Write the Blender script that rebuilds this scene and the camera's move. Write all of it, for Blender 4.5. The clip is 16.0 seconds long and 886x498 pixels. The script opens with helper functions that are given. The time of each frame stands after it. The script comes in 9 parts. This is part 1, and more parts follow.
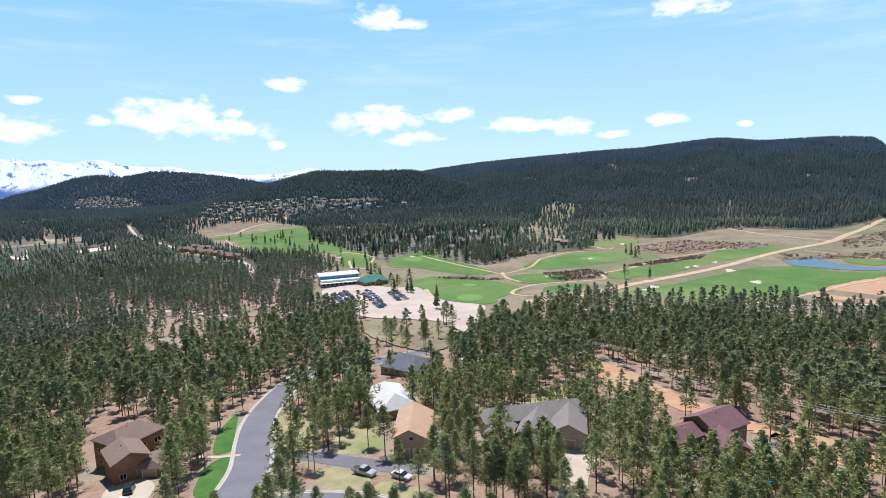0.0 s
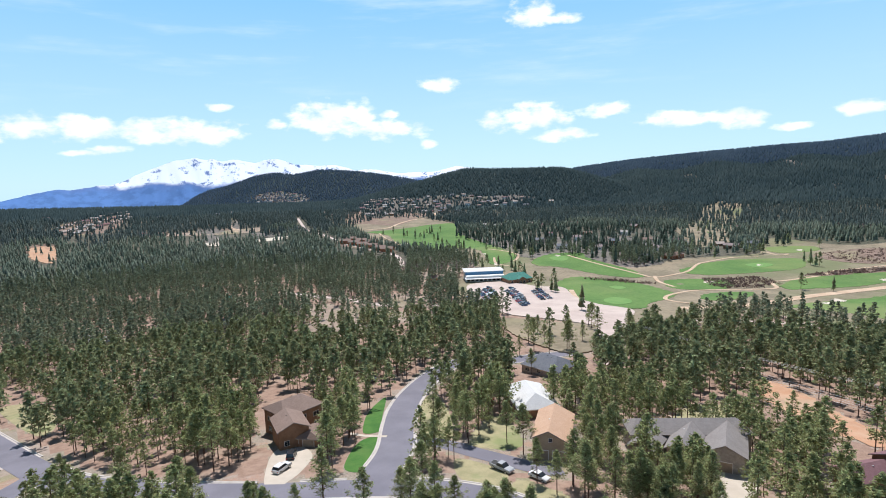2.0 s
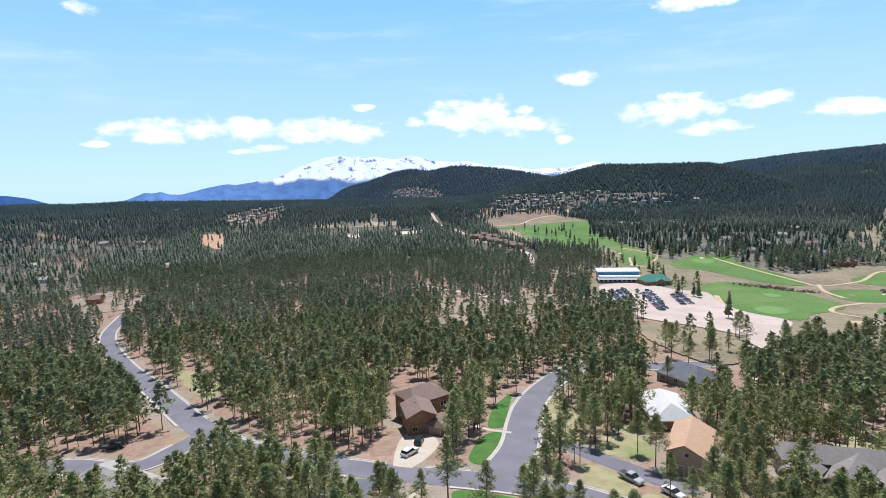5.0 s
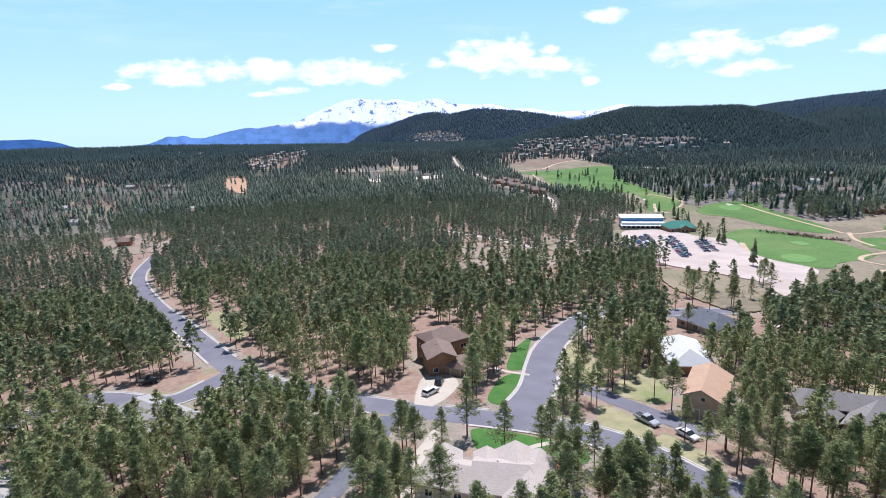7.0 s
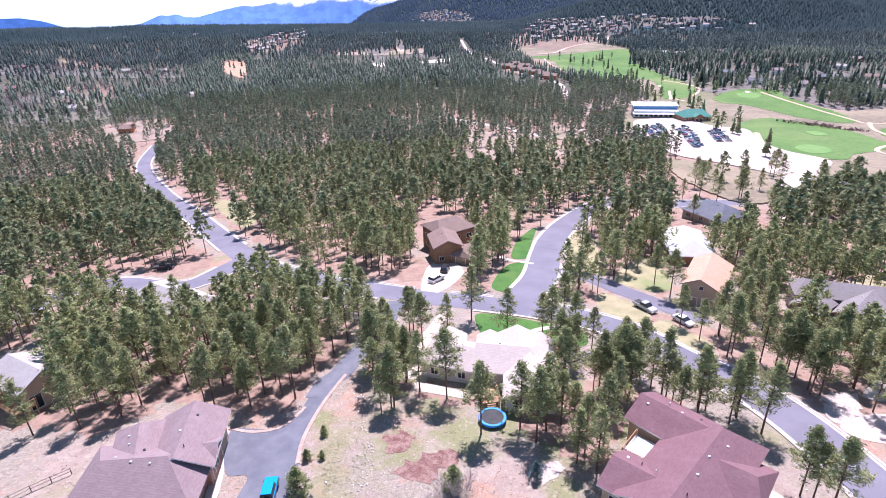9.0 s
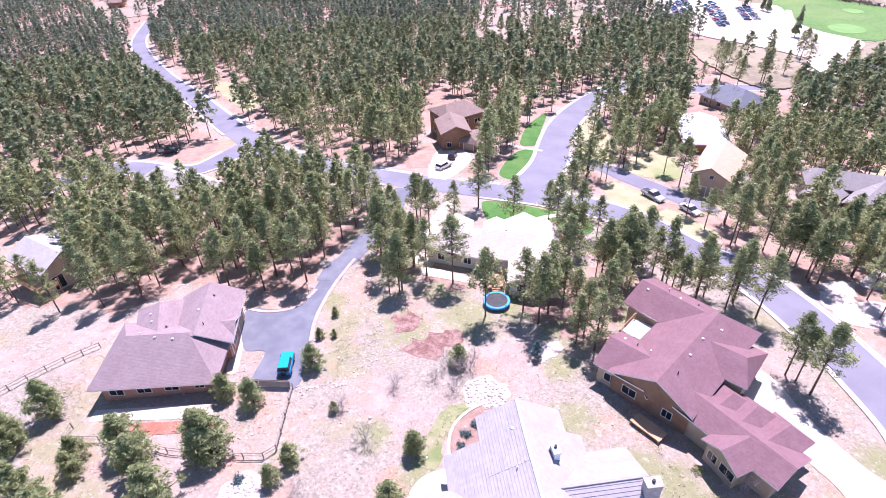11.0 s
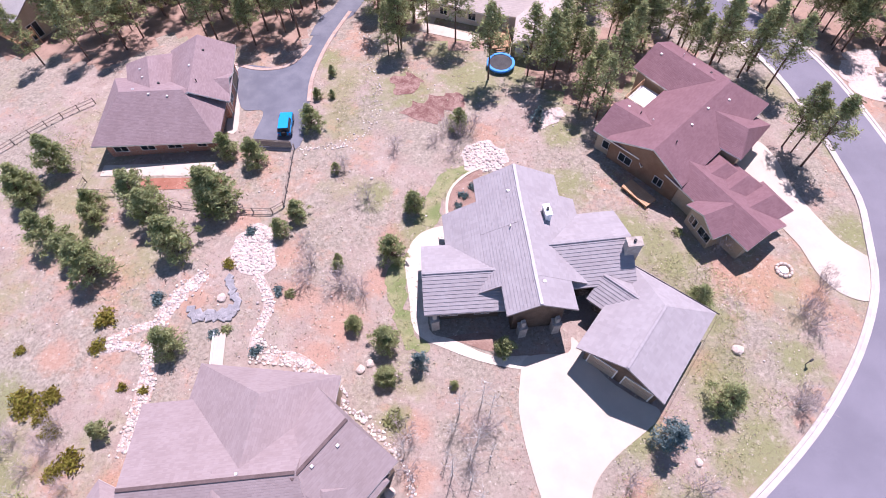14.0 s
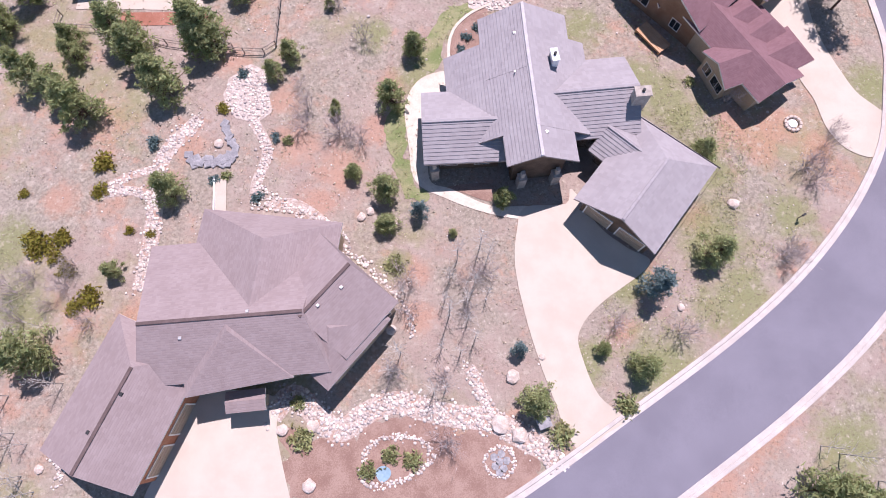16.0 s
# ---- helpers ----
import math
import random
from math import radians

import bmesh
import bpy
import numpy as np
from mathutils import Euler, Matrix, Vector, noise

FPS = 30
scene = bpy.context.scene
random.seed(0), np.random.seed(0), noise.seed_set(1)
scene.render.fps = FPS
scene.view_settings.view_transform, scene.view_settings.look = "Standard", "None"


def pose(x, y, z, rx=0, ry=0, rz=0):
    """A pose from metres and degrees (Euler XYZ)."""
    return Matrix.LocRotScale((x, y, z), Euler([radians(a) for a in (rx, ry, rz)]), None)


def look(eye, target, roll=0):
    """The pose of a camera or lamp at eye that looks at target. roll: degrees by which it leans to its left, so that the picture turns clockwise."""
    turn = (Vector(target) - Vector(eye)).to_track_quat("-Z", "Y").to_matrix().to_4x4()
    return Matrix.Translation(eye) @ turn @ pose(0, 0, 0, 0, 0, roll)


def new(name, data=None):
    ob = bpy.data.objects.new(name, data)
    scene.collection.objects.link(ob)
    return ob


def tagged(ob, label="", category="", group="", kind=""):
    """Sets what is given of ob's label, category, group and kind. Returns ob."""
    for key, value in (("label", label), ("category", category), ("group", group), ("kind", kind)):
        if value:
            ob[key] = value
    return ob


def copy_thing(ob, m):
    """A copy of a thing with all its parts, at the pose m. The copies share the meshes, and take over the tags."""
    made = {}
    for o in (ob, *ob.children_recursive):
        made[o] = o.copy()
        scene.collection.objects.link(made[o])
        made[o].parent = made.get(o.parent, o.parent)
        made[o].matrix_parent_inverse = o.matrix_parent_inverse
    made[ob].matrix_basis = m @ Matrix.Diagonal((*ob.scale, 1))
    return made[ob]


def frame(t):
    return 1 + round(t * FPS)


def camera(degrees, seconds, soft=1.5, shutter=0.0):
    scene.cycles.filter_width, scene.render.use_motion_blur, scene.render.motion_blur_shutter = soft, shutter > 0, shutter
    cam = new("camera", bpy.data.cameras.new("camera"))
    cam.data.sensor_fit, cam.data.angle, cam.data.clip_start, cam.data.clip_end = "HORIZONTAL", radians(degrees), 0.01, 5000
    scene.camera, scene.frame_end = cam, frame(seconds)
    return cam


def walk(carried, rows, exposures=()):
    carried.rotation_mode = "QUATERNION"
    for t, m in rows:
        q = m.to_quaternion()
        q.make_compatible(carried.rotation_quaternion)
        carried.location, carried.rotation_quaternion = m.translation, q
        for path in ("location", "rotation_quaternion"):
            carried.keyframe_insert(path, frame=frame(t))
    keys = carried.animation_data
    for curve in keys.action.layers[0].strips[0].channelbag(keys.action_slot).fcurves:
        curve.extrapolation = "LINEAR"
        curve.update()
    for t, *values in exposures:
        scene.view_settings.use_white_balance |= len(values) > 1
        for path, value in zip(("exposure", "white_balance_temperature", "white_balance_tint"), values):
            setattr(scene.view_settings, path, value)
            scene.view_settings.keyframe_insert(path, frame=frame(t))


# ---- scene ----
# ------------------------------------------------------------------ camera
EYE = 57.0


def heading(turn, tilt, lean):
    """A pose at the hovering point: turn to the left, tilt up, lean, in degrees."""
    return pose(0, 0, EYE, 0, 0, turn) @ pose(0, 0, 0, 90 + tilt) @ pose(0, 0, 0, 0, 0, lean)


cam = camera(76.5, 16.0, soft=0.95)
walk(cam, [
    (0.0, heading(-33.29, -7.90, -1.81)),
    (0.5, heading(-29.35, -7.84, -1.76)),
    (1.0, heading(-25.56, -7.78, -1.85)),
    (1.5, heading(-21.95, -7.73, -1.86)),
    (2.0, heading(-18.45, -7.67, -1.92)),
    (2.5, heading(-14.96, -7.63, -2.00)),
    (3.0, heading(-11.68, -7.58, -1.95)),
    (3.5, heading(-9.37, -7.59, -1.92)),
    (4.0, heading(-7.64, -7.60, -1.98)),
    (5.0, heading(-5.10, -7.62, -1.95)),
    (5.9, heading(-3.55, -7.75, -1.95)),
    (6.3, heading(-3.26, -8.51, -1.94)),
    (6.5, heading(-3.11, -9.54, -1.99)),
    (7.0, heading(-2.72, -13.14, -2.00)),
    (7.5, heading(-2.38, -16.43, -2.08)),
    (8.0, heading(-2.14, -19.33, -2.05)),
    (8.5, heading(-1.93, -21.89, -2.00)),
    (11.0, heading(-0.33, -35.75, -2.20)),
    (11.5, heading(-0.12, -39.66, -2.12)),
    (12.0, heading(0.08, -43.65, -2.00)),
    (12.5, heading(0.26, -47.68, -1.89)),
    (13.0, heading(0.46, -51.66, -1.84)),
    (13.5, heading(0.70, -55.60, -1.87)),
    (14.0, heading(0.90, -59.45, -1.84)),
    (14.5, heading(1.04, -63.30, -1.78)),
    (15.0, heading(1.30, -67.09, -1.75)),
    (15.5, heading(1.61, -70.87, -1.84)),
    (16.0, heading(2.21, -74.68, -2.19)),
], exposures=[(0.0, 0.17, 6080, 12), (6.3, 0.17, 6000, 12), (7.4, 0.35, 5620, 20), (8.5, 0.70, 5730, 30), (11.0, 1.15, 5670, 40), (12.5, 0.89, 5840, 40),
              (14.5, 0.60, 5990, 37), (16.0, 0.45, 6060, 34)])


# ------------------------------------------------------------------ light
SUN_TURN, SUN_UP = 17.0, 63.0          # degrees to the right of north (+y), and above the horizon
sun = new("sun", bpy.data.lights.new("sun", "SUN"))
sun.data.energy, sun.data.angle, sun.data.color = 5.0, radians(0.5), (1.0, 0.95, 0.87)
sd = Vector((math.sin(radians(SUN_TURN)) * math.cos(radians(SUN_UP)), math.cos(radians(SUN_TURN)) * math.cos(radians(SUN_UP)), math.sin(radians(SUN_UP))))
sun.matrix_world = look(sd * 300, (0, 0, 0))


class Nodes:
    """Short writing for node trees."""

    def __init__(self, tree):
        self.tree = tree
        tree.nodes.clear()

    def add(self, kind, inputs=(), **props):
        n = self.tree.nodes.new(kind)
        for k, v in props.items():
            setattr(n, k, v)
        for k, v in (inputs.items() if isinstance(inputs, dict) else enumerate(inputs)):
            if v is None:
                continue
            if isinstance(v, bpy.types.NodeSocket):
                self.tree.links.new(v, n.inputs[k])
            else:
                n.inputs[k].default_value = v
        return n

    def math(self, op, a, b=None, c=None, clamp=False):
        return self.add("ShaderNodeMath", (a, b, c), operation=op, use_clamp=clamp).outputs[0]

    def mix(self, f, a, b):
        n = self.add("ShaderNodeMix", data_type="RGBA")
        for i, v in ((0, f), (6, a), (7, b)):
            if isinstance(v, bpy.types.NodeSocket):
                self.tree.links.new(v, n.inputs[i])
            else:
                n.inputs[i].default_value = v if i == 0 else (*v[:3], 1)
        return n.outputs[2]

    def noise(self, vec, scale, detail=4, rough=0.55):
        return self.add("ShaderNodeTexNoise", {"Vector": vec, "Scale": scale, "Detail": detail, "Roughness": rough}).outputs["Fac"]

    def ramp(self, f, lo, hi):
        return self.add("ShaderNodeMapRange", (f, lo, hi, 0.0, 1.0), interpolation_type="SMOOTHSTEP").outputs[0]


world = bpy.data.worlds.new("world")
scene.world = world
world.use_nodes = True
N = Nodes(world.node_tree)
coord = N.add("ShaderNodeTexCoord").outputs["Generated"]
sky = N.add("ShaderNodeTexSky", sky_type="NISHITA", sun_disc=False, sun_elevation=radians(SUN_UP), sun_rotation=radians(SUN_TURN),
            altitude=2600.0, air_density=1.0, dust_density=0.6, ozone_density=1.0).outputs[0]
xyz = N.add("ShaderNodeSeparateXYZ", (coord,)).outputs
az = N.math("MULTIPLY", N.math("ARCTAN2", xyz[0], xyz[1]), 180 / math.pi)
el = N.math("MULTIPLY", N.math("ARCSINE", xyz[2]), 180 / math.pi)
flat = N.add("ShaderNodeCombineXYZ", (N.math("MULTIPLY", az, 0.55), el, 0.0)).outputs[0]
# fair-weather clouds: (azimuth, elevation), half width, half height
CLOUDS = [
    ((27.5, 14.6), 2.72, 1.43), ((30.7, 14.0), 2.41, 0.59), ((18.6, 8.6), 2.63, 0.82), ((-2.4, 6.8), 1.67, 0.35),
    ((-2.8, 4.4), 2.82, 1.31), ((2.7, 5.2), 1.25, 0.57), ((8.2, 5.7), 5.35, 2.11), ((12.9, 4.5), 4.75, 1.26),
    ((13.6, 6.0), 1.50, 0.62), ((17.4, 2.9), 1.31, 0.50), ((27.0, 5.2), 4.90, 1.75), ((30.9, 3.3), 3.54, 0.76),
    ((34.6, 5.6), 3.15, 0.89), ((41.9, 4.3), 4.78, 0.88), ((46.2, 3.9), 2.34, 1.09), ((49.9, 3.0), 1.94, 0.50),
    ((54.7, 4.2), 2.29, 0.76), ((61.4, 3.3), 0.77, 0.32), ((56.6, 13.8), 5.06, 0.99), ((-20.6, 4.7), 5.50, 1.42),
    ((-13.7, 4.9), 4.28, 1.50), ((-6.4, 4.6), 7.03, 1.42), ((-2.3, 6.7), 1.49, 0.43), ((-11.4, 3.0), 2.12, 0.49),
    ((-25.8, 14.3), 1.56, 0.65), ((-25.9, 3.5), 1.24, 0.36), ((-13.8, 2.7), 1.94, 0.35),
]
field = None
for (ca, ce), cw, ch in CLOUDS:
    u = N.math("DIVIDE", N.math("SUBTRACT", az, ca), cw)
    v = N.math("DIVIDE", N.math("SUBTRACT", el, ce), ch)
    e = N.math("SUBTRACT", 1.0, N.math("ADD", N.math("MULTIPLY", u, u), N.math("MULTIPLY", v, v)))
    field = e if field is None else N.math("MAXIMUM", field, e)
lump = N.noise(flat, 0.9, 5, 0.52)
cover = N.ramp(N.math("ADD", N.math("MAXIMUM", field, -0.8), N.math("MULTIPLY", N.math("SUBTRACT", lump, 0.5), 3.0)), 0.08, 1.1)
streak = N.add("ShaderNodeCombineXYZ", (N.math("MULTIPLY", az, 0.05), N.math("MULTIPLY", el, 0.35), 0.0)).outputs[0]
cirrus = N.math("MULTIPLY", N.ramp(N.noise(streak, 1.0, 5, 0.6), 0.48, 0.85), N.ramp(el, 2.0, 14.0))
amount = N.math("MAXIMUM", cover, N.math("MULTIPLY", cirrus, 0.45))
fade = N.mix(N.ramp(el, 24.0, -2.0), (2.3, 5.9, 9.6), (6.0, 8.6, 9.7))
fade = N.mix(N.ramp(el, 17.0, 30.0), fade, (0.45, 1.05, 2.1))
rich = N.mix(0.85, sky, fade)
puff = N.mix(N.ramp(N.noise(flat, 0.6, 4), 0.35, 0.65), (9.6, 10.0, 10.3), (11.8, 11.8, 11.7))
tint = N.mix(amount, rich, puff)
bg = N.add("ShaderNodeBackground", (tint, 0.095)).outputs[0]
N.tree.links.new(bg, N.add("ShaderNodeOutputWorld").inputs[0])


# ------------------------------------------------------------------ materials
def material(name, a, b, scale=1.0, rough=0.9, bump=0.0, fine=None, c=None, stain=0.0, metallic=0.0, vary=0.0, island=0.0, space="Object", spec=0.3):
    """A surface of two colours mixed at two scales, with fine relief. c: a third colour in larger stains."""
    m = bpy.data.materials.new(name)
    m.use_nodes = True
    n = Nodes(m.node_tree)
    vec = n.add("ShaderNodeTexCoord").outputs["Object"] if space == "Object" else n.add("ShaderNodeNewGeometry").outputs["Position"]
    f1 = n.noise(vec, scale, 5, 0.6)
    f2 = n.noise(vec, fine or scale * 9, 3, 0.6)
    f = n.math("ADD", n.math("MULTIPLY", f1, 0.6), n.math("MULTIPLY", f2, 0.4))
    col = n.mix(n.ramp(f, 0.38, 0.62), a, b)
    if c:
        col = n.mix(n.math("MULTIPLY", n.ramp(n.noise(vec, scale * 0.23, 4), 0.5, 0.68), stain), col, c)
    if vary or island:
        r = n.add("ShaderNodeObjectInfo").outputs["Random"] if vary else n.add("ShaderNodeNewGeometry").outputs["Random Per Island"]
        k = vary or island
        col = n.add("ShaderNodeHueSaturation", {"Hue": n.add("ShaderNodeMapRange", (r, 0.0, 1.0, 0.5 - k * 0.045, 0.5 + k * 0.03)).outputs[0],
                                                "Value": n.add("ShaderNodeMapRange", (r, 0.0, 1.0, 1 - k * 0.5, 1 + k * 0.5)).outputs[0], "Color": col}).outputs[0]
    ins = {"Base Color": col, "Roughness": rough, "Metallic": metallic, "Specular IOR Level": spec}
    if bump:
        ins["Normal"] = n.add("ShaderNodeBump", {"Height": f2, "Strength": 0.5, "Distance": bump}).outputs[0]
    s = n.add("ShaderNodeBsdfPrincipled", ins).outputs[0]
    n.tree.links.new(s, n.add("ShaderNodeOutputMaterial").inputs[0])
    return m


M = {}


def foliage(name, a, b, scale, k, glow=0.35):
    """Needles or leaves: matt, varied from blade to blade, letting some light through."""
    m = material(name, a, b, scale, 0.75, island=k, space="World", spec=0.06)
    n = m.node_tree
    s, o = n.nodes["Principled BSDF"], n.nodes["Material Output"]
    t, x = n.nodes.new("ShaderNodeBsdfTranslucent"), n.nodes.new("ShaderNodeMixShader")
    n.links.new(s.inputs["Base Color"].links[0].from_socket, t.inputs["Color"])
    x.inputs[0].default_value = glow
    n.links.new(s.outputs[0], x.inputs[1])
    n.links.new(t.outputs[0], x.inputs[2])
    n.links.new(x.outputs[0], o.inputs[0])
    return m


M["needles"] = foliage("needles", (0.195, 0.222, 0.113), (0.30, 0.322, 0.166), 0.12, 0.85, 0.34)
M["needles_near"] = foliage("needles_near", (0.222, 0.25, 0.112), (0.385, 0.402, 0.192), 0.15, 0.95, 0.42)
M["young_needles"] = foliage("young_needles", (0.245, 0.285, 0.125), (0.40, 0.43, 0.215), 0.3, 0.7, 0.5)
# farther woods: aerial haze is painted into the needle colours, bluer with distance
M["needles_mid_haze"] = foliage("needles_mid_haze", (0.16, 0.19, 0.122), (0.25, 0.277, 0.175), 0.03, 0.7, 0.4)
M["needles_far_haze"] = foliage("needles_far_haze", (0.12, 0.152, 0.112), (0.182, 0.212, 0.16), 0.015, 0.7, 0.32)
M["needles_deep_haze"] = foliage("needles_deep_haze", (0.084, 0.118, 0.11), (0.128, 0.16, 0.148), 0.01, 0.4, 0.45)
M["needles_hill_haze"] = foliage("needles_hill_haze", (0.056, 0.092, 0.102), (0.085, 0.124, 0.13), 0.006, 0.25, 0.6)
M["needles_ridge_haze"] = foliage("needles_ridge_haze", (0.052, 0.09, 0.138), (0.078, 0.12, 0.168), 0.006, 0.2, 0.6)
M["bark"] = material("bark", (0.10, 0.06, 0.045), (0.19, 0.115, 0.08), 3.0, 0.95, 0.02)
M["twig"] = material("twig", (0.33, 0.27, 0.255), (0.50, 0.43, 0.41), 3.0, 0.9)
M["aspen_bark"] = material("aspen_bark", (0.42, 0.38, 0.34), (0.62, 0.58, 0.52), 3.0, 0.85)
M["blue_needles"] = foliage("blue_needles", (0.10, 0.16, 0.16), (0.18, 0.25, 0.25), 0.6, 0.7)
M["juniper"] = foliage("juniper", (0.18, 0.16, 0.03), (0.30, 0.27, 0.06), 0.6, 0.7)
M["asphalt"] = material("asphalt", (0.158, 0.151, 0.18), (0.20, 0.191, 0.224), 0.12, 0.92, 0.006, 14, (0.142, 0.135, 0.162), 0.6)
M["asphalt_dark"] = material("asphalt_dark", (0.12, 0.125, 0.15), (0.17, 0.175, 0.20), 0.3, 0.9, 0.004, 40)
M["concrete"] = material("concrete", (0.455, 0.395, 0.325), (0.515, 0.45, 0.375), 0.4, 0.85, 0.003, 12, (0.41, 0.35, 0.285), 0.45)
M["kerb"] = material("kerb", (0.42, 0.375, 0.345), (0.52, 0.475, 0.435), 0.6, 0.88, 0.003, 12)
M["gravel_lot"] = material("gravel_lot", (0.44, 0.35, 0.31), (0.54, 0.45, 0.40), 0.05, 0.95, 0.01, 3)
M["dirt_path"] = material("dirt_path", (0.44, 0.31, 0.21), (0.56, 0.42, 0.30), 0.1, 0.95, 0.01, 2)
M["lawn"] = material("lawn", (0.04, 0.125, 0.022), (0.075, 0.17, 0.034), 0.3, 0.95, 0.02, 8, (0.12, 0.18, 0.05), 0.4)
M["dry_lawn"] = material("dry_lawn", (0.26, 0.24, 0.13), (0.37, 0.32, 0.19), 0.3, 0.95, 0.02, 6, (0.19, 0.23, 0.09), 0.8)
M["fairway"] = material("fairway", (0.075, 0.155, 0.036), (0.12, 0.205, 0.052), 0.025, 0.95, 0.01, 0.4, (0.20, 0.235, 0.085), 0.7)
M["green"] = material("green", (0.12, 0.24, 0.06), (0.155, 0.27, 0.075), 0.08, 0.9, 0.0, 2.0)
M["sparse_grass"] = material("sparse_grass", (0.15, 0.19, 0.07), (0.27, 0.26, 0.14), 0.5, 0.95, 0.03, 7, (0.33, 0.26, 0.19), 0.8)
M["flagstone"] = material("flagstone", (0.52, 0.45, 0.37), (0.62, 0.55, 0.46), 1.1, 0.9, 0.01, 6, (0.45, 0.35, 0.27), 0.5)
M["sand"] = material("sand", (0.52, 0.45, 0.36), (0.62, 0.55, 0.45), 0.2, 0.95)
M["rough_grass"] = material("rough_grass", (0.18, 0.15, 0.10), (0.29, 0.235, 0.16), 0.03, 0.95, 0.02, 0.35, (0.15, 0.17, 0.075), 0.85)
M["scrub"] = material("scrub", (0.17, 0.12, 0.09), (0.26, 0.18, 0.14), 0.1, 0.95, 0.05, 1.5, (0.26, 0.23, 0.13), 0.7)
M["town_ground"] = material("town_ground", (0.105, 0.10, 0.085), (0.19, 0.165, 0.145), 0.02, 0.95, 0.0, 0.3, (0.20, 0.19, 0.12), 0.8, space="World")
M["red_soil"] = material("red_soil", (0.45, 0.245, 0.145), (0.49, 0.32, 0.215), 0.2, 0.95, 0.02, 5, (0.40, 0.31, 0.22), 0.6)
M["dry_dirt"] = material("dry_dirt", (0.25, 0.19, 0.145), (0.34, 0.265, 0.21), 0.06, 0.95, 0.02, 1.5, (0.22, 0.20, 0.11), 0.7)
M["gravel_bed"] = material("gravel_bed", (0.36, 0.29, 0.25), (0.54, 0.47, 0.42), 2.5, 0.95, 0.05, 8)
M["edging"] = material("edging", (0.34, 0.245, 0.20), (0.45, 0.34, 0.285), 0.8, 0.95, 0.03, 9)
M["red_mulch"] = material("red_mulch", (0.27, 0.11, 0.07), (0.36, 0.17, 0.12), 0.8, 0.95, 0.03, 8)
M["stained_soil"] = material("stained_soil", (0.15, 0.07, 0.06), (0.30, 0.20, 0.165), 0.9, 0.95, 0.03, 5)
M["mulch"] = material("mulch", (0.22, 0.135, 0.105), (0.32, 0.22, 0.175), 0.5, 0.95, 0.03, 8)
M["cobble"] = material("cobble", (0.44, 0.38, 0.34), (0.60, 0.54, 0.48), 0.8, 0.9, 0.0, 5, vary=0.0, island=0.7)
M["slate"] = material("slate", (0.22, 0.215, 0.225), (0.34, 0.33, 0.335), 0.8, 0.85, 0.01, 6)
M["boulder"] = material("boulder", (0.45, 0.36, 0.30), (0.60, 0.52, 0.46), 1.2, 0.9, 0.02, 9)
M["water"] = material("water", (0.02, 0.045, 0.08), (0.03, 0.06, 0.10), 0.02, 0.12, 0.0, spec=0.5)


ORANGE = list(zip([(-25.0, 38.5), (-29.3, 27.9), (-31.3, 23.8), (-35.7, 21.8), (-42.2, 21.2), (-17.2, 27.8), (-12.0, 24.7), (-14.3, 20.7), (-8.1, 29.4), (-6.7, 35.2), (36.0, 29.8), (31.4, 30.5), (26.5, 18.8), (34.7, 46.2), (34.3, 27.0), (-32.1, 8.5), (-33.3, 3.4), (-35.0, -0.4), (-3.5, 13.2), (-3.1, 8.5), (17.4, 6.8), (40.9, 26.8), (-18.9, 33.1)], (2.4, 2.8, 2.4, 2.2, 2.6, 3.6, 3.6, 2.8, 2.4, 2.2, 3.4, 2.6, 2.2, 2.6, 2.6, 2.2, 2.2, 2.2, 2.0, 2.2, 1.8, 2.2, 2.4)))
GREENISH = list(zip([(-3.8, 36.3), (-3.1, 29.8), (24.1, 33.7), (26.9, 25.3), (27.7, 16.9), (29.1, 9.7), (21.0, 3.5), (18.4, 12.0), (-43.9, 8.5), (38.1, -3.9), (36.5, 19.4), (-46.9, 16.5), (13.8, 4.0), (-5.6, 13.8), (33.1, 37.5), (-8.9, 42.0)] + [(8.8, 76.6), (3.9, 62.8), (18.5, 59.4), (10.9, 66.0), (-5.6, 61.3), (1.1, 71.0), (28.8, 63.6), (-17.9, 68.8), (21.2, 35.8), (15.3, 42.8), (26.2, 31.3), (15.8, 51.9), (53.0, 49.6), (49.1, 35.7), (1.5, 42.1)], (2.6, 2.2, 4.0, 4.2, 4.2, 4.6, 4.2, 3.0, 4.0, 4.0, 3.2, 3.4, 2.6, 2.0, 3.4, 2.6, 6, 6, 5, 6, 5, 5, 5, 3, 3.4, 3.6, 3.0, 3.4, 3.2, 3.6, 2.4)))


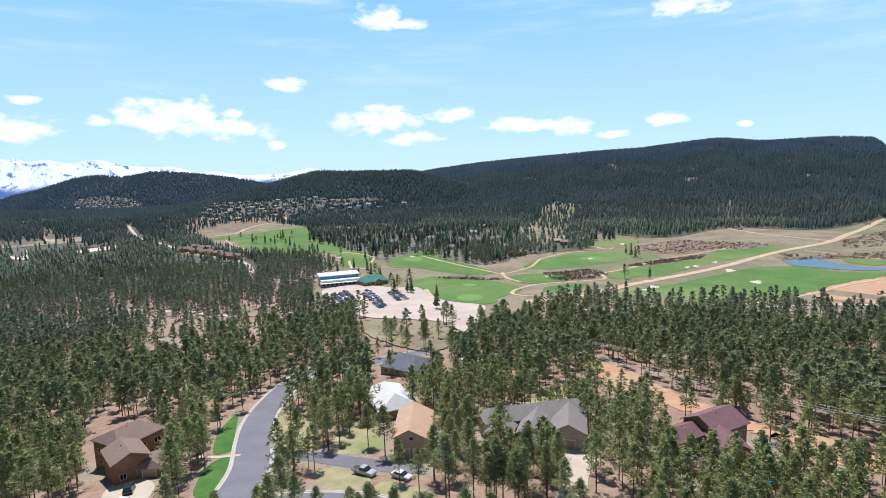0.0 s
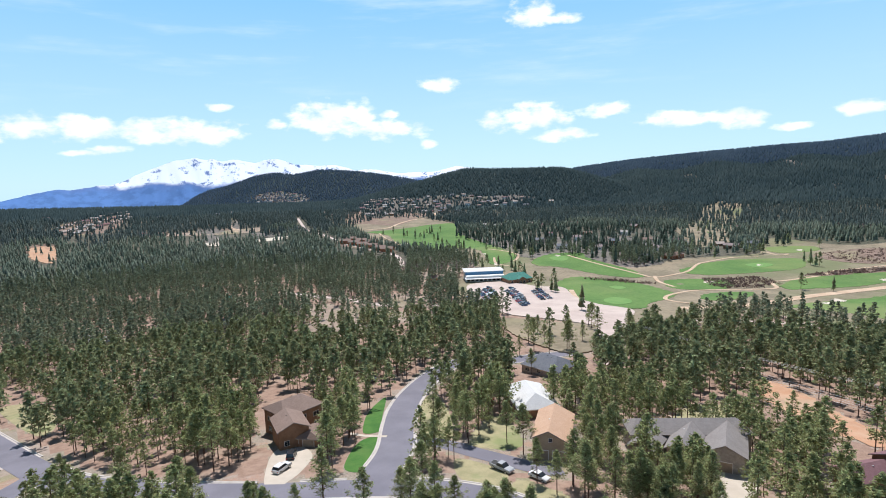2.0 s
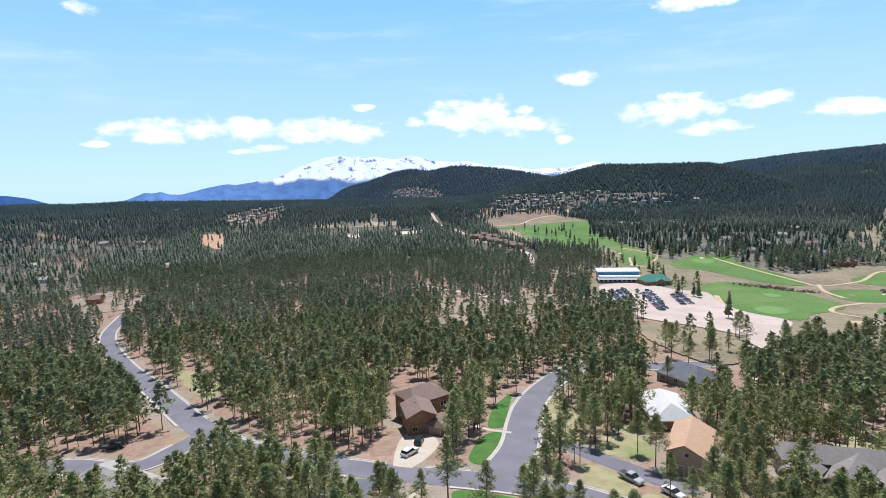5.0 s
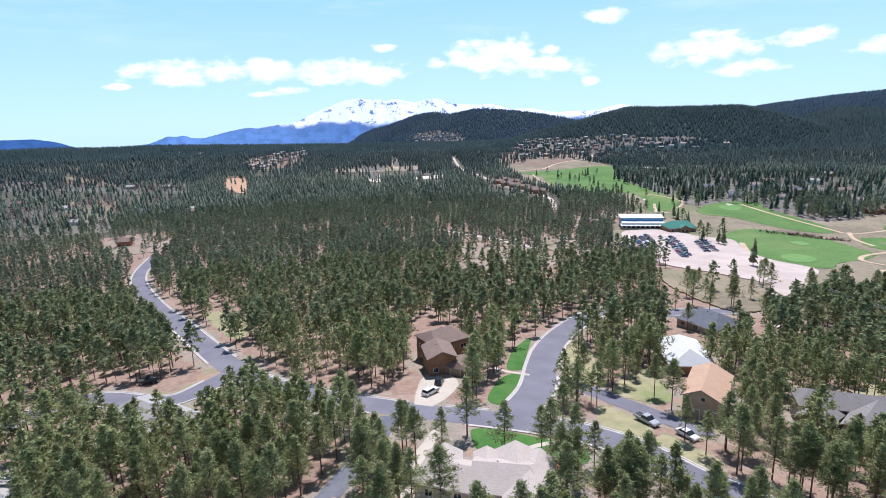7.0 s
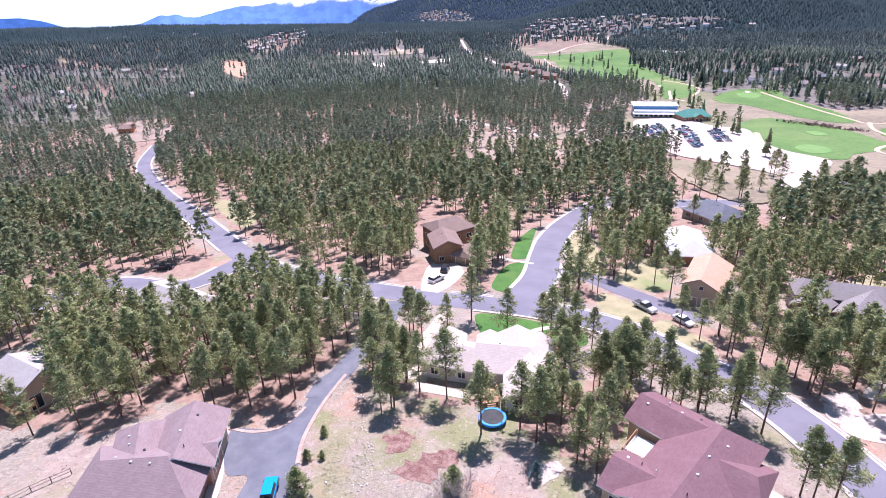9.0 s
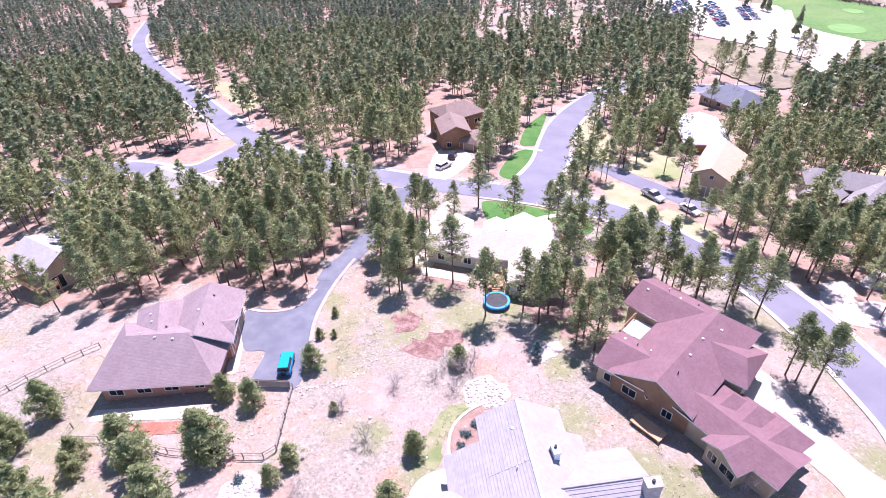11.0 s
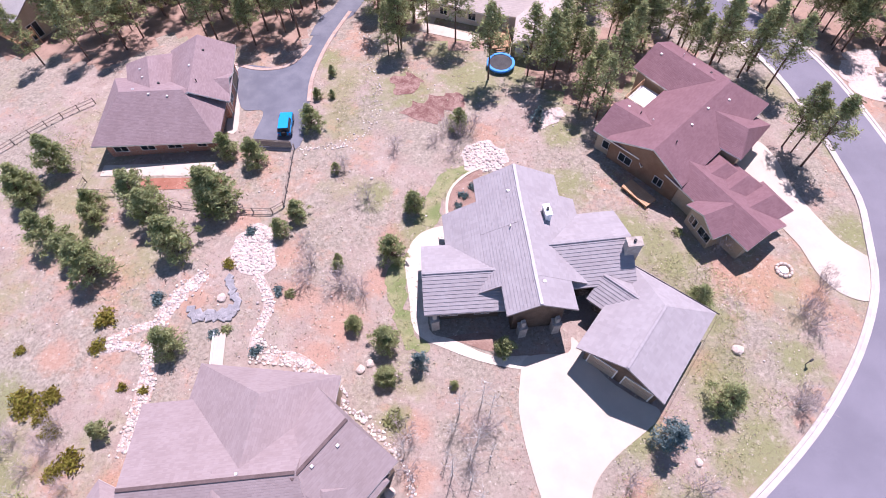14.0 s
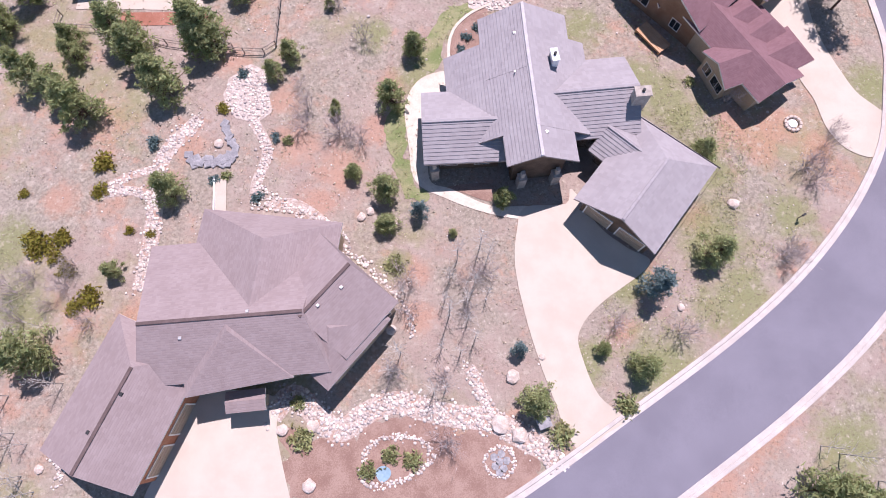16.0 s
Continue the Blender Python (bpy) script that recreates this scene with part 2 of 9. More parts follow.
def ground_material():
    """Forest floor and dry meadow: pink granite soil, straw grass, needle litter, patches of green."""
    m = bpy.data.materials.new("dry_ground")
    m.use_nodes = True
    n = Nodes(m.node_tree)
    p = n.add("ShaderNodeNewGeometry").outputs["Position"]
    soil = n.mix(n.ramp(n.noise(p, 0.35, 6, 0.65), 0.35, 0.65), (0.31, 0.235, 0.20), (0.36, 0.295, 0.25))
    straw = n.mix(n.ramp(n.noise(p, 2.6, 5, 0.7), 0.35, 0.65), (0.22, 0.19, 0.15), (0.35, 0.305, 0.25))
    col = n.mix(n.ramp(n.noise(p, 0.07, 6, 0.68), 0.40, 0.58), soil, straw)
    col = n.mix(n.math("MULTIPLY", n.ramp(n.noise(p, 0.055, 7, 0.78), 0.50, 0.66), 0.85), col, (0.40, 0.235, 0.165))
    col = n.mix(n.math("MULTIPLY", n.ramp(n.noise(p, 0.24, 6, 0.75), 0.56, 0.70), 0.7), col, (0.43, 0.26, 0.185))
    col = n.mix(n.math("MULTIPLY", n.ramp(n.noise(n.add("ShaderNodeVectorMath", (p, (71.0, 13.0, 5.0)), operation="ADD").outputs[0], 0.06, 6, 0.7), 0.50, 0.64), 0.65), col, (0.24, 0.235, 0.115))
    flat = n.add("ShaderNodeVectorMath", (p, (1.0, 1.0, 0.0)), operation="MULTIPLY").outputs[0]
    rough_edge = n.math("MULTIPLY_ADD", n.noise(p, 0.45, 7, 0.75), 2.4, -1.2)
    for zones, tint, most in ((ORANGE, (0.41, 0.235, 0.165), 0.66), (GREENISH, (0.215, 0.225, 0.105), 0.85)):
        best = None
        for (zx, zy), zr in zones:
            away = n.add("ShaderNodeVectorMath", (flat, (zx, zy, 0.0)), operation="DISTANCE").outputs["Value"]
            near_ = n.math("MULTIPLY_ADD", away, -1.0 / zr, 1.2)
            best = near_ if best is None else n.math("MAXIMUM", best, near_)
        col = n.mix(n.math("MULTIPLY", n.ramp(n.math("ADD", best, rough_edge), 0.0, 0.9), most), col, tint)
    tuft = n.ramp(n.noise(p, 3.2, 6, 0.8), 0.50, 0.66)
    thick = n.ramp(n.noise(p, 0.22, 4, 0.6), 0.30, 0.65)
    col = n.mix(n.math("MULTIPLY", tuft, n.math("MULTIPLY_ADD", thick, 0.6, 0.25)), col, (0.135, 0.105, 0.075))
    col = n.mix(n.math("MULTIPLY", n.ramp(n.noise(p, 1.1, 5, 0.75), 0.54, 0.66), 0.5), col, (0.46, 0.40, 0.33))
    peb = n.add("ShaderNodeTexVoronoi", {"Vector": p, "Scale": 2.2}).outputs["Distance"]
    col = n.mix(n.math("MULTIPLY", n.ramp(peb, 0.16, 0.08), n.ramp(n.noise(p, 0.4, 3), 0.48, 0.60)), col, (0.60, 0.52, 0.46))
    bump = n.add("ShaderNodeBump", {"Height": n.noise(p, 4.0, 6, 0.75), "Strength": 0.7, "Distance": 0.12}).outputs[0]
    s = n.add("ShaderNodeBsdfPrincipled", {"Base Color": col, "Roughness": 0.97, "Specular IOR Level": 0.1, "Normal": bump}).outputs[0]
    n.tree.links.new(s, n.add("ShaderNodeOutputMaterial").inputs[0])
    return m


M["ground"] = ground_material()
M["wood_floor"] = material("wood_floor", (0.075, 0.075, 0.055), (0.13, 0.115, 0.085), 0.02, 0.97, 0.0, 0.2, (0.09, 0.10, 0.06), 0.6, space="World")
# ground beyond 1500 m: shade between trees and haze painted into its colour
M["forest_shade_floor"] = material("forest_shade_floor", (0.027, 0.05, 0.052), (0.038, 0.062, 0.062), 0.02, 0.97, 0.0, 0.15, (0.05, 0.068, 0.062), 0.5, space="World")

# ------------------------------------------------------------------ land
# -- land
NEAR = [(0, 0.0), (45, 0.0), (75, -2.0), (110, -6.0), (160, -12.5), (250, -23.0), (400, -38.0), (520, -46.0), (650, -50.0), (1000, -50.0), (6000, -50.0)]
PLAIN = [(-30.31, -1.46), (-28.2, -1.69), (-24.64, -1.62), (-18.08, -1.89), (-10.71, -2.17), (-4.85, -2.33), (3.0, -2.48), (11.6, -2.61), (20.03, -2.84), (30.45, -3.16), (37.41, -3.78), (43.57, -4.7)]
KNOLL = [(9.88, -2.55), (13.33, -1.64), (16.73, -0.84), (19.22, -0.2), (21.13, 0.23), (23.27, 0.04), (26.91, 0.02), (30.39, -0.0), (32.56, -0.55), (35.12, -1.39), (37.35, -2.04), (39.5, -2.66), (42.35, -3.3), (45.03, -4.08)]
RIDGE = [(25.31, -1.27), (28.73, -0.59), (32.17, -0.02), (37.88, 0.59), (43.49, 0.96), (48.89, 1.26), (52.52, 1.38), (56.46, 1.73), (58.81, 1.97), (59.95, 1.96), (62.84, 1.52), (65.76, 1.6), (68.12, 1.61), (71.36, 1.33)]
HILLS = [(-4.6, -1.09), (-2.43, -0.75), (0.4, 0.26), (2.7, 0.52), (3.94, 0.14), (6.2, 0.67), (7.8, 0.57), (9.91, 0.4), (13.56, -0.19), (16.61, -0.84), (19.77, -1.51), (25.25, -2.39), (29.76, -3.24)]
PLAIN_R, KNOLL_R, RIDGE_R, HILLS_R = 1900.0, 1880.0, 2700.0, 3300.0


def table(rows, v):
    """Smooth reading of a table of (v, value)."""
    if v <= rows[0][0]:
        return rows[0][1]
    for (a, p), (b, q) in zip(rows, rows[1:]):
        if v <= b:
            s = (v - a) / (b - a)
            return p + (q - p) * s
    return rows[-1][1]


def step(a, b, v):
    s = min(1.0, max(0.0, (v - a) / (b - a)))
    return s * s * (3 - 2 * s)


def soft(rows, v, w):
    return (table(rows, v - w) + 2 * table(rows, v) + table(rows, v + w)) / 4


def crest(rows, az, r, top_r, foot, back, base):
    """A long hill whose crest stands at the given elevation angles, rising from foot and falling behind."""
    top = 57.0 + top_r * math.tan(math.radians(soft(rows, az, 0.8)))
    if top <= base:
        return base
    edge = step(rows[0][0] - 4, rows[0][0] + 1, az) * (1 - step(rows[-1][0] - 1, rows[-1][0] + 4, az))
    f = step(foot, top_r, r) ** 0.85 if r < top_r else 1 - step(top_r, back, r)
    fold = 1 - 0.16 * f * (1 - f) * 4 * (0.5 + 0.5 * math.sin(az * 0.9 + r * 0.004))
    return base + (top - base) * f * edge * fold


def terrain(x, y):
    r = math.hypot(x, y)
    a = math.degrees(math.atan2(x, y))
    if abs(a) > 110:
        z = -0.02 * r * step(40, 300, r) if r < 900 else -18.0
    else:
        z = soft(NEAR, r, 12 + 0.06 * r)
        z *= 1 - step(90, 110, abs(a)) * 0.5
    z += step(320, 800, r) * 2.5 * math.sin(x * 0.011 + 1) * math.sin(y * 0.009)
    if r > 900:
        p = 57.0 + PLAIN_R * math.tan(math.radians(soft(PLAIN, a, 1.5) - 0.12))
        z += (p - z) * step(900, PLAIN_R, r)
        if r > PLAIN_R:
            z -= (r - PLAIN_R) * 0.075
        base = z
        z = max(z, crest(KNOLL, a, r, KNOLL_R, 1480, 2500, base))
        z = max(z, crest(RIDGE, a, r, RIDGE_R, 1050 + 450 * (1 - step(25, 45, a)), 3600, base))
        z = max(z, crest(HILLS, a, r, HILLS_R, 2600, 4200, base))
    return z


# -- end land

STEP = 0.5
angles = [a * STEP for a in range(int(-62 / STEP), int(86 / STEP) + 1)] + [90 + 4 * i for i in range(53)]
radii = [2.5 * i for i in range(1, 68)] + [170 + 5 * i for i in range(1, 47)]
while radii[-1] < 4990:
    radii.append(radii[-1] * 1.022)


def grid_mesh(name, rings, columns, close):
    """One sheet from rows of points."""
    me = bpy.data.meshes.new(name)
    nr, nc = len(rings), columns
    v = [p for ring in rings for p in ring]
    f = [(i * nc + j, i * nc + (j + 1) % nc, (i + 1) * nc + (j + 1) % nc, (i + 1) * nc + j) for i in range(nr - 1) for j in range(nc if close else nc - 1)]
    me.from_pydata(v, [], f)
    return me


def land_point(a, r):
    x, y = r * math.sin(radians(a)), r * math.cos(radians(a))
    return (x, y, terrain(x, y))


rings = [[land_point(a, r) for a in angles] for r in radii]
me = grid_mesh("ground", rings, len(angles), True)
bm = bmesh.new()
bm.from_mesh(me)
bm.verts.ensure_lookup_table()
bm.faces.new([bm.verts[i] for i in range(len(angles))])
bmesh.ops.recalc_face_normals(bm, faces=bm.faces)
if sum(f.normal.z for f in bm.faces) < 0:
    bmesh.ops.reverse_faces(bm, faces=bm.faces)
for f in bm.faces:
    f.smooth = True
bm.to_mesh(me)
bm.free()
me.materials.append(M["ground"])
me.materials.append(M["forest_shade_floor"])
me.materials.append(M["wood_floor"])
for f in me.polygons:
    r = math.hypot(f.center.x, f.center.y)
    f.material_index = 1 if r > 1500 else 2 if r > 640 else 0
tagged(new("ground", me), "pink granite soil with straw-coloured grass and needle litter", "ground", kind="structure")


# ------------------------------------------------------------------ building helpers
def part(name, bm, mat, parent=None, label="", smooth=False):
    """Links a bmesh as one mesh object, under a thing or a part."""
    me = bpy.data.meshes.new(name)
    if smooth:
        for f in bm.faces:
            f.smooth = True
    bm.to_mesh(me)
    bm.free()
    for m in (mat if isinstance(mat, (list, tuple)) else [mat]):
        me.materials.append(m)
    ob = new(name, me)
    if parent:
        ob.parent = parent
    if label:
        ob["label"] = label
    return ob


def thing(name, x, y, turn=0.0, z=None):
    """An empty at a thing's base."""
    e = new(name)
    e.empty_display_size = 0.2
    e.matrix_basis = pose(x, y, terrain(x, y) if z is None else z, 0, 0, turn)
    return e


def box(bm, x0, y0, z0, x1, y1, z1, bevel=0.0, m=None):
    """Adds a box to a bmesh."""
    g = bmesh.ops.create_cube(bm, size=1.0)["verts"]
    bmesh.ops.transform(bm, matrix=(m or Matrix()) @ Matrix.Translation(((x0 + x1) / 2, (y0 + y1) / 2, (z0 + z1) / 2)) @ Matrix.Diagonal((abs(x1 - x0), abs(y1 - y0), abs(z1 - z0), 1)), verts=g)
    if bevel:
        es = list({e for v in g for e in v.link_edges})
        bmesh.ops.bevel(bm, geom=es, offset=bevel, segments=1, affect="EDGES")
    return g


def boxes(*rows, bevel=0.0):
    bm = bmesh.new()
    for r in rows:
        box(bm, *r, bevel=bevel)
    return bm


def tube(bm, a, b, ra, rb=None, n=8):
    """Adds a tapered round bar from a to b."""
    a, b = Vector(a), Vector(b)
    g = bmesh.ops.create_cone(bm, cap_ends=True, segments=n, radius1=ra, radius2=ra if rb is None else rb, depth=(b - a).length)["verts"]
    q = (b - a).to_track_quat("Z", "Y").to_matrix().to_4x4()
    bmesh.ops.transform(bm, matrix=Matrix.Translation((a + b) / 2) @ q, verts=g)
    return g


def spline(pts, close=False, per=6):
    """A smooth line through the points."""
    n, out = len(pts), []
    for i in range(n if close else n - 1):
        p = [pts[(i + k) % n] if close else pts[min(n - 1, max(0, i + k))] for k in (-1, 0, 1, 2)]
        for s in range(per):
            t = s / per
            out.append(tuple(0.5 * (2 * p[1][k] + (p[2][k] - p[0][k]) * t + (2 * p[0][k] - 5 * p[1][k] + 4 * p[2][k] - p[3][k]) * t * t
                                    + (3 * p[1][k] - p[0][k] - 3 * p[2][k] + p[3][k]) * t ** 3) for k in (0, 1)))
    return out if close else out + [tuple(pts[-1][:2])]


def inside(poly, x, y):
    hit, j = False, len(poly) - 1
    for i in range(len(poly)):
        (xi, yi), (xj, yj) = poly[i], poly[j]
        if (yi > y) != (yj > y) and x < (xj - xi) * (y - yi) / (yj - yi) + xi:
            hit = not hit
        j = i
    return hit


PAVED = []      # outlines of hard surfaces
CLEAR = []      # outlines in which no wild tree stands
LINES = []      # (line, half width) that stay free of trees


def patch(name, pts, mat, lift=0.05, label="", round_=True, clear=True, cells=14, category="", ragged=0.0):
    """A sheet laid on the land inside an outline."""
    out = spline(pts, True, 5) if round_ else list(pts)
    if ragged:
        out = [(x + ragged * noise.noise(Vector((x * 0.7, y * 0.7, 1))), y + ragged * noise.noise(Vector((x * 0.7, y * 0.7, 9)))) for x, y in (spline(out, True, 3))]
    if clear:
        CLEAR.append(out)
    if mat in (M["concrete"], M["asphalt"], M["asphalt_dark"]):
        PAVED.append(out)
    bm = bmesh.new()
    bm.faces.new([bm.verts.new((x, y, 0)) for x, y in out])
    xs, ys = [p[0] for p in out], [p[1] for p in out]
    size = max(max(xs) - min(xs), max(ys) - min(ys)) / cells
    size = max(size, 1.2)
    for axis, lo, hi in ((0, min(xs), max(xs)), (1, min(ys), max(ys))):
        v = lo + size
        while v < hi:
            co, no = [0, 0, 0], [0, 0, 0]
            co[axis], no[axis] = v, 1
            bmesh.ops.bisect_plane(bm, geom=bm.verts[:] + bm.edges[:] + bm.faces[:], plane_co=co, plane_no=no)
            v += size
    bmesh.ops.triangulate(bm, faces=[f for f in bm.faces if len(f.verts) > 4])
    for v in bm.verts:
        v.co.z = terrain(v.co.x, v.co.y) + lift
    bmesh.ops.recalc_face_normals(bm, faces=bm.faces)
    if sum(f.normal.z for f in bm.faces) < 0:
        bmesh.ops.reverse_faces(bm, faces=bm.faces)
    if lift > 0.15:
        rim = bmesh.ops.extrude_edge_only(bm, edges=[e for e in bm.edges if e.is_boundary])["geom"]
        for v in rim:
            if isinstance(v, bmesh.types.BMVert):
                v.co.z -= lift + 0.5
    return tagged(part(name, bm, mat, smooth=lift <= 0.15), label, category, kind="structure")


def even(line, gap):
    """The line again, in even steps."""
    out, left = [line[0]], gap
    for a, b in zip(line, line[1:]):
        d = math.hypot(b[0] - a[0], b[1] - a[1])
        p = left
        while p <= d and d > 0:
            out.append((a[0] + (b[0] - a[0]) * p / d, a[1] + (b[1] - a[1]) * p / d))
            p += gap
        left = p - d
    return out


def ribbon(name, pts, profile, mat, gap=2.5, label="", free=None, parent=None, ready=False, category=""):
    """A strip along a line; profile: (offset to the right, height over the land)."""
    line = pts if ready else even(spline(pts, False, 8), gap)
    if profile[0][1] > 0.15 and not ready:
        profile = [(profile[0][0] - 0.05, -0.4), *profile, (profile[-1][0] + 0.05, -0.4)]
    if free:
        LINES.append((line, free))
    bm, prev = bmesh.new(), None
    for i, p in enumerate(line):
        a, b = line[max(0, i - 1)], line[min(len(line) - 1, i + 1)]
        d = math.hypot(b[0] - a[0], b[1] - a[1]) or 1
        nx, ny = (b[1] - a[1]) / d, -(b[0] - a[0]) / d
        row = []
        for o, h in profile:
            x, y = p[0] + nx * o, p[1] + ny * o
            row.append(bm.verts.new((x, y, terrain(x, y) + h)))
        if prev:
            for j in range(len(row) - 1):
                bm.faces.new((prev[j], prev[j + 1], row[j + 1], row[j]))
        prev = row
    bmesh.ops.recalc_face_normals(bm, faces=bm.faces)
    if sum(f.normal.z for f in bm.faces) < 0:
        bmesh.ops.reverse_faces(bm, faces=bm.faces)
    ob = part(name, bm, mat, parent)
    return tagged(ob, label, category, kind="structure")


def street(name, pts, width, label, kerbs=True, mat=None, gap=2.5, skip=()):
    """An asphalt carriageway with pale concrete kerbs and gutters; skip: places where a kerb is open."""
    w = width / 2
    line = even(spline(pts, False, 8), gap)
    ob = ribbon(name, line, [(-w + i * width / 8, 0.05 + 0.06 * (1 - abs(i - 4) / 4)) for i in range(9)], mat or M["asphalt"], label=label, free=w + 2.5, ready=True, category="road")
    if kerbs:
        for s in (-1, 1):
            run = []
            runs = [run]
            for i, p in enumerate(line):
                a, b = line[max(0, i - 1)], line[min(len(line) - 1, i + 1)]
                d = math.hypot(b[0] - a[0], b[1] - a[1]) or 1
                q = (p[0] + (b[1] - a[1]) / d * s * w, p[1] - (b[0] - a[0]) / d * s * w)
                if any(math.hypot(q[0] - x, q[1] - y) < r for x, y, r in skip):
                    run = []
                    runs.append(run)
                else:
                    run.append(p)
            for run in runs:
                if len(run) > 2:
                    ribbon("kerb", run, [(s * (w - 0.02), 0.03), (s * (w + 0.02), 0.075), (s * (w + 0.52), 0.06), (s * (w + 0.60), 0.17), (s * (w + 0.87), 0.19), (s * (w + 0.96), 0.17), (s * (w + 0.98), -0.1)],
                           M["kerb"], label="pale concrete kerb and gutter along the street", ready=True, category="kerb")
    return ob


# ------------------------------------------------------------------ streets, drives and yards
MAIN = [(-209.8, 448.9), (-190.7, 384.3), (-166.8, 333.1), (-127.8, 267.2), (-100.1, 226.3), (-78.6, 192.6), (-62.1, 166.8), (-48.9, 148.2), (-36.4, 135.8), (-23.7, 126.4), (-12.7, 120.1), (0.1, 113.6), (11.4, 109.2), (21.9, 104.9), (31.6, 99.7), (39.5, 92.2), (44.9, 82.0), (49.9, 76.0)] + [(53.7, 66.1), (55.4, 55.4), (56.1, 46.0)] + [(56.1, 39.7)] + [(54.6, 33.5), (52.4, 26.4), (48.5, 19.9), (43.5, 13.8), (37.9, 8.3), (31.1, 2.9), (24.8, -1.5), (19.1, -5.3), (13.2, -9.3), (5.0, -14.3), (-5.2, -19.3)]
BRANCH = [(17.9, 106.8), (27.3, 123.7), (33.3, 143.1), (38.5, 158.0), (47.4, 175.4), (61.1, 195.4), (75.7, 209.8)] + [(79.5, 202.3), (93.7, 201.3), (108.7, 205.1), (126.8, 206.8), (150.6, 223.8), (182.9, 256.6)]
SIDE = [(-53.6, 156.1), (-57.7, 145.7), (-62.8, 136.1), (-71.6, 135.6), (-87.3, 142.8), (-98.1, 139.8), (-104.9, 127.6), (-114.3, 118.1)]
GAPS = [(*(23.5, 112.8), 7.5), (*(-57.8, 158.5), 9.0), (*(-7.6, 113.0), 3.0), (*(3.7, 106.7), 4.0), (*(0.2, 117.1), 4.0)]
street("main_road", MAIN, 7.8, "grey asphalt street winding between pines", skip=GAPS)
street("branch_road", BRANCH, 8.2, "grey asphalt street with a bend", skip=[(*(17.9, 106.8), 10.0), (*(38.0, 138.7), 3.5)])
street("side_road", SIDE, 8.0, "pale asphalt side street under pines", skip=[(*(-53.6, 156.1), 9.0)])
patch("driveway", [(8.2, 20.2), (12.5, 20.6), (13.3, 22.3), (15.9, 18.1), (18.7, 15.7), (20.9, 13.9), (15.4, 9.7), (13.1, 6.8), (13.4, 4.0), (14.7, 0.7), (17.0, -1.5), (14.9, -3.0), (12.8, -4.7), (11.2, -2.4), (10.5, -0.3), (9.2, 3.4), (7.8, 8.5), (6.9, 13.8), (7.2, 17.5)], M["concrete"], 0.07, "pale concrete driveway curving up to a garage", category="driveway")
patch("walkway", [(0.1, 36.8), (-3.2, 35.9), (-4.9, 32.6), (-4.4, 27.4), (-3.6, 23.2), (-0.2, 21.2), (4.0, 19.6), (8.2, 18.9), (8.7, 20.3), (4.6, 20.4), (0.4, 22.3), (-2.1, 23.5), (-2.1, 28.7), (-1.9, 33.0), (0.1, 34.0)], M["flagstone"], 0.06, "pale flagstone walk round the grey house", category="walkway")
patch("grass_strip", [(0.3, 46.0), (4.5, 46.4), (4.6, 45.6), (2.0, 44.6), (-0.2, 41.6), (-0.6, 37.4), (-3.1, 37.1), (-3.7, 38.5), (-2.4, 42.0)], M["sparse_grass"], 0.035, "sparse green grass beside the planting bed", category="grass", clear=False, ragged=0.9)
patch("grass_strip", [(-6.9, 30.5), (-5.2, 32.6), (-4.6, 27.4), (-3.9, 23.2), (-2.1, 21.4), (-4.4, 21.3), (-6.0, 25.0)], M["sparse_grass"], 0.035, "sparse green grass beside the stone walk", category="grass", clear=False, ragged=0.9)
patch("planter", [(-0.6, 22.5), (4.4, 23.0), (4.6, 20.9), (1.2, 22.0)], M["mulch"], 0.045, "bare soil bed before the porch", category="planter", clear=False)
patch("stone_pad", [(13.5, 55.6), (16.1, 56.7), (16.4, 55.0), (13.5, 52.8), (12.8, 53.3)], M["gravel_bed"], 0.05, "small pale gravel pad among the pines", category="paving", clear=False, ragged=0.5)
ribbon("bed_edging", [(4.9, 46.0), (2.8, 44.9), (0.9, 43.0), (0.1, 40.9), (0.0, 38.6)], [(-0.2, 0.03), (-0.16, 0.16), (0.16, 0.16), (0.2, 0.03)], M["flagstone"], 0.8, "pale stone edging of the planting bed", category="edging")
patch("driveway", [(-25.6, 0.4), (-22.0, 1.2), (-16.9, 0.4), (-16.7, -2.5), (-15.9, -5.6), (-14.9, -8.7), (-13.2, -13.4), (-28.8, -13.4), (-28.7, -8.6), (-27.3, -5.6), (-27.1, -2.5)], M["concrete"], 0.07, "pale concrete garage apron", category="driveway")
patch("driveway", [(37.2, 46.2), (41.6, 50.4), (43.3, 47.6), (43.6, 43.9), (44.3, 40.5), (45.5, 37.2), (46.8, 34.4), (48.8, 32.4), (49.9, 31.0), (47.6, 26.5), (44.4, 27.0), (42.4, 29.6), (41.6, 33.3), (40.6, 35.6), (39.0, 39.8)], M["concrete"], 0.07, "pale concrete driveway beside the red-roofed house", category="driveway")
patch("driveway", [(-31.2, 67.7), (-24.9, 67.4), (-21.5, 71.5), (-19.8, 79.4), (-17.4, 79.5), (-16.8, 77.8), (-18.6, 69.8), (-19.4, 63.0), (-19.2, 55.6), (-20.1, 49.9), (-26.0, 51.1), (-25.7, 57.4), (-29.1, 58.6)], M["asphalt_dark"], 0.06, "blue-grey asphalt turning court with a parked car", category="driveway")
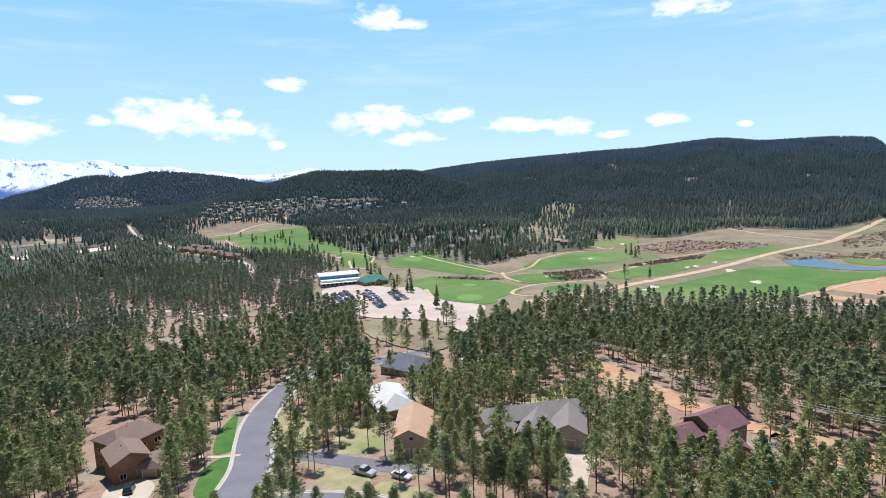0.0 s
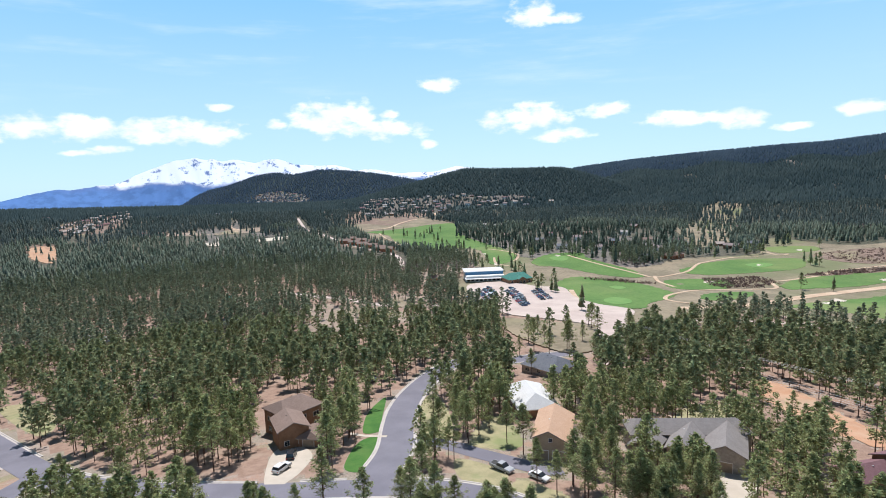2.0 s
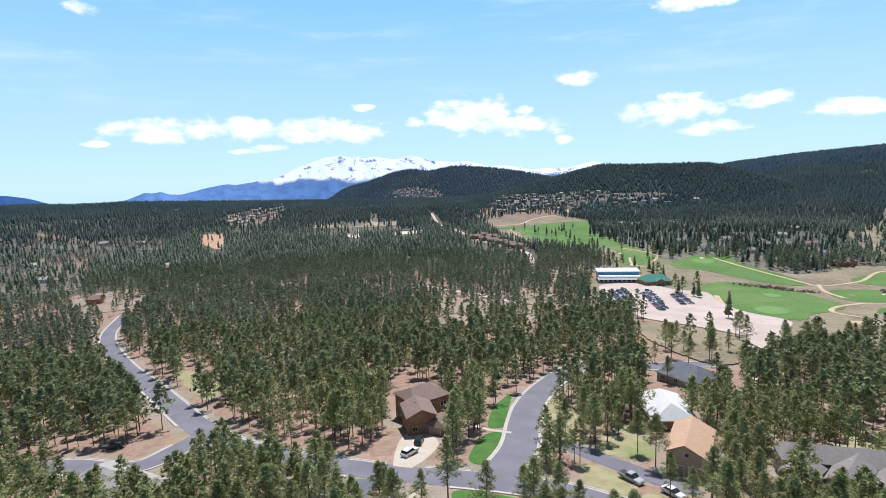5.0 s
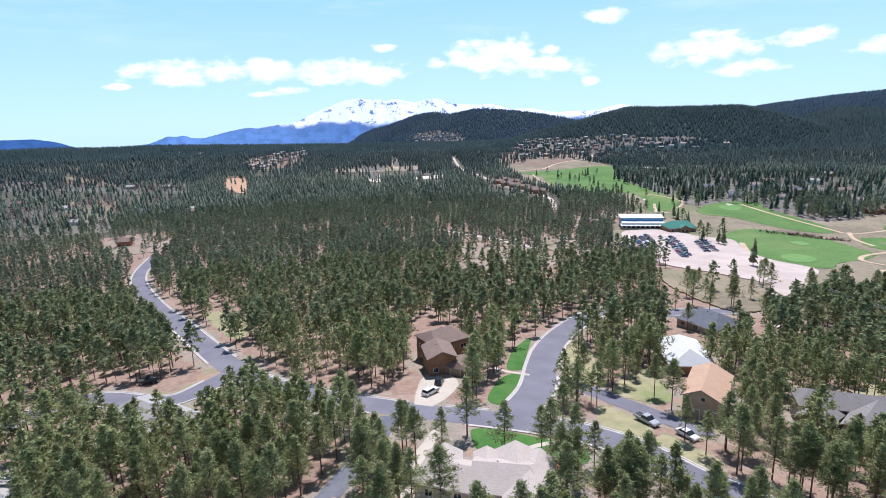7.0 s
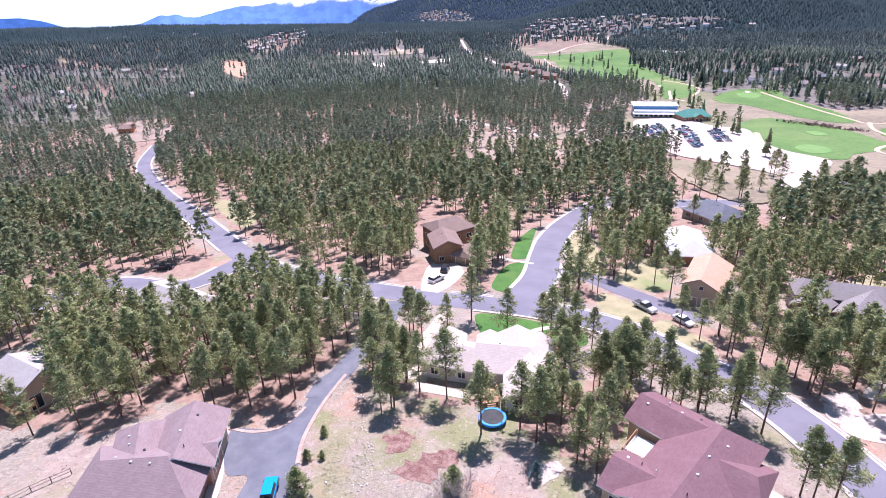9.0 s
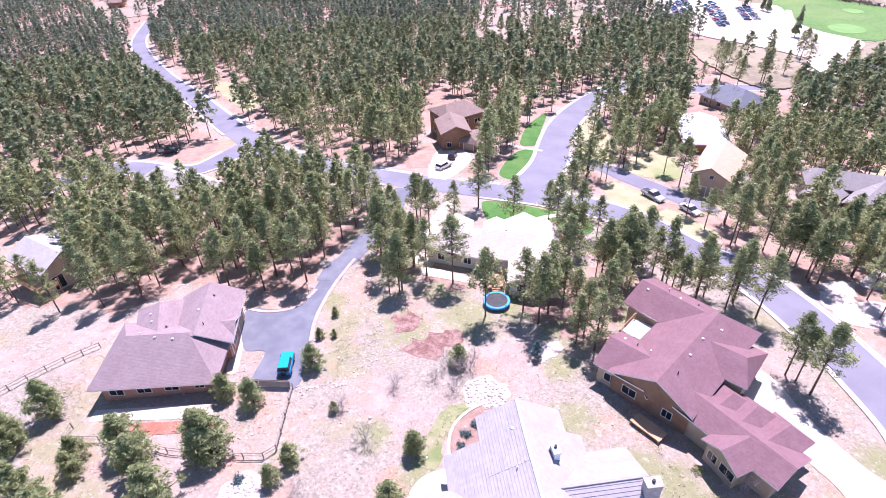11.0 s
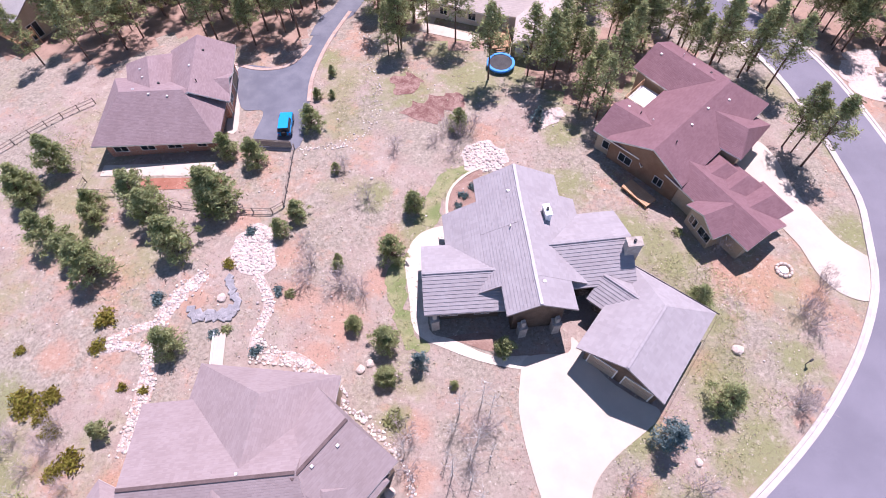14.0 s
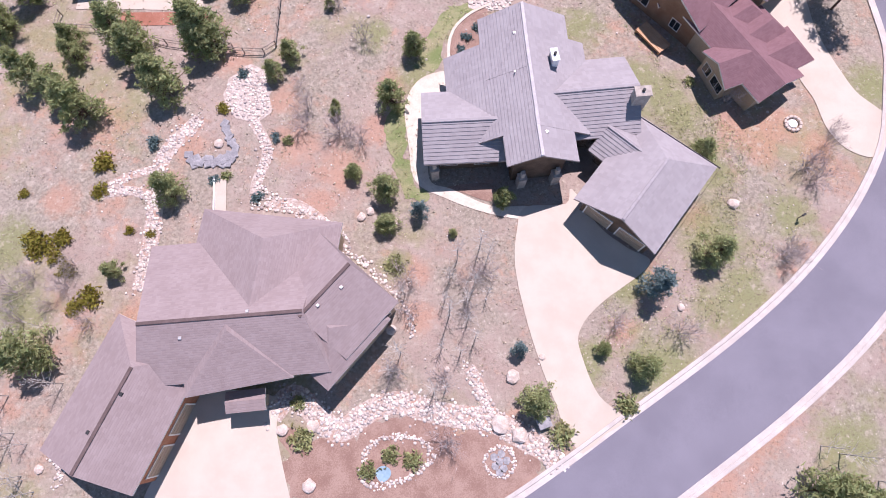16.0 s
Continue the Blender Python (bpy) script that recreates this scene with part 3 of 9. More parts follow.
ribbon("driveway", [(-19.2, 74.7), (-18.3, 79.3)] + [(-17.0, 80.4), (-15.4, 84.8), (-12.8, 92.9), (-9.6, 102.1), (-7.4, 114.0)], [(-2.1, 0.06), (0, 0.09), (2.1, 0.06)], M["asphalt_dark"], label="narrow asphalt drive leading to the street", free=3.5, category="driveway")
patch("driveway", [(-5.2, 79.4), (-2.0, 79.1), (-1.2, 85.0), (0.4, 93.6), (2.9, 102.4), (1.6, 104.0), (-0.7, 98.2), (-3.5, 91.7), (-5.1, 85.5)], M["concrete"], 0.06, "pale driveway with tree shadows", category="driveway")
patch("driveway", [(-2.2, 121.1), (0.1, 136.9), (5.6, 140.5), (9.0, 131.0), (5.8, 121.9), (2.2, 116.8), (-1.2, 113.1)], M["concrete"], 0.06, "pale concrete driveway with parked cars", category="driveway")
ribbon("driveway", [(33.4, 129.6), (40.3, 122.9), (44.3, 116.0), (49.4, 108.4), (54.9, 100.8), (59.9, 99.2)], [(-2.8, 0.06), (0, 0.1), (2.8, 0.06)], M["asphalt"], label="worn asphalt driveway with parked cars", free=4, category="driveway")
patch("lawn", [(9.2, 102.6), (14.3, 102.6), (22.9, 97.8), (29.6, 92.8), (28.7, 87.8), (23.6, 88.7), (19.7, 93.7), (15.0, 88.7), (10.5, 90.7)], M["lawn"], 0.05, "bright green watered lawn", category="lawn")
patch("lawn", [(24.0, 146.0), (28.1, 158.9), (35.9, 171.3), (30.8, 152.6), (27.7, 140.4), (23.3, 139.8)], M["lawn"], 0.05, "green roadside lawn", category="lawn")
patch("lawn", [(15.1, 120.8), (20.9, 134.3), (26.8, 135.6), (23.6, 124.0), (19.5, 116.3), (16.1, 115.9)], M["lawn"], 0.05, "green roadside lawn", category="lawn")
ribbon("walkway", [(28.1, 135.0), (25.5, 136.5), (22.8, 138.2), (19.6, 141.9)], [(-0.7, 0.07), (0, 0.09), (0.7, 0.07)], M["concrete"], 1.0, "narrow concrete walk between two lawns", category="walkway")
patch("lawn", [(33.5, 121.3), (38.5, 138.7), (44.7, 159.4), (51.1, 168.1), (50.7, 154.2), (44.4, 129.1), (40.2, 125.0)], M["dry_lawn"], 0.05, "dry yellow-green lawn", category="lawn")
patch("lawn", [(-94.2, 239.9), (-81.0, 237.7), (-66.8, 208.9), (-64.0, 191.9), (-71.0, 197.8)], M["dry_lawn"], 0.05, "dry roadside grass", category="lawn")
patch("lawn", [(39.5, 113.6), (45.7, 105.3), (45.8, 99.5), (39.8, 96.2), (36.5, 104.1)], M["dry_lawn"], 0.05, "dry yellow-green lawn", category="lawn")
patch("lawn", [(49.0, 128.2), (59.8, 139.2), (61.7, 131.4), (58.6, 118.5), (55.0, 113.6), (50.2, 114.8), (45.2, 120.3)], M["dry_lawn"], 0.05, "dry yellow-green lawn", category="lawn", ragged=1.5)
patch("lawn", [(46.6, 98.2), (49.6, 95.9), (53.0, 88.2), (51.0, 82.7), (47.3, 85.1), (44.0, 92.0)], M["dry_lawn"], 0.05, "dry yellow-green roadside lawn", category="lawn", ragged=1.2)
patch("lot_exit", [(195.3, 296.4), (217.1, 290.4), (178.4, 240.6), (143.0, 196.0), (134.0, 198.0), (165.0, 243.7)], M["gravel_lot"], 0.2, "pale gravel road leaving the parking lot", category="road", cells=24)
patch("driveway", [(92.0, 90.0), (101.5, 90.5), (98.0, 84.0), (84.2, 75.4), (76.0, 69.5), (69.5, 70.5), (79.0, 78.0)], M["concrete"], 0.06, "pale concrete driveway below the stone house", category="driveway")
patch("lawn", [(106.3, 121.3), (121.8, 129.1), (131.8, 123.8), (126.8, 114.0), (118.0, 109.7), (108.4, 115.0)], M["dry_lawn"], 0.05, "dry yellow-green lawn", category="lawn")
patch("soil_bed", [(-7.3, 64.1), (-4.3, 64.6), (-3.4, 61.8), (-6.3, 60.6)], M["stained_soil"], 0.04, "ragged stain of dark red-brown soil", category="soil", clear=False, ragged=1.6)
patch("soil_bed", [(-5.0, 58.1), (1.3, 60.3), (2.2, 57.7), (-0.9, 54.9), (-4.7, 55.3)], M["stained_soil"], 0.04, "ragged stain of dark red-brown soil", category="soil", clear=False, ragged=1.6)
patch("soil_bed", [(-15.5, -3.0), (-10.6, -3.5), (-5.2, -1.4), (3.6, -2.5), (8.9, -6.0), (5.6, -9.0), (-5.0, -9.5), (-14.6, -9.1)], M["mulch"], 0.03, "pink mulch bed", category="soil", clear=False, ragged=1.6)
patch("rubble_bank", [(62.3, 70.1), (65.4, 71.4), (68.5, 71.3), (67.2, 67.4), (63.2, 64.1), (59.5, 64.0)], M["gravel_bed"], 0.07, "bank of pale broken stone above the street", category="stones", ragged=1.2)
patch("paver_yard", [(60.1, 63.0), (66.9, 65.7), (70.7, 64.9), (68.3, 59.0), (61.6, 59.7)], M["gravel_lot"], 0.05, "pink pavers beside the street", category="paving")
for edge in ([(-32.0, 68.5), (-28.5, 67.1), (-25.8, 66.9), (-23.9, 67.4), (-22.6, 68.6), (-21.5, 70.6), (-20.4, 73.4)], [(-19.4, 59.2), (-19.6, 62.7), (-19.4, 66.1), (-18.6, 70.6), (-17.5, 75.0), (-15.2, 82.1)]):
    ribbon("drive_edging", edge, [(-0.34, 0.02), (-0.28, 0.13), (0.28, 0.13), (0.34, 0.02)], M["edging"], 1.2, "pink gravel edging of the asphalt drive", category="edging")
CLEAR.append([(-112.0, 79.4), (-69.9, 74.1), (-61.6, 73.5), (-52.0, 69.0), (-44.6, 77.6), (-33.2, 72.6), (-22.7, 72.1), (-18.6, 83.5), (-15.0, 89.5), (-9.0, 78.6), (-2.0, 72.7), (10.2, 65.7), (20.7, 54.8), (31.3, 67.8), (39.2, 64.7), (48.4, 61.8), (51.2, 52.0), (53.3, 30.4), (34.0, 6.3), (-54.6, 9.3)])

THIN = []       # land where the forest opens up


SIGHT = []      # (outline, share of trees): open land that tall trees in front must not hide
SPOTS = []      # (x, y, radius, share of trees): the same round a house or along a track


def seen(pts, keep=0.3, steps=(1.0, 0.965, 0.93, 0.9)):
    """Half-open land, with the strip before it that tall trees would hide."""
    SIGHT.append((pts, keep * 0.6))
    for k in steps:
        p = [(x * k, y * k) for x, y in pts]
        THIN.append((min(q[0] for q in p), max(q[0] for q in p), min(q[1] for q in p), max(q[1] for q in p), p, keep))
    return pts


seen([(-89.2, 147.5), (-72.5, 156.8), (-59.5, 163.7), (-50.4, 133.8), (-57.6, 122.5), (-81.5, 133.9)], 0.1, (1.0, 0.96, 0.92, 0.88, 0.84))
seen([(44.7, 118.9), (56.2, 115.1), (70.7, 135.6), (81.6, 138.1), (61.7, 100.9), (51.4, 93.5), (42.3, 99.6), (38.0, 108.7)], 0.12, (1.0, 0.96, 0.92, 0.88, 0.84))
seen([(68.1, 142.9), (82.5, 172.8), (94.9, 171.5), (80.6, 144.0), (72.3, 138.9)], 0.2, (1.0, 0.96, 0.92, 0.88, 0.84))
seen([(-91.7, 105.2), (-84.2, 105.2), (-68.5, 83.2), (-75.1, 82.1)], 0.06, (1.0, 0.96, 0.92, 0.88, 0.84))
seen([(-4.9, 143.7), (-4.5, 188.6), (15.9, 189.1), (12.5, 141.1), (5.8, 120.8), (-1.8, 125.0)], 0.25, (1.0, 0.96, 0.92, 0.88, 0.84))

seen([(63.3, 98.2), (76.3, 102.9), (71.0, 89.4), (72.0, 79.5), (82.4, 79.3), (73.4, 65.5), (58.5, 65.5), (54.4, 74.9)], 0.04, (1.0,))

# ------------------------------------------------------------------ valley: golf course, parking lot, pond, tracks
WOODED = [(318.0, 893.7), (407.5, 1073.0), (561.2, 1313.2), (715.4, 1358.7), (832.3, 1314.3), (864.0, 1108.2), (829.6, 956.5), (716.3, 799.7), (590.2, 676.4), (515.2, 605.2), (442.6, 524.9), (412.8, 494.3), (370.7, 490.4), (368.2, 534.7), (367.2, 581.7), (340.5, 590.8), (308.4, 619.4), (324.1, 722.3), (327.8, 816.6)]
DELL = [(702.8, 802.6), (871.2, 932.1), (1029.2, 1081.6), (1115.8, 1121.2), (1088.7, 1027.9), (956.6, 910.6), (782.6, 761.8), (653.9, 630.5), (559.3, 592.3), (593.3, 658.5)]
VALLEY = [(195.2, 1172.4), (275.0, 1269.6), (352.6, 1244.0), (393.8, 1109.6), (337.4, 913.1), (312.0, 670.6), (352.5, 621.7), (366.0, 538.8), (373.6, 483.9), (462.7, 519.0), (572.2, 517.6), (700.1, 609.7), (723.8, 503.1), (897.0, 499.0), (950.1, 404.5), (1240.5, 409.2), (1436.9, 387.3), (441.5, 115.1), (384.7, 174.4), (368.6, 191.5), (313.9, 217.0), (303.1, 263.5), (259.5, 263.9), (220.9, 261.5), (172.7, 220.2), (142.9, 192.5), (131.1, 195.0), (160.0, 231.3), (164.5, 261.2), (163.1, 305.2), (137.6, 334.8), (139.4, 386.0), (184.1, 506.0), (250.0, 616.6), (235.2, 713.3), (197.9, 791.8), (176.7, 905.3)]
CLEAR.append(VALLEY)
patch("meadow", VALLEY, M["rough_grass"], 0.10, "dry golf-course rough with cart tracks", clear=False, cells=40, category="meadow")
FAIRWAYS = [
    [(199.6, 1047.7), (241.6, 1057.3), (289.9, 1074.0), (344.7, 1101.6), (391.2, 1095.5), (348.2, 947.4), (331.0, 783.4), (297.3, 704.5), (283.8, 751.3), (248.4, 747.5), (216.7, 809.0), (212.9, 878.2), (223.8, 981.7)],
    [(331.0, 783.4), (315.0, 655.6), (282.1, 594.0), (253.5, 585.7), (274.6, 651.4), (296.3, 722.4)],
    [(302.7, 581.4), (350.6, 622.7), (387.2, 613.1), (371.1, 572.5), (363.1, 505.6), (353.5, 451.0), (336.7, 432.1), (316.0, 459.2), (307.6, 522.0), (292.1, 545.1)],
    [(254.6, 440.8), (285.9, 463.8), (306.6, 436.2), (316.1, 405.7), (310.4, 359.6), (293.5, 338.0), (263.1, 323.1), (237.2, 304.5), (223.7, 325.5), (223.5, 355.0), (231.8, 385.1), (239.0, 411.1)],
    [(343.7, 407.5), (377.1, 406.5), (396.5, 382.8), (369.6, 358.0), (340.3, 359.9), (324.9, 372.8)],
    [(395.2, 446.6), (450.6, 477.0), (505.7, 488.8), (545.0, 482.3), (578.2, 465.5), (539.9, 427.1), (499.8, 412.4), (443.4, 413.2), (403.7, 419.3)],
    [(310.4, 328.2), (333.3, 342.8), (369.3, 336.5), (342.4, 317.5), (311.8, 314.7)],
    [(421.2, 354.1), (489.9, 380.5), (544.1, 377.6), (607.4, 376.9), (683.8, 386.7), (717.5, 369.2), (713.9, 340.3), (683.6, 328.7), (624.9, 333.5), (550.1, 334.7), (477.5, 324.9), (427.1, 331.5), (407.6, 334.9)],
    [(342.9, 281.5), (399.7, 287.5), (467.3, 289.3), (558.5, 292.0), (600.5, 264.0), (590.6, 230.2), (618.7, 203.6), (589.8, 193.8), (540.6, 201.8), (481.1, 202.3), (440.9, 200.4), (392.0, 203.8), (361.4, 214.8), (357.5, 247.4), (342.9, 271.1)],
    [(628.0, 551.4), (676.1, 531.3), (658.2, 502.5), (617.9, 502.1), (599.2, 516.9)],
    [(760.4, 795.7), (816.8, 805.2), (692.7, 675.3), (655.3, 673.0)],
    [(691.1, 264.9), (717.5, 234.1), (666.5, 217.0), (648.7, 224.0), (657.4, 246.7)],
]
for f in FAIRWAYS:
    patch("fairway", f, M["fairway"], 0.28, "mown green golf fairway", clear=False, cells=16, category="fairway", ragged=3.0)
for g in ([(239.9, 347.4), (253.0, 352.7), (256.8, 339.9), (247.2, 326.5), (235.3, 324.7), (233.1, 335.5)], [(334.0, 596.3), (346.6, 598.6), (353.7, 586.1), (336.6, 564.2), (326.1, 572.8)], [(281.5, 400.7), (291.4, 401.8), (290.9, 390.5), (280.0, 386.2)], [(487.9, 454.9), (515.4, 459.9), (514.8, 443.6), (487.5, 434.9)]):
    patch("putting_green", g, M["green"], 0.4, "bright putting green", clear=False, category="green")
for b in ([(516.8, 339.2), (521.8, 340.2), (525.0, 339.1), (520.8, 335.4), (514.5, 332.5), (514.9, 335.8)], [(530.8, 336.7), (537.9, 340.6), (537.8, 336.8), (535.2, 332.2), (529.0, 331.7), (526.0, 332.9)], [(568.5, 339.0), (573.7, 340.0), (576.3, 338.5), (571.8, 335.4), (566.7, 333.4), (567.1, 335.9)], [(526.1, 299.3), (536.8, 304.2), (535.7, 298.4), (532.5, 293.0), (524.6, 292.6), (519.2, 293.8)], [(482.5, 252.6), (491.3, 253.4), (495.6, 251.2), (489.1, 247.0), (480.2, 243.6), (479.7, 247.5)], [(393.5, 288.6), (401.4, 293.1), (401.4, 288.6), (399.9, 283.7), (392.2, 282.0), (387.4, 283.1)], [(376.0, 282.6), (379.8, 283.6), (382.4, 283.0), (379.4, 280.1), (374.8, 277.6), (374.9, 280.0)], [(372.6, 389.6), (378.9, 395.3), (380.3, 391.1), (379.1, 385.6), (372.5, 383.8), (368.7, 384.5)], [(226.6, 359.9), (228.8, 361.3), (230.3, 360.9), (228.9, 358.2), (227.0, 356.1), (226.6, 357.7)], [(223.8, 812.7), (228.7, 825.3), (231.1, 816.9), (231.7, 807.6), (226.5, 802.7), (222.1, 801.4)], [(219.5, 848.4), (224.0, 853.9), (227.3, 853.2), (225.7, 844.9), (222.4, 836.2), (220.3, 840.8)], [(347.5, 604.7), (351.4, 610.1), (352.0, 605.9), (351.9, 600.9), (347.6, 598.3), (344.6, 598.9)], [(279.1, 674.9), (282.2, 677.3), (284.6, 676.8), (283.0, 671.3), (279.9, 666.3), (279.1, 670.3)], [(497.8, 448.9), (502.8, 453.0), (503.4, 450.1), (502.0, 446.3), (497.2, 444.9), (494.5, 445.3)], [(634.8, 516.5), (641.8, 519.1), (645.4, 517.6), (639.8, 512.2), (632.9, 508.2), (633.2, 511.8)], [(255.9, 583.5), (259.6, 589.8), (260.7, 584.4), (260.6, 579.0), (257.1, 577.3), (254.2, 577.4)]):
    patch("bunker", b, M["sand"], 0.42, "pale sand bunker", clear=False, category="bunker", ragged=3.0)
for s in ([(622.1, 483.6), (713.2, 477.5), (739.2, 402.8), (745.0, 360.7), (698.8, 366.3), (665.8, 383.4), (603.8, 403.8), (595.5, 445.7)], [(667.8, 324.1), (688.8, 286.1), (757.8, 247.5), (698.9, 227.8), (670.3, 267.3), (633.6, 295.6)], [(471.3, 380.1), (539.0, 388.3), (615.0, 374.5), (586.7, 363.9), (505.9, 371.2)]):
    patch("scrub_band", s, M["scrub"], 0.3, "brown bare willow scrub", clear=False, cells=20, category="scrub")
patch("pond", [(631.8, 298.2), (627.8, 290.1), (663.8, 281.1), (634.8, 242.9), (634.3, 218.9), (643.3, 210.2), (626.4, 204.5), (604.2, 226.2), (600.6, 253.8), (600.4, 274.5)], M["water"], 0.45, "blue pond beside the fairway", clear=False, category="pond")
TRACKS = [
    (9, [(264.7, 297.5), (297.8, 291.1), (346.6, 296.9), (377.7, 304.4), (422.8, 310.0), (506.0, 313.4), (575.8, 318.8), (677.1, 328.7), (745.4, 328.9), (822.3, 329.3), (958.9, 355.2), (1151.4, 393.9), (1239.1, 409.7)]),
    (4, [(717.3, 313.2), (710.3, 278.0), (698.4, 228.7)]),
    (5, [(881.7, 499.8), (846.8, 445.0), (832.6, 382.7), (827.3, 324.8)]),
    (3, [(354.7, 210.8), (384.8, 200.1), (433.3, 196.9), (467.6, 196.5), (527.0, 196.6), (574.5, 189.4)]),
    (3.2, [(361.8, 599.4), (357.0, 559.4), (353.0, 512.8), (349.9, 449.1), (350.1, 427.5), (375.5, 432.5), (405.2, 445.2), (448.0, 478.6), (468.9, 487.3), (520.8, 503.4), (557.1, 493.1)]),
    (3.2, [(354.6, 433.0), (338.1, 407.2), (330.5, 376.9)]),
    (3.2, [(285.4, 310.3), (280.3, 325.9), (287.1, 338.4), (303.3, 349.3), (331.9, 357.6), (363.2, 350.5), (389.1, 343.6), (404.9, 344.7), (424.4, 366.5), (447.0, 368.6), (496.2, 376.0), (532.3, 390.3), (567.9, 389.8), (636.3, 390.0), (685.8, 388.1)]),
    (3, [(216.4, 1015.4), (210.8, 942.7), (211.0, 870.5), (207.5, 822.5)]),
    (3, [(306.3, 721.6), (316.1, 686.1), (315.8, 647.3), (300.1, 613.9), (284.2, 592.2)]),
    (3, [(278.1, 634.6), (261.3, 590.2), (263.3, 565.3), (273.7, 550.6)]),
    (6, [(205.0, 1085.5), (249.9, 1092.3), (287.8, 1152.9), (334.5, 1211.7), (398.1, 1269.3), (455.5, 1410.8), (479.6, 1449.6)]),
    (4, [(243.8, 399.5), (226.3, 363.5), (219.3, 344.6), (223.9, 318.9), (234.0, 300.4)]),
    (3, [(589.3, 517.2), (583.4, 494.5), (604.1, 499.2)]),
]
for w, line in TRACKS:
    ribbon("dirt_track", line, [(-w / 2, 0.34), (0, 0.46), (w / 2, 0.34)], M["dirt_path"], 6, "sandy orange dirt track", free=w, category="track")
patch("parking_lot", [(163.4, 425.6), (181.6, 471.0), (218.3, 470.0), (228.3, 430.7), (244.8, 414.6), (226.9, 366.0), (223.6, 330.3), (230.2, 304.0), (217.2, 283.7), (184.1, 250.9), (151.3, 207.1), (129.6, 183.1), (124.7, 182.9), (148.5, 216.4), (171.3, 253.1), (170.7, 268.3), (159.5, 292.0), (147.4, 314.7), (151.0, 347.3), (157.5, 397.5)], M["gravel_lot"], 0.5, "pale pink gravel parking lot", cells=24, category="parking lot")
SIGHT.append(([(144.2, 319.0), (157.7, 288.6), (169.2, 261.1), (153.3, 226.8), (130.9, 195.8), (109.4, 182.5), (103.4, 192.9), (109.7, 232.5), (123.2, 276.5)], 0.06))
patch("verge", [(137.9, 299.7), (156.4, 280.4), (166.6, 257.0), (154.4, 230.1), (135.0, 204.8), (121.9, 208.2), (120.5, 244.3), (124.8, 271.8)], M["rough_grass"], 0.62, "dry brown grass verge beside the lot", clear=False, cells=10, category="verge", ragged=1.5)
patch("clearing", seen(DELL, 0.5), M["rough_grass"], 0.35, "brown open meadow between the wooded hills", clear=False, cells=16, category="clearing", ragged=6.0)
patch("clearing", [(x, y) for x, y in WOODED if math.hypot(x, y) < 1010], M["town_ground"], 0.2, "bare brown ground under scattered spruces", clear=False, cells=18, category="clearing", ragged=6.0)
FIELDS = [[(-199.4, 1176.5), (-157.3, 1209.8), (-86.1, 1215.6), (11.0, 1256.0), (10.1, 1193.6), (-48.2, 1162.0), (-151.6, 1162.4)],
          [(-47.2, 1202.2), (-49.1, 1389.0), (-33.9, 1385.8), (-28.1, 1200.0)],
          [(-83.1, 1039.0), (-84.9, 1109.9), (-66.0, 1106.5), (-58.1, 995.2), (-71.8, 992.6)],
          [(-7.5, 1030.5), (24.3, 1060.6), (57.9, 1069.7), (55.4, 1026.0), (7.7, 1003.8)],
          [(-332.8, 1009.6), (-354.9, 1094.0), (-327.9, 1103.7), (-301.3, 1037.6), (-276.9, 929.0), (-303.3, 956.8)],
          [(-727.7, 1030.7), (-713.8, 1069.2), (-625.7, 1054.1), (-534.1, 1029.3), (-412.3, 1044.8), (-372.1, 937.9), (-486.3, 933.1), (-598.7, 974.1), (-692.6, 978.2)],
          [(-536.2, 747.8), (-524.6, 797.0), (-493.8, 808.9), (-441.1, 782.4), (-379.2, 718.7), (-325.9, 607.3), (-345.5, 594.8), (-401.2, 601.1), (-449.2, 620.7)],
          [(-295.2, 532.2), (-272.5, 574.1), (-239.6, 548.8), (-219.4, 488.3), (-237.2, 465.4), (-261.5, 477.1)],
          [(156.2, 572.6), (227.7, 603.1), (221.6, 570.5), (161.3, 511.9), (146.5, 498.2)],
          [(28.0, 354.5), (49.5, 362.1), (72.9, 364.8), (59.4, 313.8), (38.7, 308.0), (23.6, 321.5)],
          [(104.9, 453.6), (127.3, 432.1), (115.1, 376.4), (91.2, 394.3)]]
for k, p in enumerate(FIELDS):
    patch("clearing", seen(p, 0.6 if k in (5, 6, 7, 8, 9, 10) else 0.12), M["town_ground"] if k in (5, 6) else M["dry_dirt"] if k in (7, 8, 10) else M["sand"] if k in (2, 3) else M["red_soil"] if k == 4 else M["dirt_path"] if k == 1 else M["dry_dirt"], 0.4, "open pale ground between the pines", clear=False, cells=12, category="clearing", ragged=5.0)
for w, line in ((7, [(20.0, 524.9), (41.5, 491.4), (64.2, 451.4), (91.2, 393.2), (114.8, 380.4), (138.1, 376.9)]), (6, [(214.0, 255.9), (256.5, 250.7), (320.2, 213.1), (366.4, 190.3), (420.0, 172.5), (459.4, 147.8)]), (6, [(99.6, 1397.8), (99.7, 1164.9), (120.3, 1039.4), (134.1, 887.0), (165.1, 773.7), (174.9, 713.8), (159.1, 623.5)])):
    for q in even(spline(line, False, 8), 10.0):
        SPOTS.append((*q, w * 0.9, 0.25))
    ribbon("gravel_road", line, [(-w / 2, 0.2), (0, 0.35), (w / 2, 0.2)], M["gravel_lot"], 6, "pale gravel road", free=w, category="road")
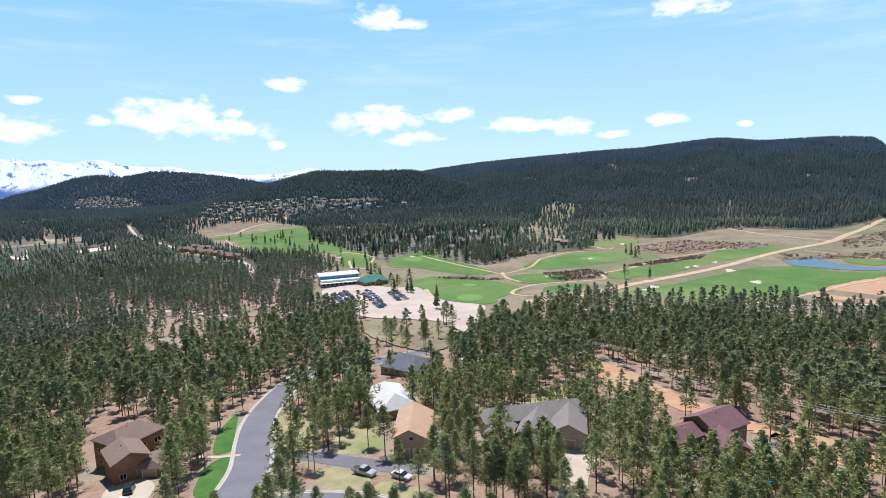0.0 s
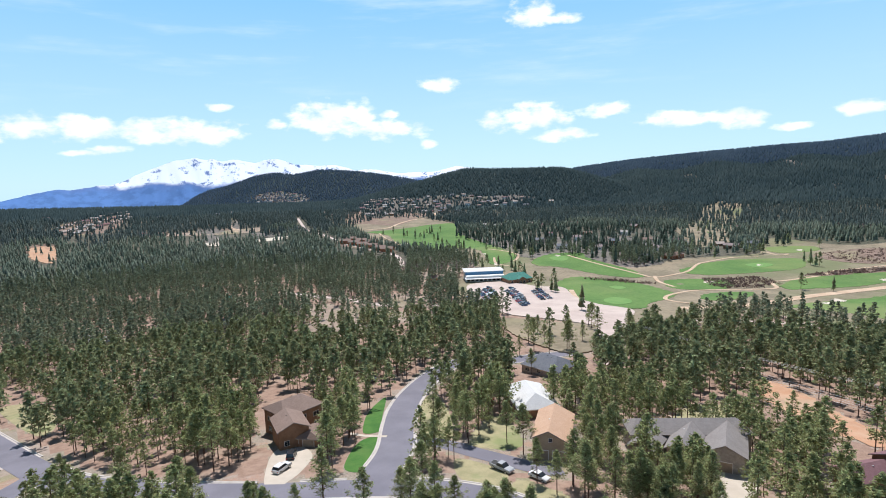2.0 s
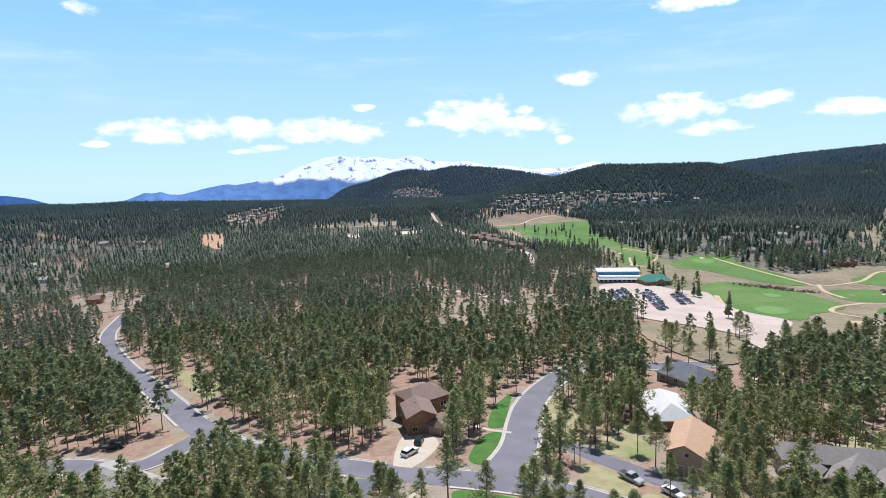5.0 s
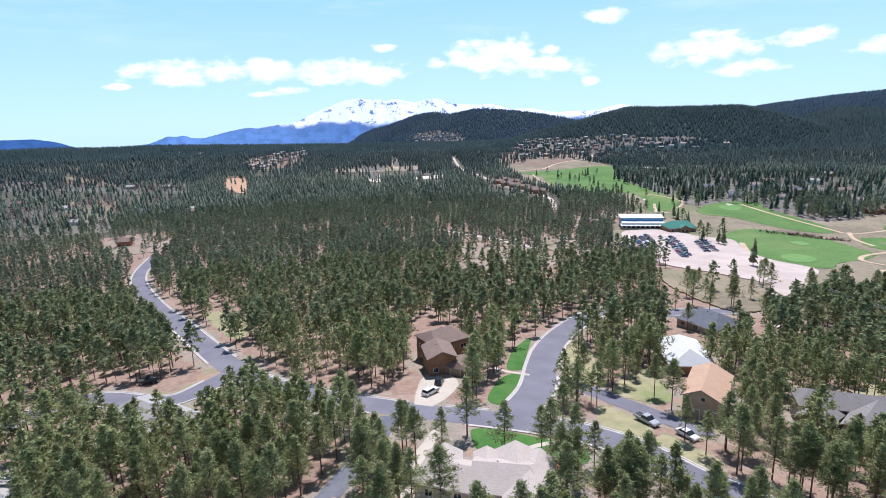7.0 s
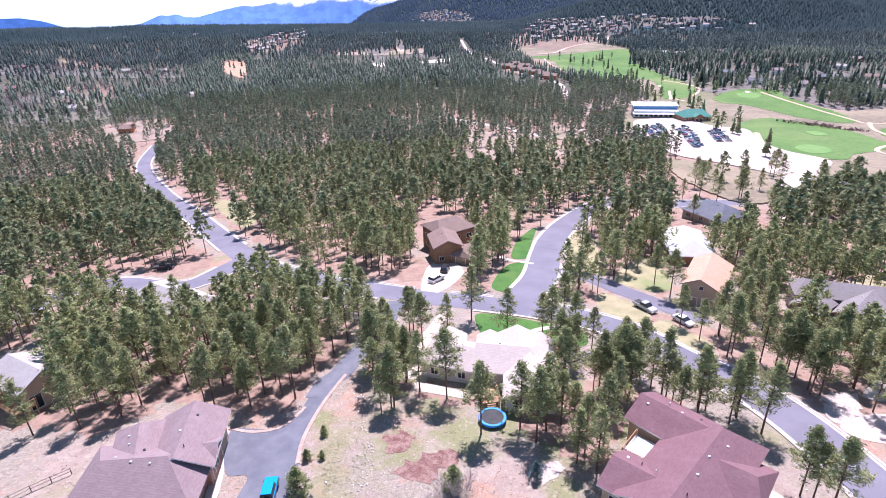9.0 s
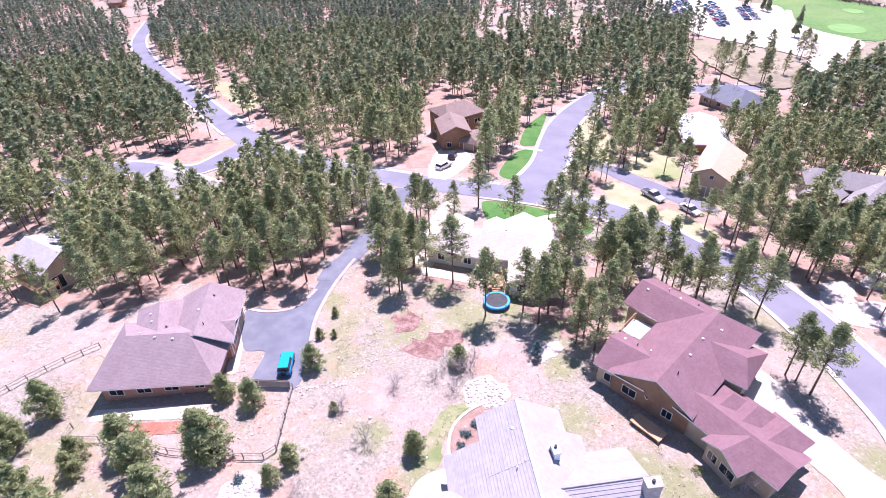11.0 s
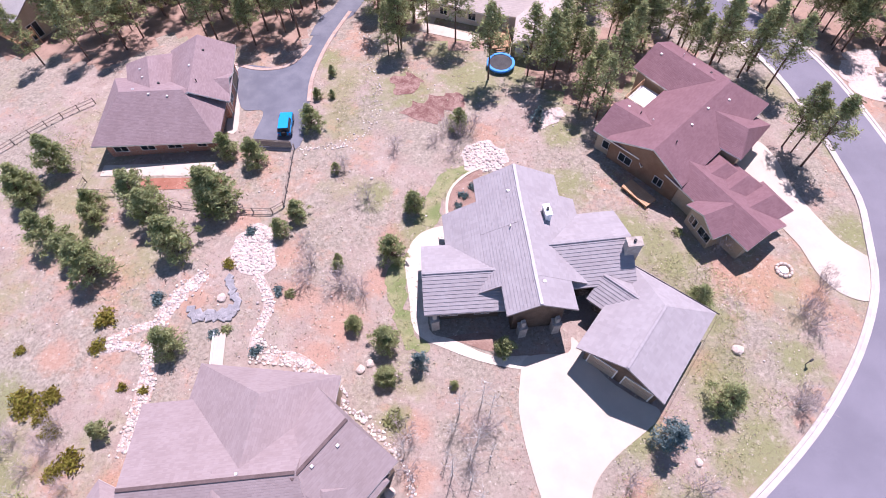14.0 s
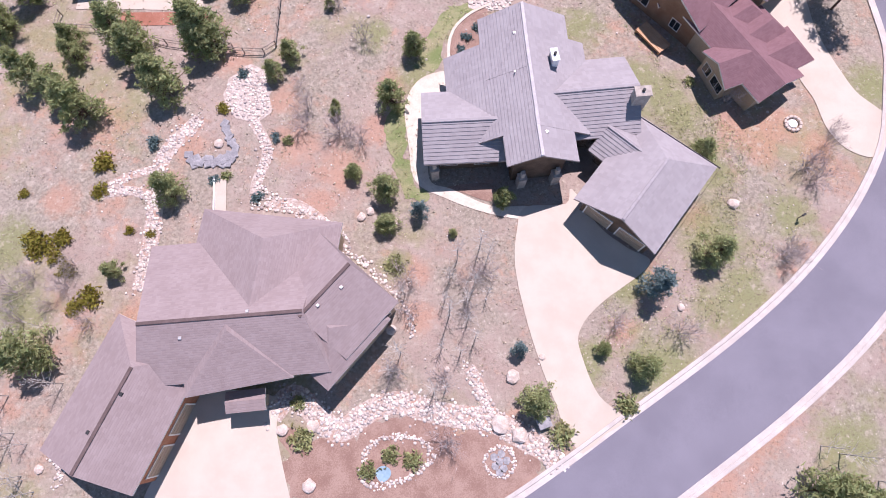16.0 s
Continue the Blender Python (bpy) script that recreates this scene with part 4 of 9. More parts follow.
OPENINGS = [
    [(32.6, 436.2), (50.1, 432.5), (59.5, 407.7), (74.9, 403.9), (86.3, 372.9), (103.7, 323.1), (94.5, 310.1), (79.3, 318.6), (68.6, 312.7), (58.3, 335.5), (45.9, 332.5), (30.2, 368.0)], [(520.7, 219.3), (585.5, 189.9), (469.7, 140.9), (436.8, 162.1), (441.7, 185.4)],
          [(-404.3, 1427.1), (-337.5, 1617.6), (-297.6, 1693.8), (-284.7, 1493.7), (-279.5, 1270.6), (-343.5, 1246.3)], [(-372.7, 1124.3), (-323.2, 1112.0), (-282.1, 964.1), (-324.6, 1001.8)], [(-144.8, 1246.0), (-60.8, 1256.3), (-11.4, 1226.4), (-57.8, 1183.7)], [(-669.2, 1129.9), (-599.9, 1106.2), (-537.7, 1056.5), (-510.2, 1000.8), (-615.1, 1035.3)]]
OPENINGS += [
    [(-492.9, 861.4), (-452.3, 868.6), (-398.5, 775.1), (-407.6, 718.6), (-425.0, 706.4), (-503.0, 841.0)], [(226.1, 1478.4), (325.8, 1513.3), (394.8, 1418.1), (466.0, 1450.8), (294.2, 1145.7), (239.7, 1174.2), (191.1, 1254.0)], [(357.1, 581.6), (484.2, 708.0), (462.8, 653.4), (396.8, 559.6)], [(134.0, 950.0), (170.5, 839.5), (184.3, 768.4), (173.9, 741.6), (146.3, 803.6), (121.9, 866.1)],
          [(164.7, 148.8), (168.3, 135.1), (155.7, 106.9), (151.5, 88.9), (148.2, 74.1), (150.0, 63.7), (140.4, 64.6), (141.7, 83.0), (140.2, 102.0), (148.0, 128.5)], [(145.0, 71.0), (156.5, 48.1), (140.5, 42.8), (137.3, 54.5)]]
for p in OPENINGS:
    patch("clearing", p, M["red_soil"] if p[0][1] < 250 and p[0][0] > 60 else M["scrub"] if math.hypot(*p[0]) > 900 else M["dry_dirt"], 0.15, "open clearing of bare dry soil", cells=10, category="clearing", clear=math.hypot(*p[0]) < 330, ragged=3.0)
    if math.hypot(*p[0]) >= 900:
        SIGHT.append((p, 0.3))
    else:
        seen(p, 0.4 if p[0][1] < 250 and p[0][0] > 60 else 0.5, (1.0, 0.96, 0.92, 0.88, 0.84) if math.hypot(*p[0]) < 400 else (1.0, 0.965, 0.93, 0.9))


TOWNS = ([(-6.1, 2898.5), (53.9, 2949.8), (141.9, 2976.1), (238.8, 2906.4), (257.6, 2797.2), (148.5, 2787.8), (47.7, 2817.1)], [(276.8, 1557.0), (340.4, 1692.7), (407.8, 1647.2), (496.4, 1568.1), (576.9, 1518.3), (692.1, 1467.5), (753.2, 1412.9), (609.8, 1439.2), (517.9, 1450.7), (458.7, 1369.1), (359.4, 1409.8), (271.0, 1305.1)])
for p in TOWNS + ([(-111.4, 1262.1), (-79.5, 1270.7), (-61.2, 1226.8), (-71.3, 1183.5), (-105.7, 1187.2)], [(-88.1, 1147.3), (-72.1, 1152.6), (-63.7, 1042.3), (-80.0, 1042.7)], [(-48.5, 1425.5), (-32.9, 1415.3), (-29.3, 1260.4), (-45.0, 1269.2)], [(-6.4, 1158.4), (21.7, 1155.1), (56.4, 1104.0), (42.9, 1067.2), (4.2, 1095.7)], [(165.2, 1556.1), (208.6, 1593.8), (209.1, 1489.9), (176.7, 1449.7)]):
    patch("clearing", seen(p, 0.74), M["town_ground"], 0.5, "pale open ground with scattered houses", cells=16, category="clearing", clear=False, ragged=14.0)
for p in ([(1666.2, 1426.6), (1667.6, 1388.6), (1615.6, 1308.3), (1602.0, 1321.5)], [(1549.9, 1050.9), (1577.1, 1023.4), (1543.4, 961.7), (1526.0, 986.2)], [(1285.2, 739.2), (1288.5, 728.8), (1171.5, 658.1), (1152.9, 657.2)], [(1105.3, 608.9), (1118.0, 608.0), (905.1, 491.4), (890.0, 489.5)], [(1363.8, 1561.8), (1405.5, 1553.4), (1385.3, 1489.8), (1353.0, 1501.4)], [(1661.1, 743.0), (1677.8, 722.6), (1654.8, 698.8), (1631.0, 712.7)], [(1653.7, 645.3), (1742.5, 647.4), (1731.2, 623.8), (1663.1, 625.9)], [(1377.6, 1035.1), (1399.0, 1020.7), (1375.9, 996.3), (1354.2, 1006.1)]):
    patch("bare_slope", seen(p, 0.62), M["town_ground"], 0.8, "pale bare slope among the hill conifers", cells=6, category="slope", clear=False, ragged=16.0)

# ------------------------------------------------------------------ trees
rng = np.random.default_rng(7)


def stick(a, b, ra, rb, n=5):
    """A tapered bar as bare arrays."""
    a, b = np.array(a, float), np.array(b, float)
    d = (b - a) / (np.linalg.norm(b - a) + 1e-9)
    u = np.cross(d, (0.3, 0.9, 0.2) if abs(d[2]) > 0.7 else (0, 0, 1.0))
    u /= np.linalg.norm(u)
    w = np.cross(d, u)
    t = np.arange(n) * 2 * math.pi / n
    ring = np.outer(np.cos(t), u) + np.outer(np.sin(t), w)
    v = np.vstack((a + ring * ra, b + ring * rb))
    i = np.arange(n)
    j = (i + 1) % n
    f = np.vstack((np.c_[i, j, n + j], np.c_[i, n + j, n + i]))
    return v, f


def join(pieces):
    vs, fs, o = [], [], 0
    for v, f in pieces:
        vs.append(v)
        fs.append(f + o)
        o += len(v)
    return np.vstack(vs), np.vstack(fs)


def blades(centres, spread, size, per, g, droop=0.0, thin=1.0):
    """Small bent leaf blades strewn round centres."""
    n = len(centres) * per
    c = np.repeat(centres, per, 0) + g.normal(0, 1, (n, 3)) * np.repeat(spread, per)[:, None] * (0.55, 0.55, 0.38)
    d = g.normal(0, 1, (n, 3))
    d[:, 2] = d[:, 2] * 0.5 + droop
    d /= np.linalg.norm(d, axis=1)[:, None]
    e = np.cross(d, g.normal(0, 1, (n, 3)))
    e /= np.linalg.norm(e, axis=1)[:, None] + 1e-9
    s = size * g.uniform(0.6, 1.35, (n, 1))
    v = np.stack((c - d * s * 0.6 - e * s * 0.3 * thin, c + e * s * 0.42 * thin - d * s * 0.1, c + d * s * 0.75), 1).reshape(-1, 3)
    return v, np.arange(3 * n).reshape(-1, 3)


def pine(g, height, clumps, per, size, sides=6, low=0.34, wide=0.155, limbs=True, puff=1.0, thin=1.0):
    """A ponderosa: bare lower trunk, uneven crown of needle clumps on limbs. Returns wood and needles."""
    bend = g.normal(0, 0.012, 2) * height
    at = lambda h: np.array((bend[0] * (h / height) ** 2, bend[1] * (h / height) ** 2, h))
    r0 = 0.0125 * height
    wood = [stick(at(-0.4), at(0.35 * height), r0, r0 * 0.75, sides), stick(at(0.35 * height), at(0.7 * height), r0 * 0.75, r0 * 0.42, sides), stick(at(0.7 * height), at(height * 0.97), r0 * 0.42, 0.02, sides)]
    if sides == 3:
        wood = [stick(at(-0.4), at(0.8 * height), r0, r0 * 0.3, 3)]
    cs, sp = [], []
    turn = g.uniform(0, 6.3)
    lean = g.uniform(0, 6.3)
    for i in range(clumps):
        k = (i + g.uniform(0, 0.9)) / clumps
        h = height * (low + (0.985 - low) * k ** 0.9)
        env = wide * height * (1.0 - k ** 1.3) ** 0.86 * (0.62 + 0.38 * min(1, k * 5 + 0.25))
        turn += 2.4 + g.normal(0, 0.5)
        out = env * g.uniform(0.3, 1.22) * (1 + 0.22 * math.cos(turn - lean))
        p = at(h) + (math.cos(turn) * out, math.sin(turn) * out, 0.12 * out)
        cs.append(p)
        sp.append(puff * 0.05 * height * g.uniform(0.7, 1.3) * (1 - 0.45 * k))
        if limbs and out > 0.5:
            wood.append(stick(at(h - 0.2 * out), p, 0.05 * (1.2 - k) + 0.012, 0.012, 3))
    leaf = blades(np.array(cs), np.array(sp), size, per, g, thin=thin)
    return join(wood), leaf


def far_tree(g, height, layers, n, wide=0.17, trunk=True):
    """A distant conifer: stacked ragged skirts round a thin trunk."""
    pieces = []
    for i in range(layers):
        k = i / layers
        z0 = height * (0.16 + 0.80 * k)
        z1 = min(height, z0 + height * 1.25 / layers)
        r = wide * height * (1 - k) ** 0.7 * g.uniform(0.8, 1.15)
        t = np.arange(n) * 2 * math.pi / n + g.uniform(0, 6)
        rr = r * g.uniform(0.55, 1.3, n)
        ring = np.c_[np.cos(t) * rr, np.sin(t) * rr, z0 + g.normal(0, 0.035 * height, n)]
        v = np.vstack((ring, [(g.normal(0, 0.2), g.normal(0, 0.2), z1)]))
        j = np.arange(n)
        pieces.append((v, np.c_[j, (j + 1) % n, np.full(n, n)]))
    wood = stick((0, 0, -0.5), (0, 0, height * 0.4), 0.012 * height, 0.01 * height, 3)
    return (wood if trunk else (wood[0][:3], np.array([(0, 1, 2)]))), join(pieces)


def mesh_of(name, groups):
    """A mesh from [(vertices, triangles, material)]."""
    v, f = join([(a, b) for a, b, _ in groups])
    me = bpy.data.meshes.new(name)
    me.vertices.add(len(v))
    me.vertices.foreach_set("co", v.astype(np.float32).ravel())
    me.loops.add(3 * len(f))
    me.loops.foreach_set("vertex_index", f.astype(np.int32).ravel())
    me.polygons.add(len(f))
    me.polygons.foreach_set("loop_start", np.arange(0, 3 * len(f), 3, dtype=np.int32))
    me.polygons.foreach_set("loop_total", np.full(len(f), 3, dtype=np.int32))
    mats, idx = [], []
    for a, b, m in groups:
        if m not in mats:
            mats.append(m)
        idx.append(np.full(len(b), mats.index(m), dtype=np.int32))
    for m in mats:
        me.materials.append(m)
    me.polygons.foreach_set("material_index", np.concatenate(idx))
    me.update(calc_edges=True)
    me.validate()
    return me


def scatter_mesh(name, models, places, label, category, mats):
    """Many alike wild plants as one mesh. places: x, y, scale, turn, model."""
    wood_v, wood_f, leaf_v, leaf_f, ow, ol = [], [], [], [], 0, 0
    for x, y, s, turn, k in places:
        (wv, wf), (lv, lf) = models[k]
        c, d = math.cos(turn) * s, math.sin(turn) * s
        rot = np.array(((c, d, 0), (-d, c, 0), (0, 0, s)))
        off = np.array((x, y, terrain(x, y)))
        wood_v.append(wv @ rot + off)
        wood_f.append(wf + ow)
        ow += len(wv)
        leaf_v.append(lv @ rot + off)
        leaf_f.append(lf + ol)
        ol += len(lv)
    me = mesh_of(name, [(np.vstack(wood_v), np.vstack(wood_f), mats[0]), (np.vstack(leaf_v), np.vstack(leaf_f), mats[1])])
    return tagged(new(name, me), label, category, kind="stuff")


def plant(name, model, mats, x, y, s, turn, label, category, group):
    """A single tree with its own trunk and crown; the meshes are shared by trees of the same model."""
    e = thing(name, x, y, turn)
    e.scale = (s, s, s)
    for nm, me in zip(("trunk", "crown"), model):
        o = new(nm, me)
        o.parent = e
    return tagged(e, label, category, group)


def tree_model(name, wood, leaf, mats):
    return mesh_of(name + "_trunk", [(*wood, mats[0])]), mesh_of(name + "_crown", [(*leaf, mats[1])])


gp = np.random.default_rng(11)
PINES = [pine(gp, 13.0, 46 + 3 * i, 44, 0.40, low=0.24 + 0.034 * i, wide=0.188 + 0.024 * (i % 3), puff=1.2, thin=0.56) for i in range(7)]
PINE_MODELS = [tree_model("pine", *p, (M["bark"], M["needles_near"])) for p in PINES]
NEXT = [pine(gp, 13.0, 38, 19, 0.56, 4, low=0.26 + 0.032 * i, wide=0.192 + 0.024 * (i % 3), limbs=False, puff=1.2, thin=0.8) for i in range(6)]
MIDS = [pine(gp, 13.2, 27, 9, 0.98, 4, low=0.26 + 0.03 * i, wide=0.19 + 0.026 * (i % 3), limbs=False, puff=1.5) for i in range(6)]
MILD = [pine(gp, 15.0, 22, 5, 1.25, 3, low=0.26, wide=0.14 + 0.025 * (i % 3), limbs=False, puff=1.15) for i in range(5)]
FARS = [far_tree(gp, 15.0, 3, 4, 0.175, False) for i in range(6)]
DOTS = [far_tree(gp, 12.0, 1, 4, 0.30, False) for i in range(4)]
CRESTS = [far_tree(gp, 13.0, 1, 4, 0.38, False) for i in range(4)]

HOUSES = []     # (x, y, free radius), filled from the plan
for p, r in (((5.8, 149.9), 11), ((66.3, 118.8), 11), ((79.3, 153.7), 10), ((104.0, 184.1), 11), ((84.7, 104.4), 9), ((90.6, 101.8), 12),
             ((11.7, 83.8), 14), ((19.3, 81.3), 9), ((-64.0, 125.0), 9), ((-83.1, 98.0), 11), ((125.1, 68.9), 12), ((114.3, 75.1), 8),
             ((9.0, 67.9), 4), ((10.2, 71.9), 3.5), ((39.5, 239.9), 9), ((-22.7, 397.4), 8), ((-97.1, 388.0), 8), ((-273.0, 528.2), 9), ((82.4, 288.4), 7), ((-416.7, 695.1), 8), ((-367.7, 545.9), 8)):
    HOUSES.append((*p, r))
TOWN = ([(283.8, 1541.4), (305.2, 1490.2), (345.8, 1531.2), (376.3, 1462.8), (420.4, 1509.1), (416.8, 1390.7), (405.0, 1541.4), (483.0, 1503.0), (508.6, 1460.5), (508.4, 1395.0), (559.4, 1448.2), (580.2, 1421.4), (626.9, 1438.7), (653.9, 1410.8), (684.8, 1409.4), (701.3, 1379.4), (774.7, 1370.9), (270.2, 1391.7), (319.2, 1352.8), (424.8, 1469.1), (482.4, 1430.0), (604.8, 1442.8), (629.0, 1407.7)]
        + [(424.1, 628.9), (406.2, 559.7), (507.0, 781.2), (627.7, 900.8), (481.5, 674.3), (399.0, 742.7), (461.4, 821.8), (388.7, 658.5), (444.8, 995.8), (423.7, 1013.7), (555.0, 631.2), (485.9, 587.6), (528.2, 664.3), (582.2, 941.0), (751.2, 1124.4), (628.0, 821.9), (520.1, 943.5), (396.0, 853.0), (520.2, 1009.7), (581.2, 564.2), (591.2, 592.9), (623.3, 569.7), (874.3, 817.3), (850.9, 770.6), (771.8, 734.1), (461.8, 737.2), (553.8, 747.2)])
PARK = [(-380.8, 1349.9), (-377.1, 1392.7), (-373.6, 1439.7), (-366.9, 1478.3), (-363.5, 1534.8), (-356.8, 1582.4), (-350.3, 1635.4), (-339.7, 1674.7), (-329.2, 1718.5), (-356.6, 1286.7), (-349.7, 1315.3), (-345.5, 1357.3), (-338.4, 1391.1), (-333.9, 1440.1), (-329.2, 1493.6), (-321.3, 1537.1), (-313.1, 1584.1), (-304.6, 1635.7), (-331.4, 1252.7), (-324.2, 1280.2), (-319.5, 1321.0), (-314.7, 1365.6), (-307.0, 1401.4), (-301.7, 1452.8), (-295.8, 1508.2), (-286.8, 1552.4)]
CONDO = [(134.1, 887.0), (143.4, 860.6), (152.3, 836.3), (160.9, 813.4), (167.7, 785.4), (173.0, 765.4), (150.2, 917.4), (160.3, 889.0), (170.7, 862.4)]
HAMLET = [(120.9, 2834.1), (77.9, 2812.9), (22.1, 2809.6), (162.6, 2824.8), (216.2, 2789.5), (259.7, 2746.7), (-19.3, 2835.4), (48.8, 2774.9), (186.3, 2765.9), (-630.2, 1512.8), (-615.4, 1529.2), (-456.8, 1527.6), (-547.8, 1506.0), (-504.4, 1538.9), (-251.4, 1550.1), (-219.4, 1530.9), (-719.3, 1427.7), (-683.7, 1430.3), (-149.3, 1564.3), (-89.7, 1580.9), (-59.2, 1588.4), (273.6, 1782.9), (306.6, 1663.3), (337.3, 1643.7), (337.1, 2740.9)]
OUTLYING = [(-430.3, 714.0), (-481.3, 784.9), (-344.6, 737.6), (-286.3, 723.4), (-484.4, 989.8), (-427.2, 997.8), (-679.7, 1030.4), (-570.0, 831.8), (-200.9, 1185.6), (-167.9, 1182.0)]
for p in TOWN + PARK + HAMLET + CONDO + OUTLYING:
    HOUSES.append((p[0], p[1], 11))
    SPOTS.append((p[0], p[1], 9 if math.hypot(*p) < 1000 else 13, 0.22))
# open ground in front of the houses that can be seen between the pines
for p, w, reach in (((6.2, 141.9), 7, 11), ((59.7, 106.8), 7, 11), ((76.7, 148.1), 5, 10), ((101.4, 180.2), 5, 8), ((87.4, 88.1), 5, 5), ((111.6, 61.8), 9, 7), ((103.0, 63.6), 5, 5), ((38.0, 230.3), 5, 8), ((-263.1, 507.2), 5, 10), ((-21.8, 378.4), 5, 7), ((-92.4, 367.8), 5, 7)):
    d = math.hypot(*p)
    k = 0.0
    while k <= reach:
        HOUSES.append((p[0] * (1 - k / d), p[1] * (1 - k / d), w * (1 - 0.35 * k / reach)))
        k += 4.0
for i, (x, y) in enumerate(even(spline(MAIN, False, 8), 6.0)):
    if 90 < math.hypot(x, y) < 300 and y > 60 and i % 5:
        HOUSES.append((x * 0.945, y * 0.945, 6.0))
        HOUSES.append((x * 0.90, y * 0.90, 4.0 if i % 2 else 6.0))


# a coarse raster of the plan: where wild trees may stand
CELL = 2.0
free_cells = set()
for line, w in LINES:
    for x, y in even(line, 1.5):
        k = int(math.ceil(w / CELL))
        for i in range(-k, k + 1):
            for j in range(-k, k + 1):
                if math.hypot(i, j) * CELL <= w:
                    free_cells.add((int(x // CELL) + i, int(y // CELL) + j))
BOUNDS = [(min(p[0] for p in c), max(p[0] for p in c), min(p[1] for p in c), max(p[1] for p in c), c) for c in CLEAR]


def wild(x, y):
    if (int(x // CELL), int(y // CELL)) in free_cells:
        return False
    for hx, hy, hr in HOUSES:
        if (x - hx) ** 2 + (y - hy) ** 2 < hr * hr:
            return False
    for x0, x1, y0, y1, c in BOUNDS:
        if x0 < x < x1 and y0 < y < y1 and inside(c, x, y):
            return False
    return True


def grow(r0, r1, gap, keep, seed):
    """Jittered places between two distances, within the sector that can be seen."""
    g = np.random.default_rng(seed)
    out = []
    n = int(r1 / gap) + 1
    for i in range(-n, n + 1):
        for j in range(-n // 3, n + 1):
            x, y = (i + g.uniform(-0.48, 0.48)) * gap, (j + g.uniform(-0.48, 0.48)) * gap
            r = math.hypot(x, y)
            if not r0 <= r < r1:
                continue
            a = math.degrees(math.atan2(x, y))
            if not -46 < a < 78 or g.uniform() > keep(x, y, r, a):
                continue
            if any(x0 < x < x1 and y0 < y < y1 and inside(p, x, y) and g.uniform() > kp for x0, x1, y0, y1, p, kp in THIN):
                continue
            if wild(x, y):
                out.append((x, y, float(g.uniform(0.60, 1.06)), float(g.uniform(0, 6.3)), int(g.integers(0, 1000))))
    return out


def patchy(x, y, scale):
    return noise.noise(Vector((x / scale, y / scale, 3.7)))


near = grow(55, 175, 3.5, lambda x, y, r, a: (0.90 if x < -5 and y < 92 or a > 53 else (0.38 if x > 30 else 0.50) if r < 98 else 0.64 if x > 40 else 0.58) + 0.55 * patchy(x, y, 16), 3)
near.sort(key=lambda p: p[0] ** 2 + p[1] ** 2)


def within(poly, x, y):
    """Which of many points lie inside an outline."""
    q = np.array(poly)
    hit = np.zeros(len(x), bool)
    box_ = (x > q[:, 0].min()) & (x < q[:, 0].max()) & (y > q[:, 1].min()) & (y < q[:, 1].max())
    if box_.any():
        px, py, sub = x[box_], y[box_], np.zeros(int(box_.sum()), bool)
        for (xi, yi), (xj, yj) in zip(q, np.roll(q, 1, 0)):
            if yi != yj:
                sub ^= ((yi > py) != (yj > py)) & (px < (xj - xi) * (py - yi) / (yj - yi) + xi)
        hit[box_] = sub
    return hit


# hill brows: how high the land stands before each distance, by direction
BROW_A, BROW_R = np.arange(-48, 81, 1.0), np.arange(300, 3500, 40.0)
BROW = np.array([np.maximum.accumulate([(terrain(r * math.sin(radians(a)), r * math.cos(radians(a))) - EYE) / r for r in BROW_R]) for a in BROW_A])


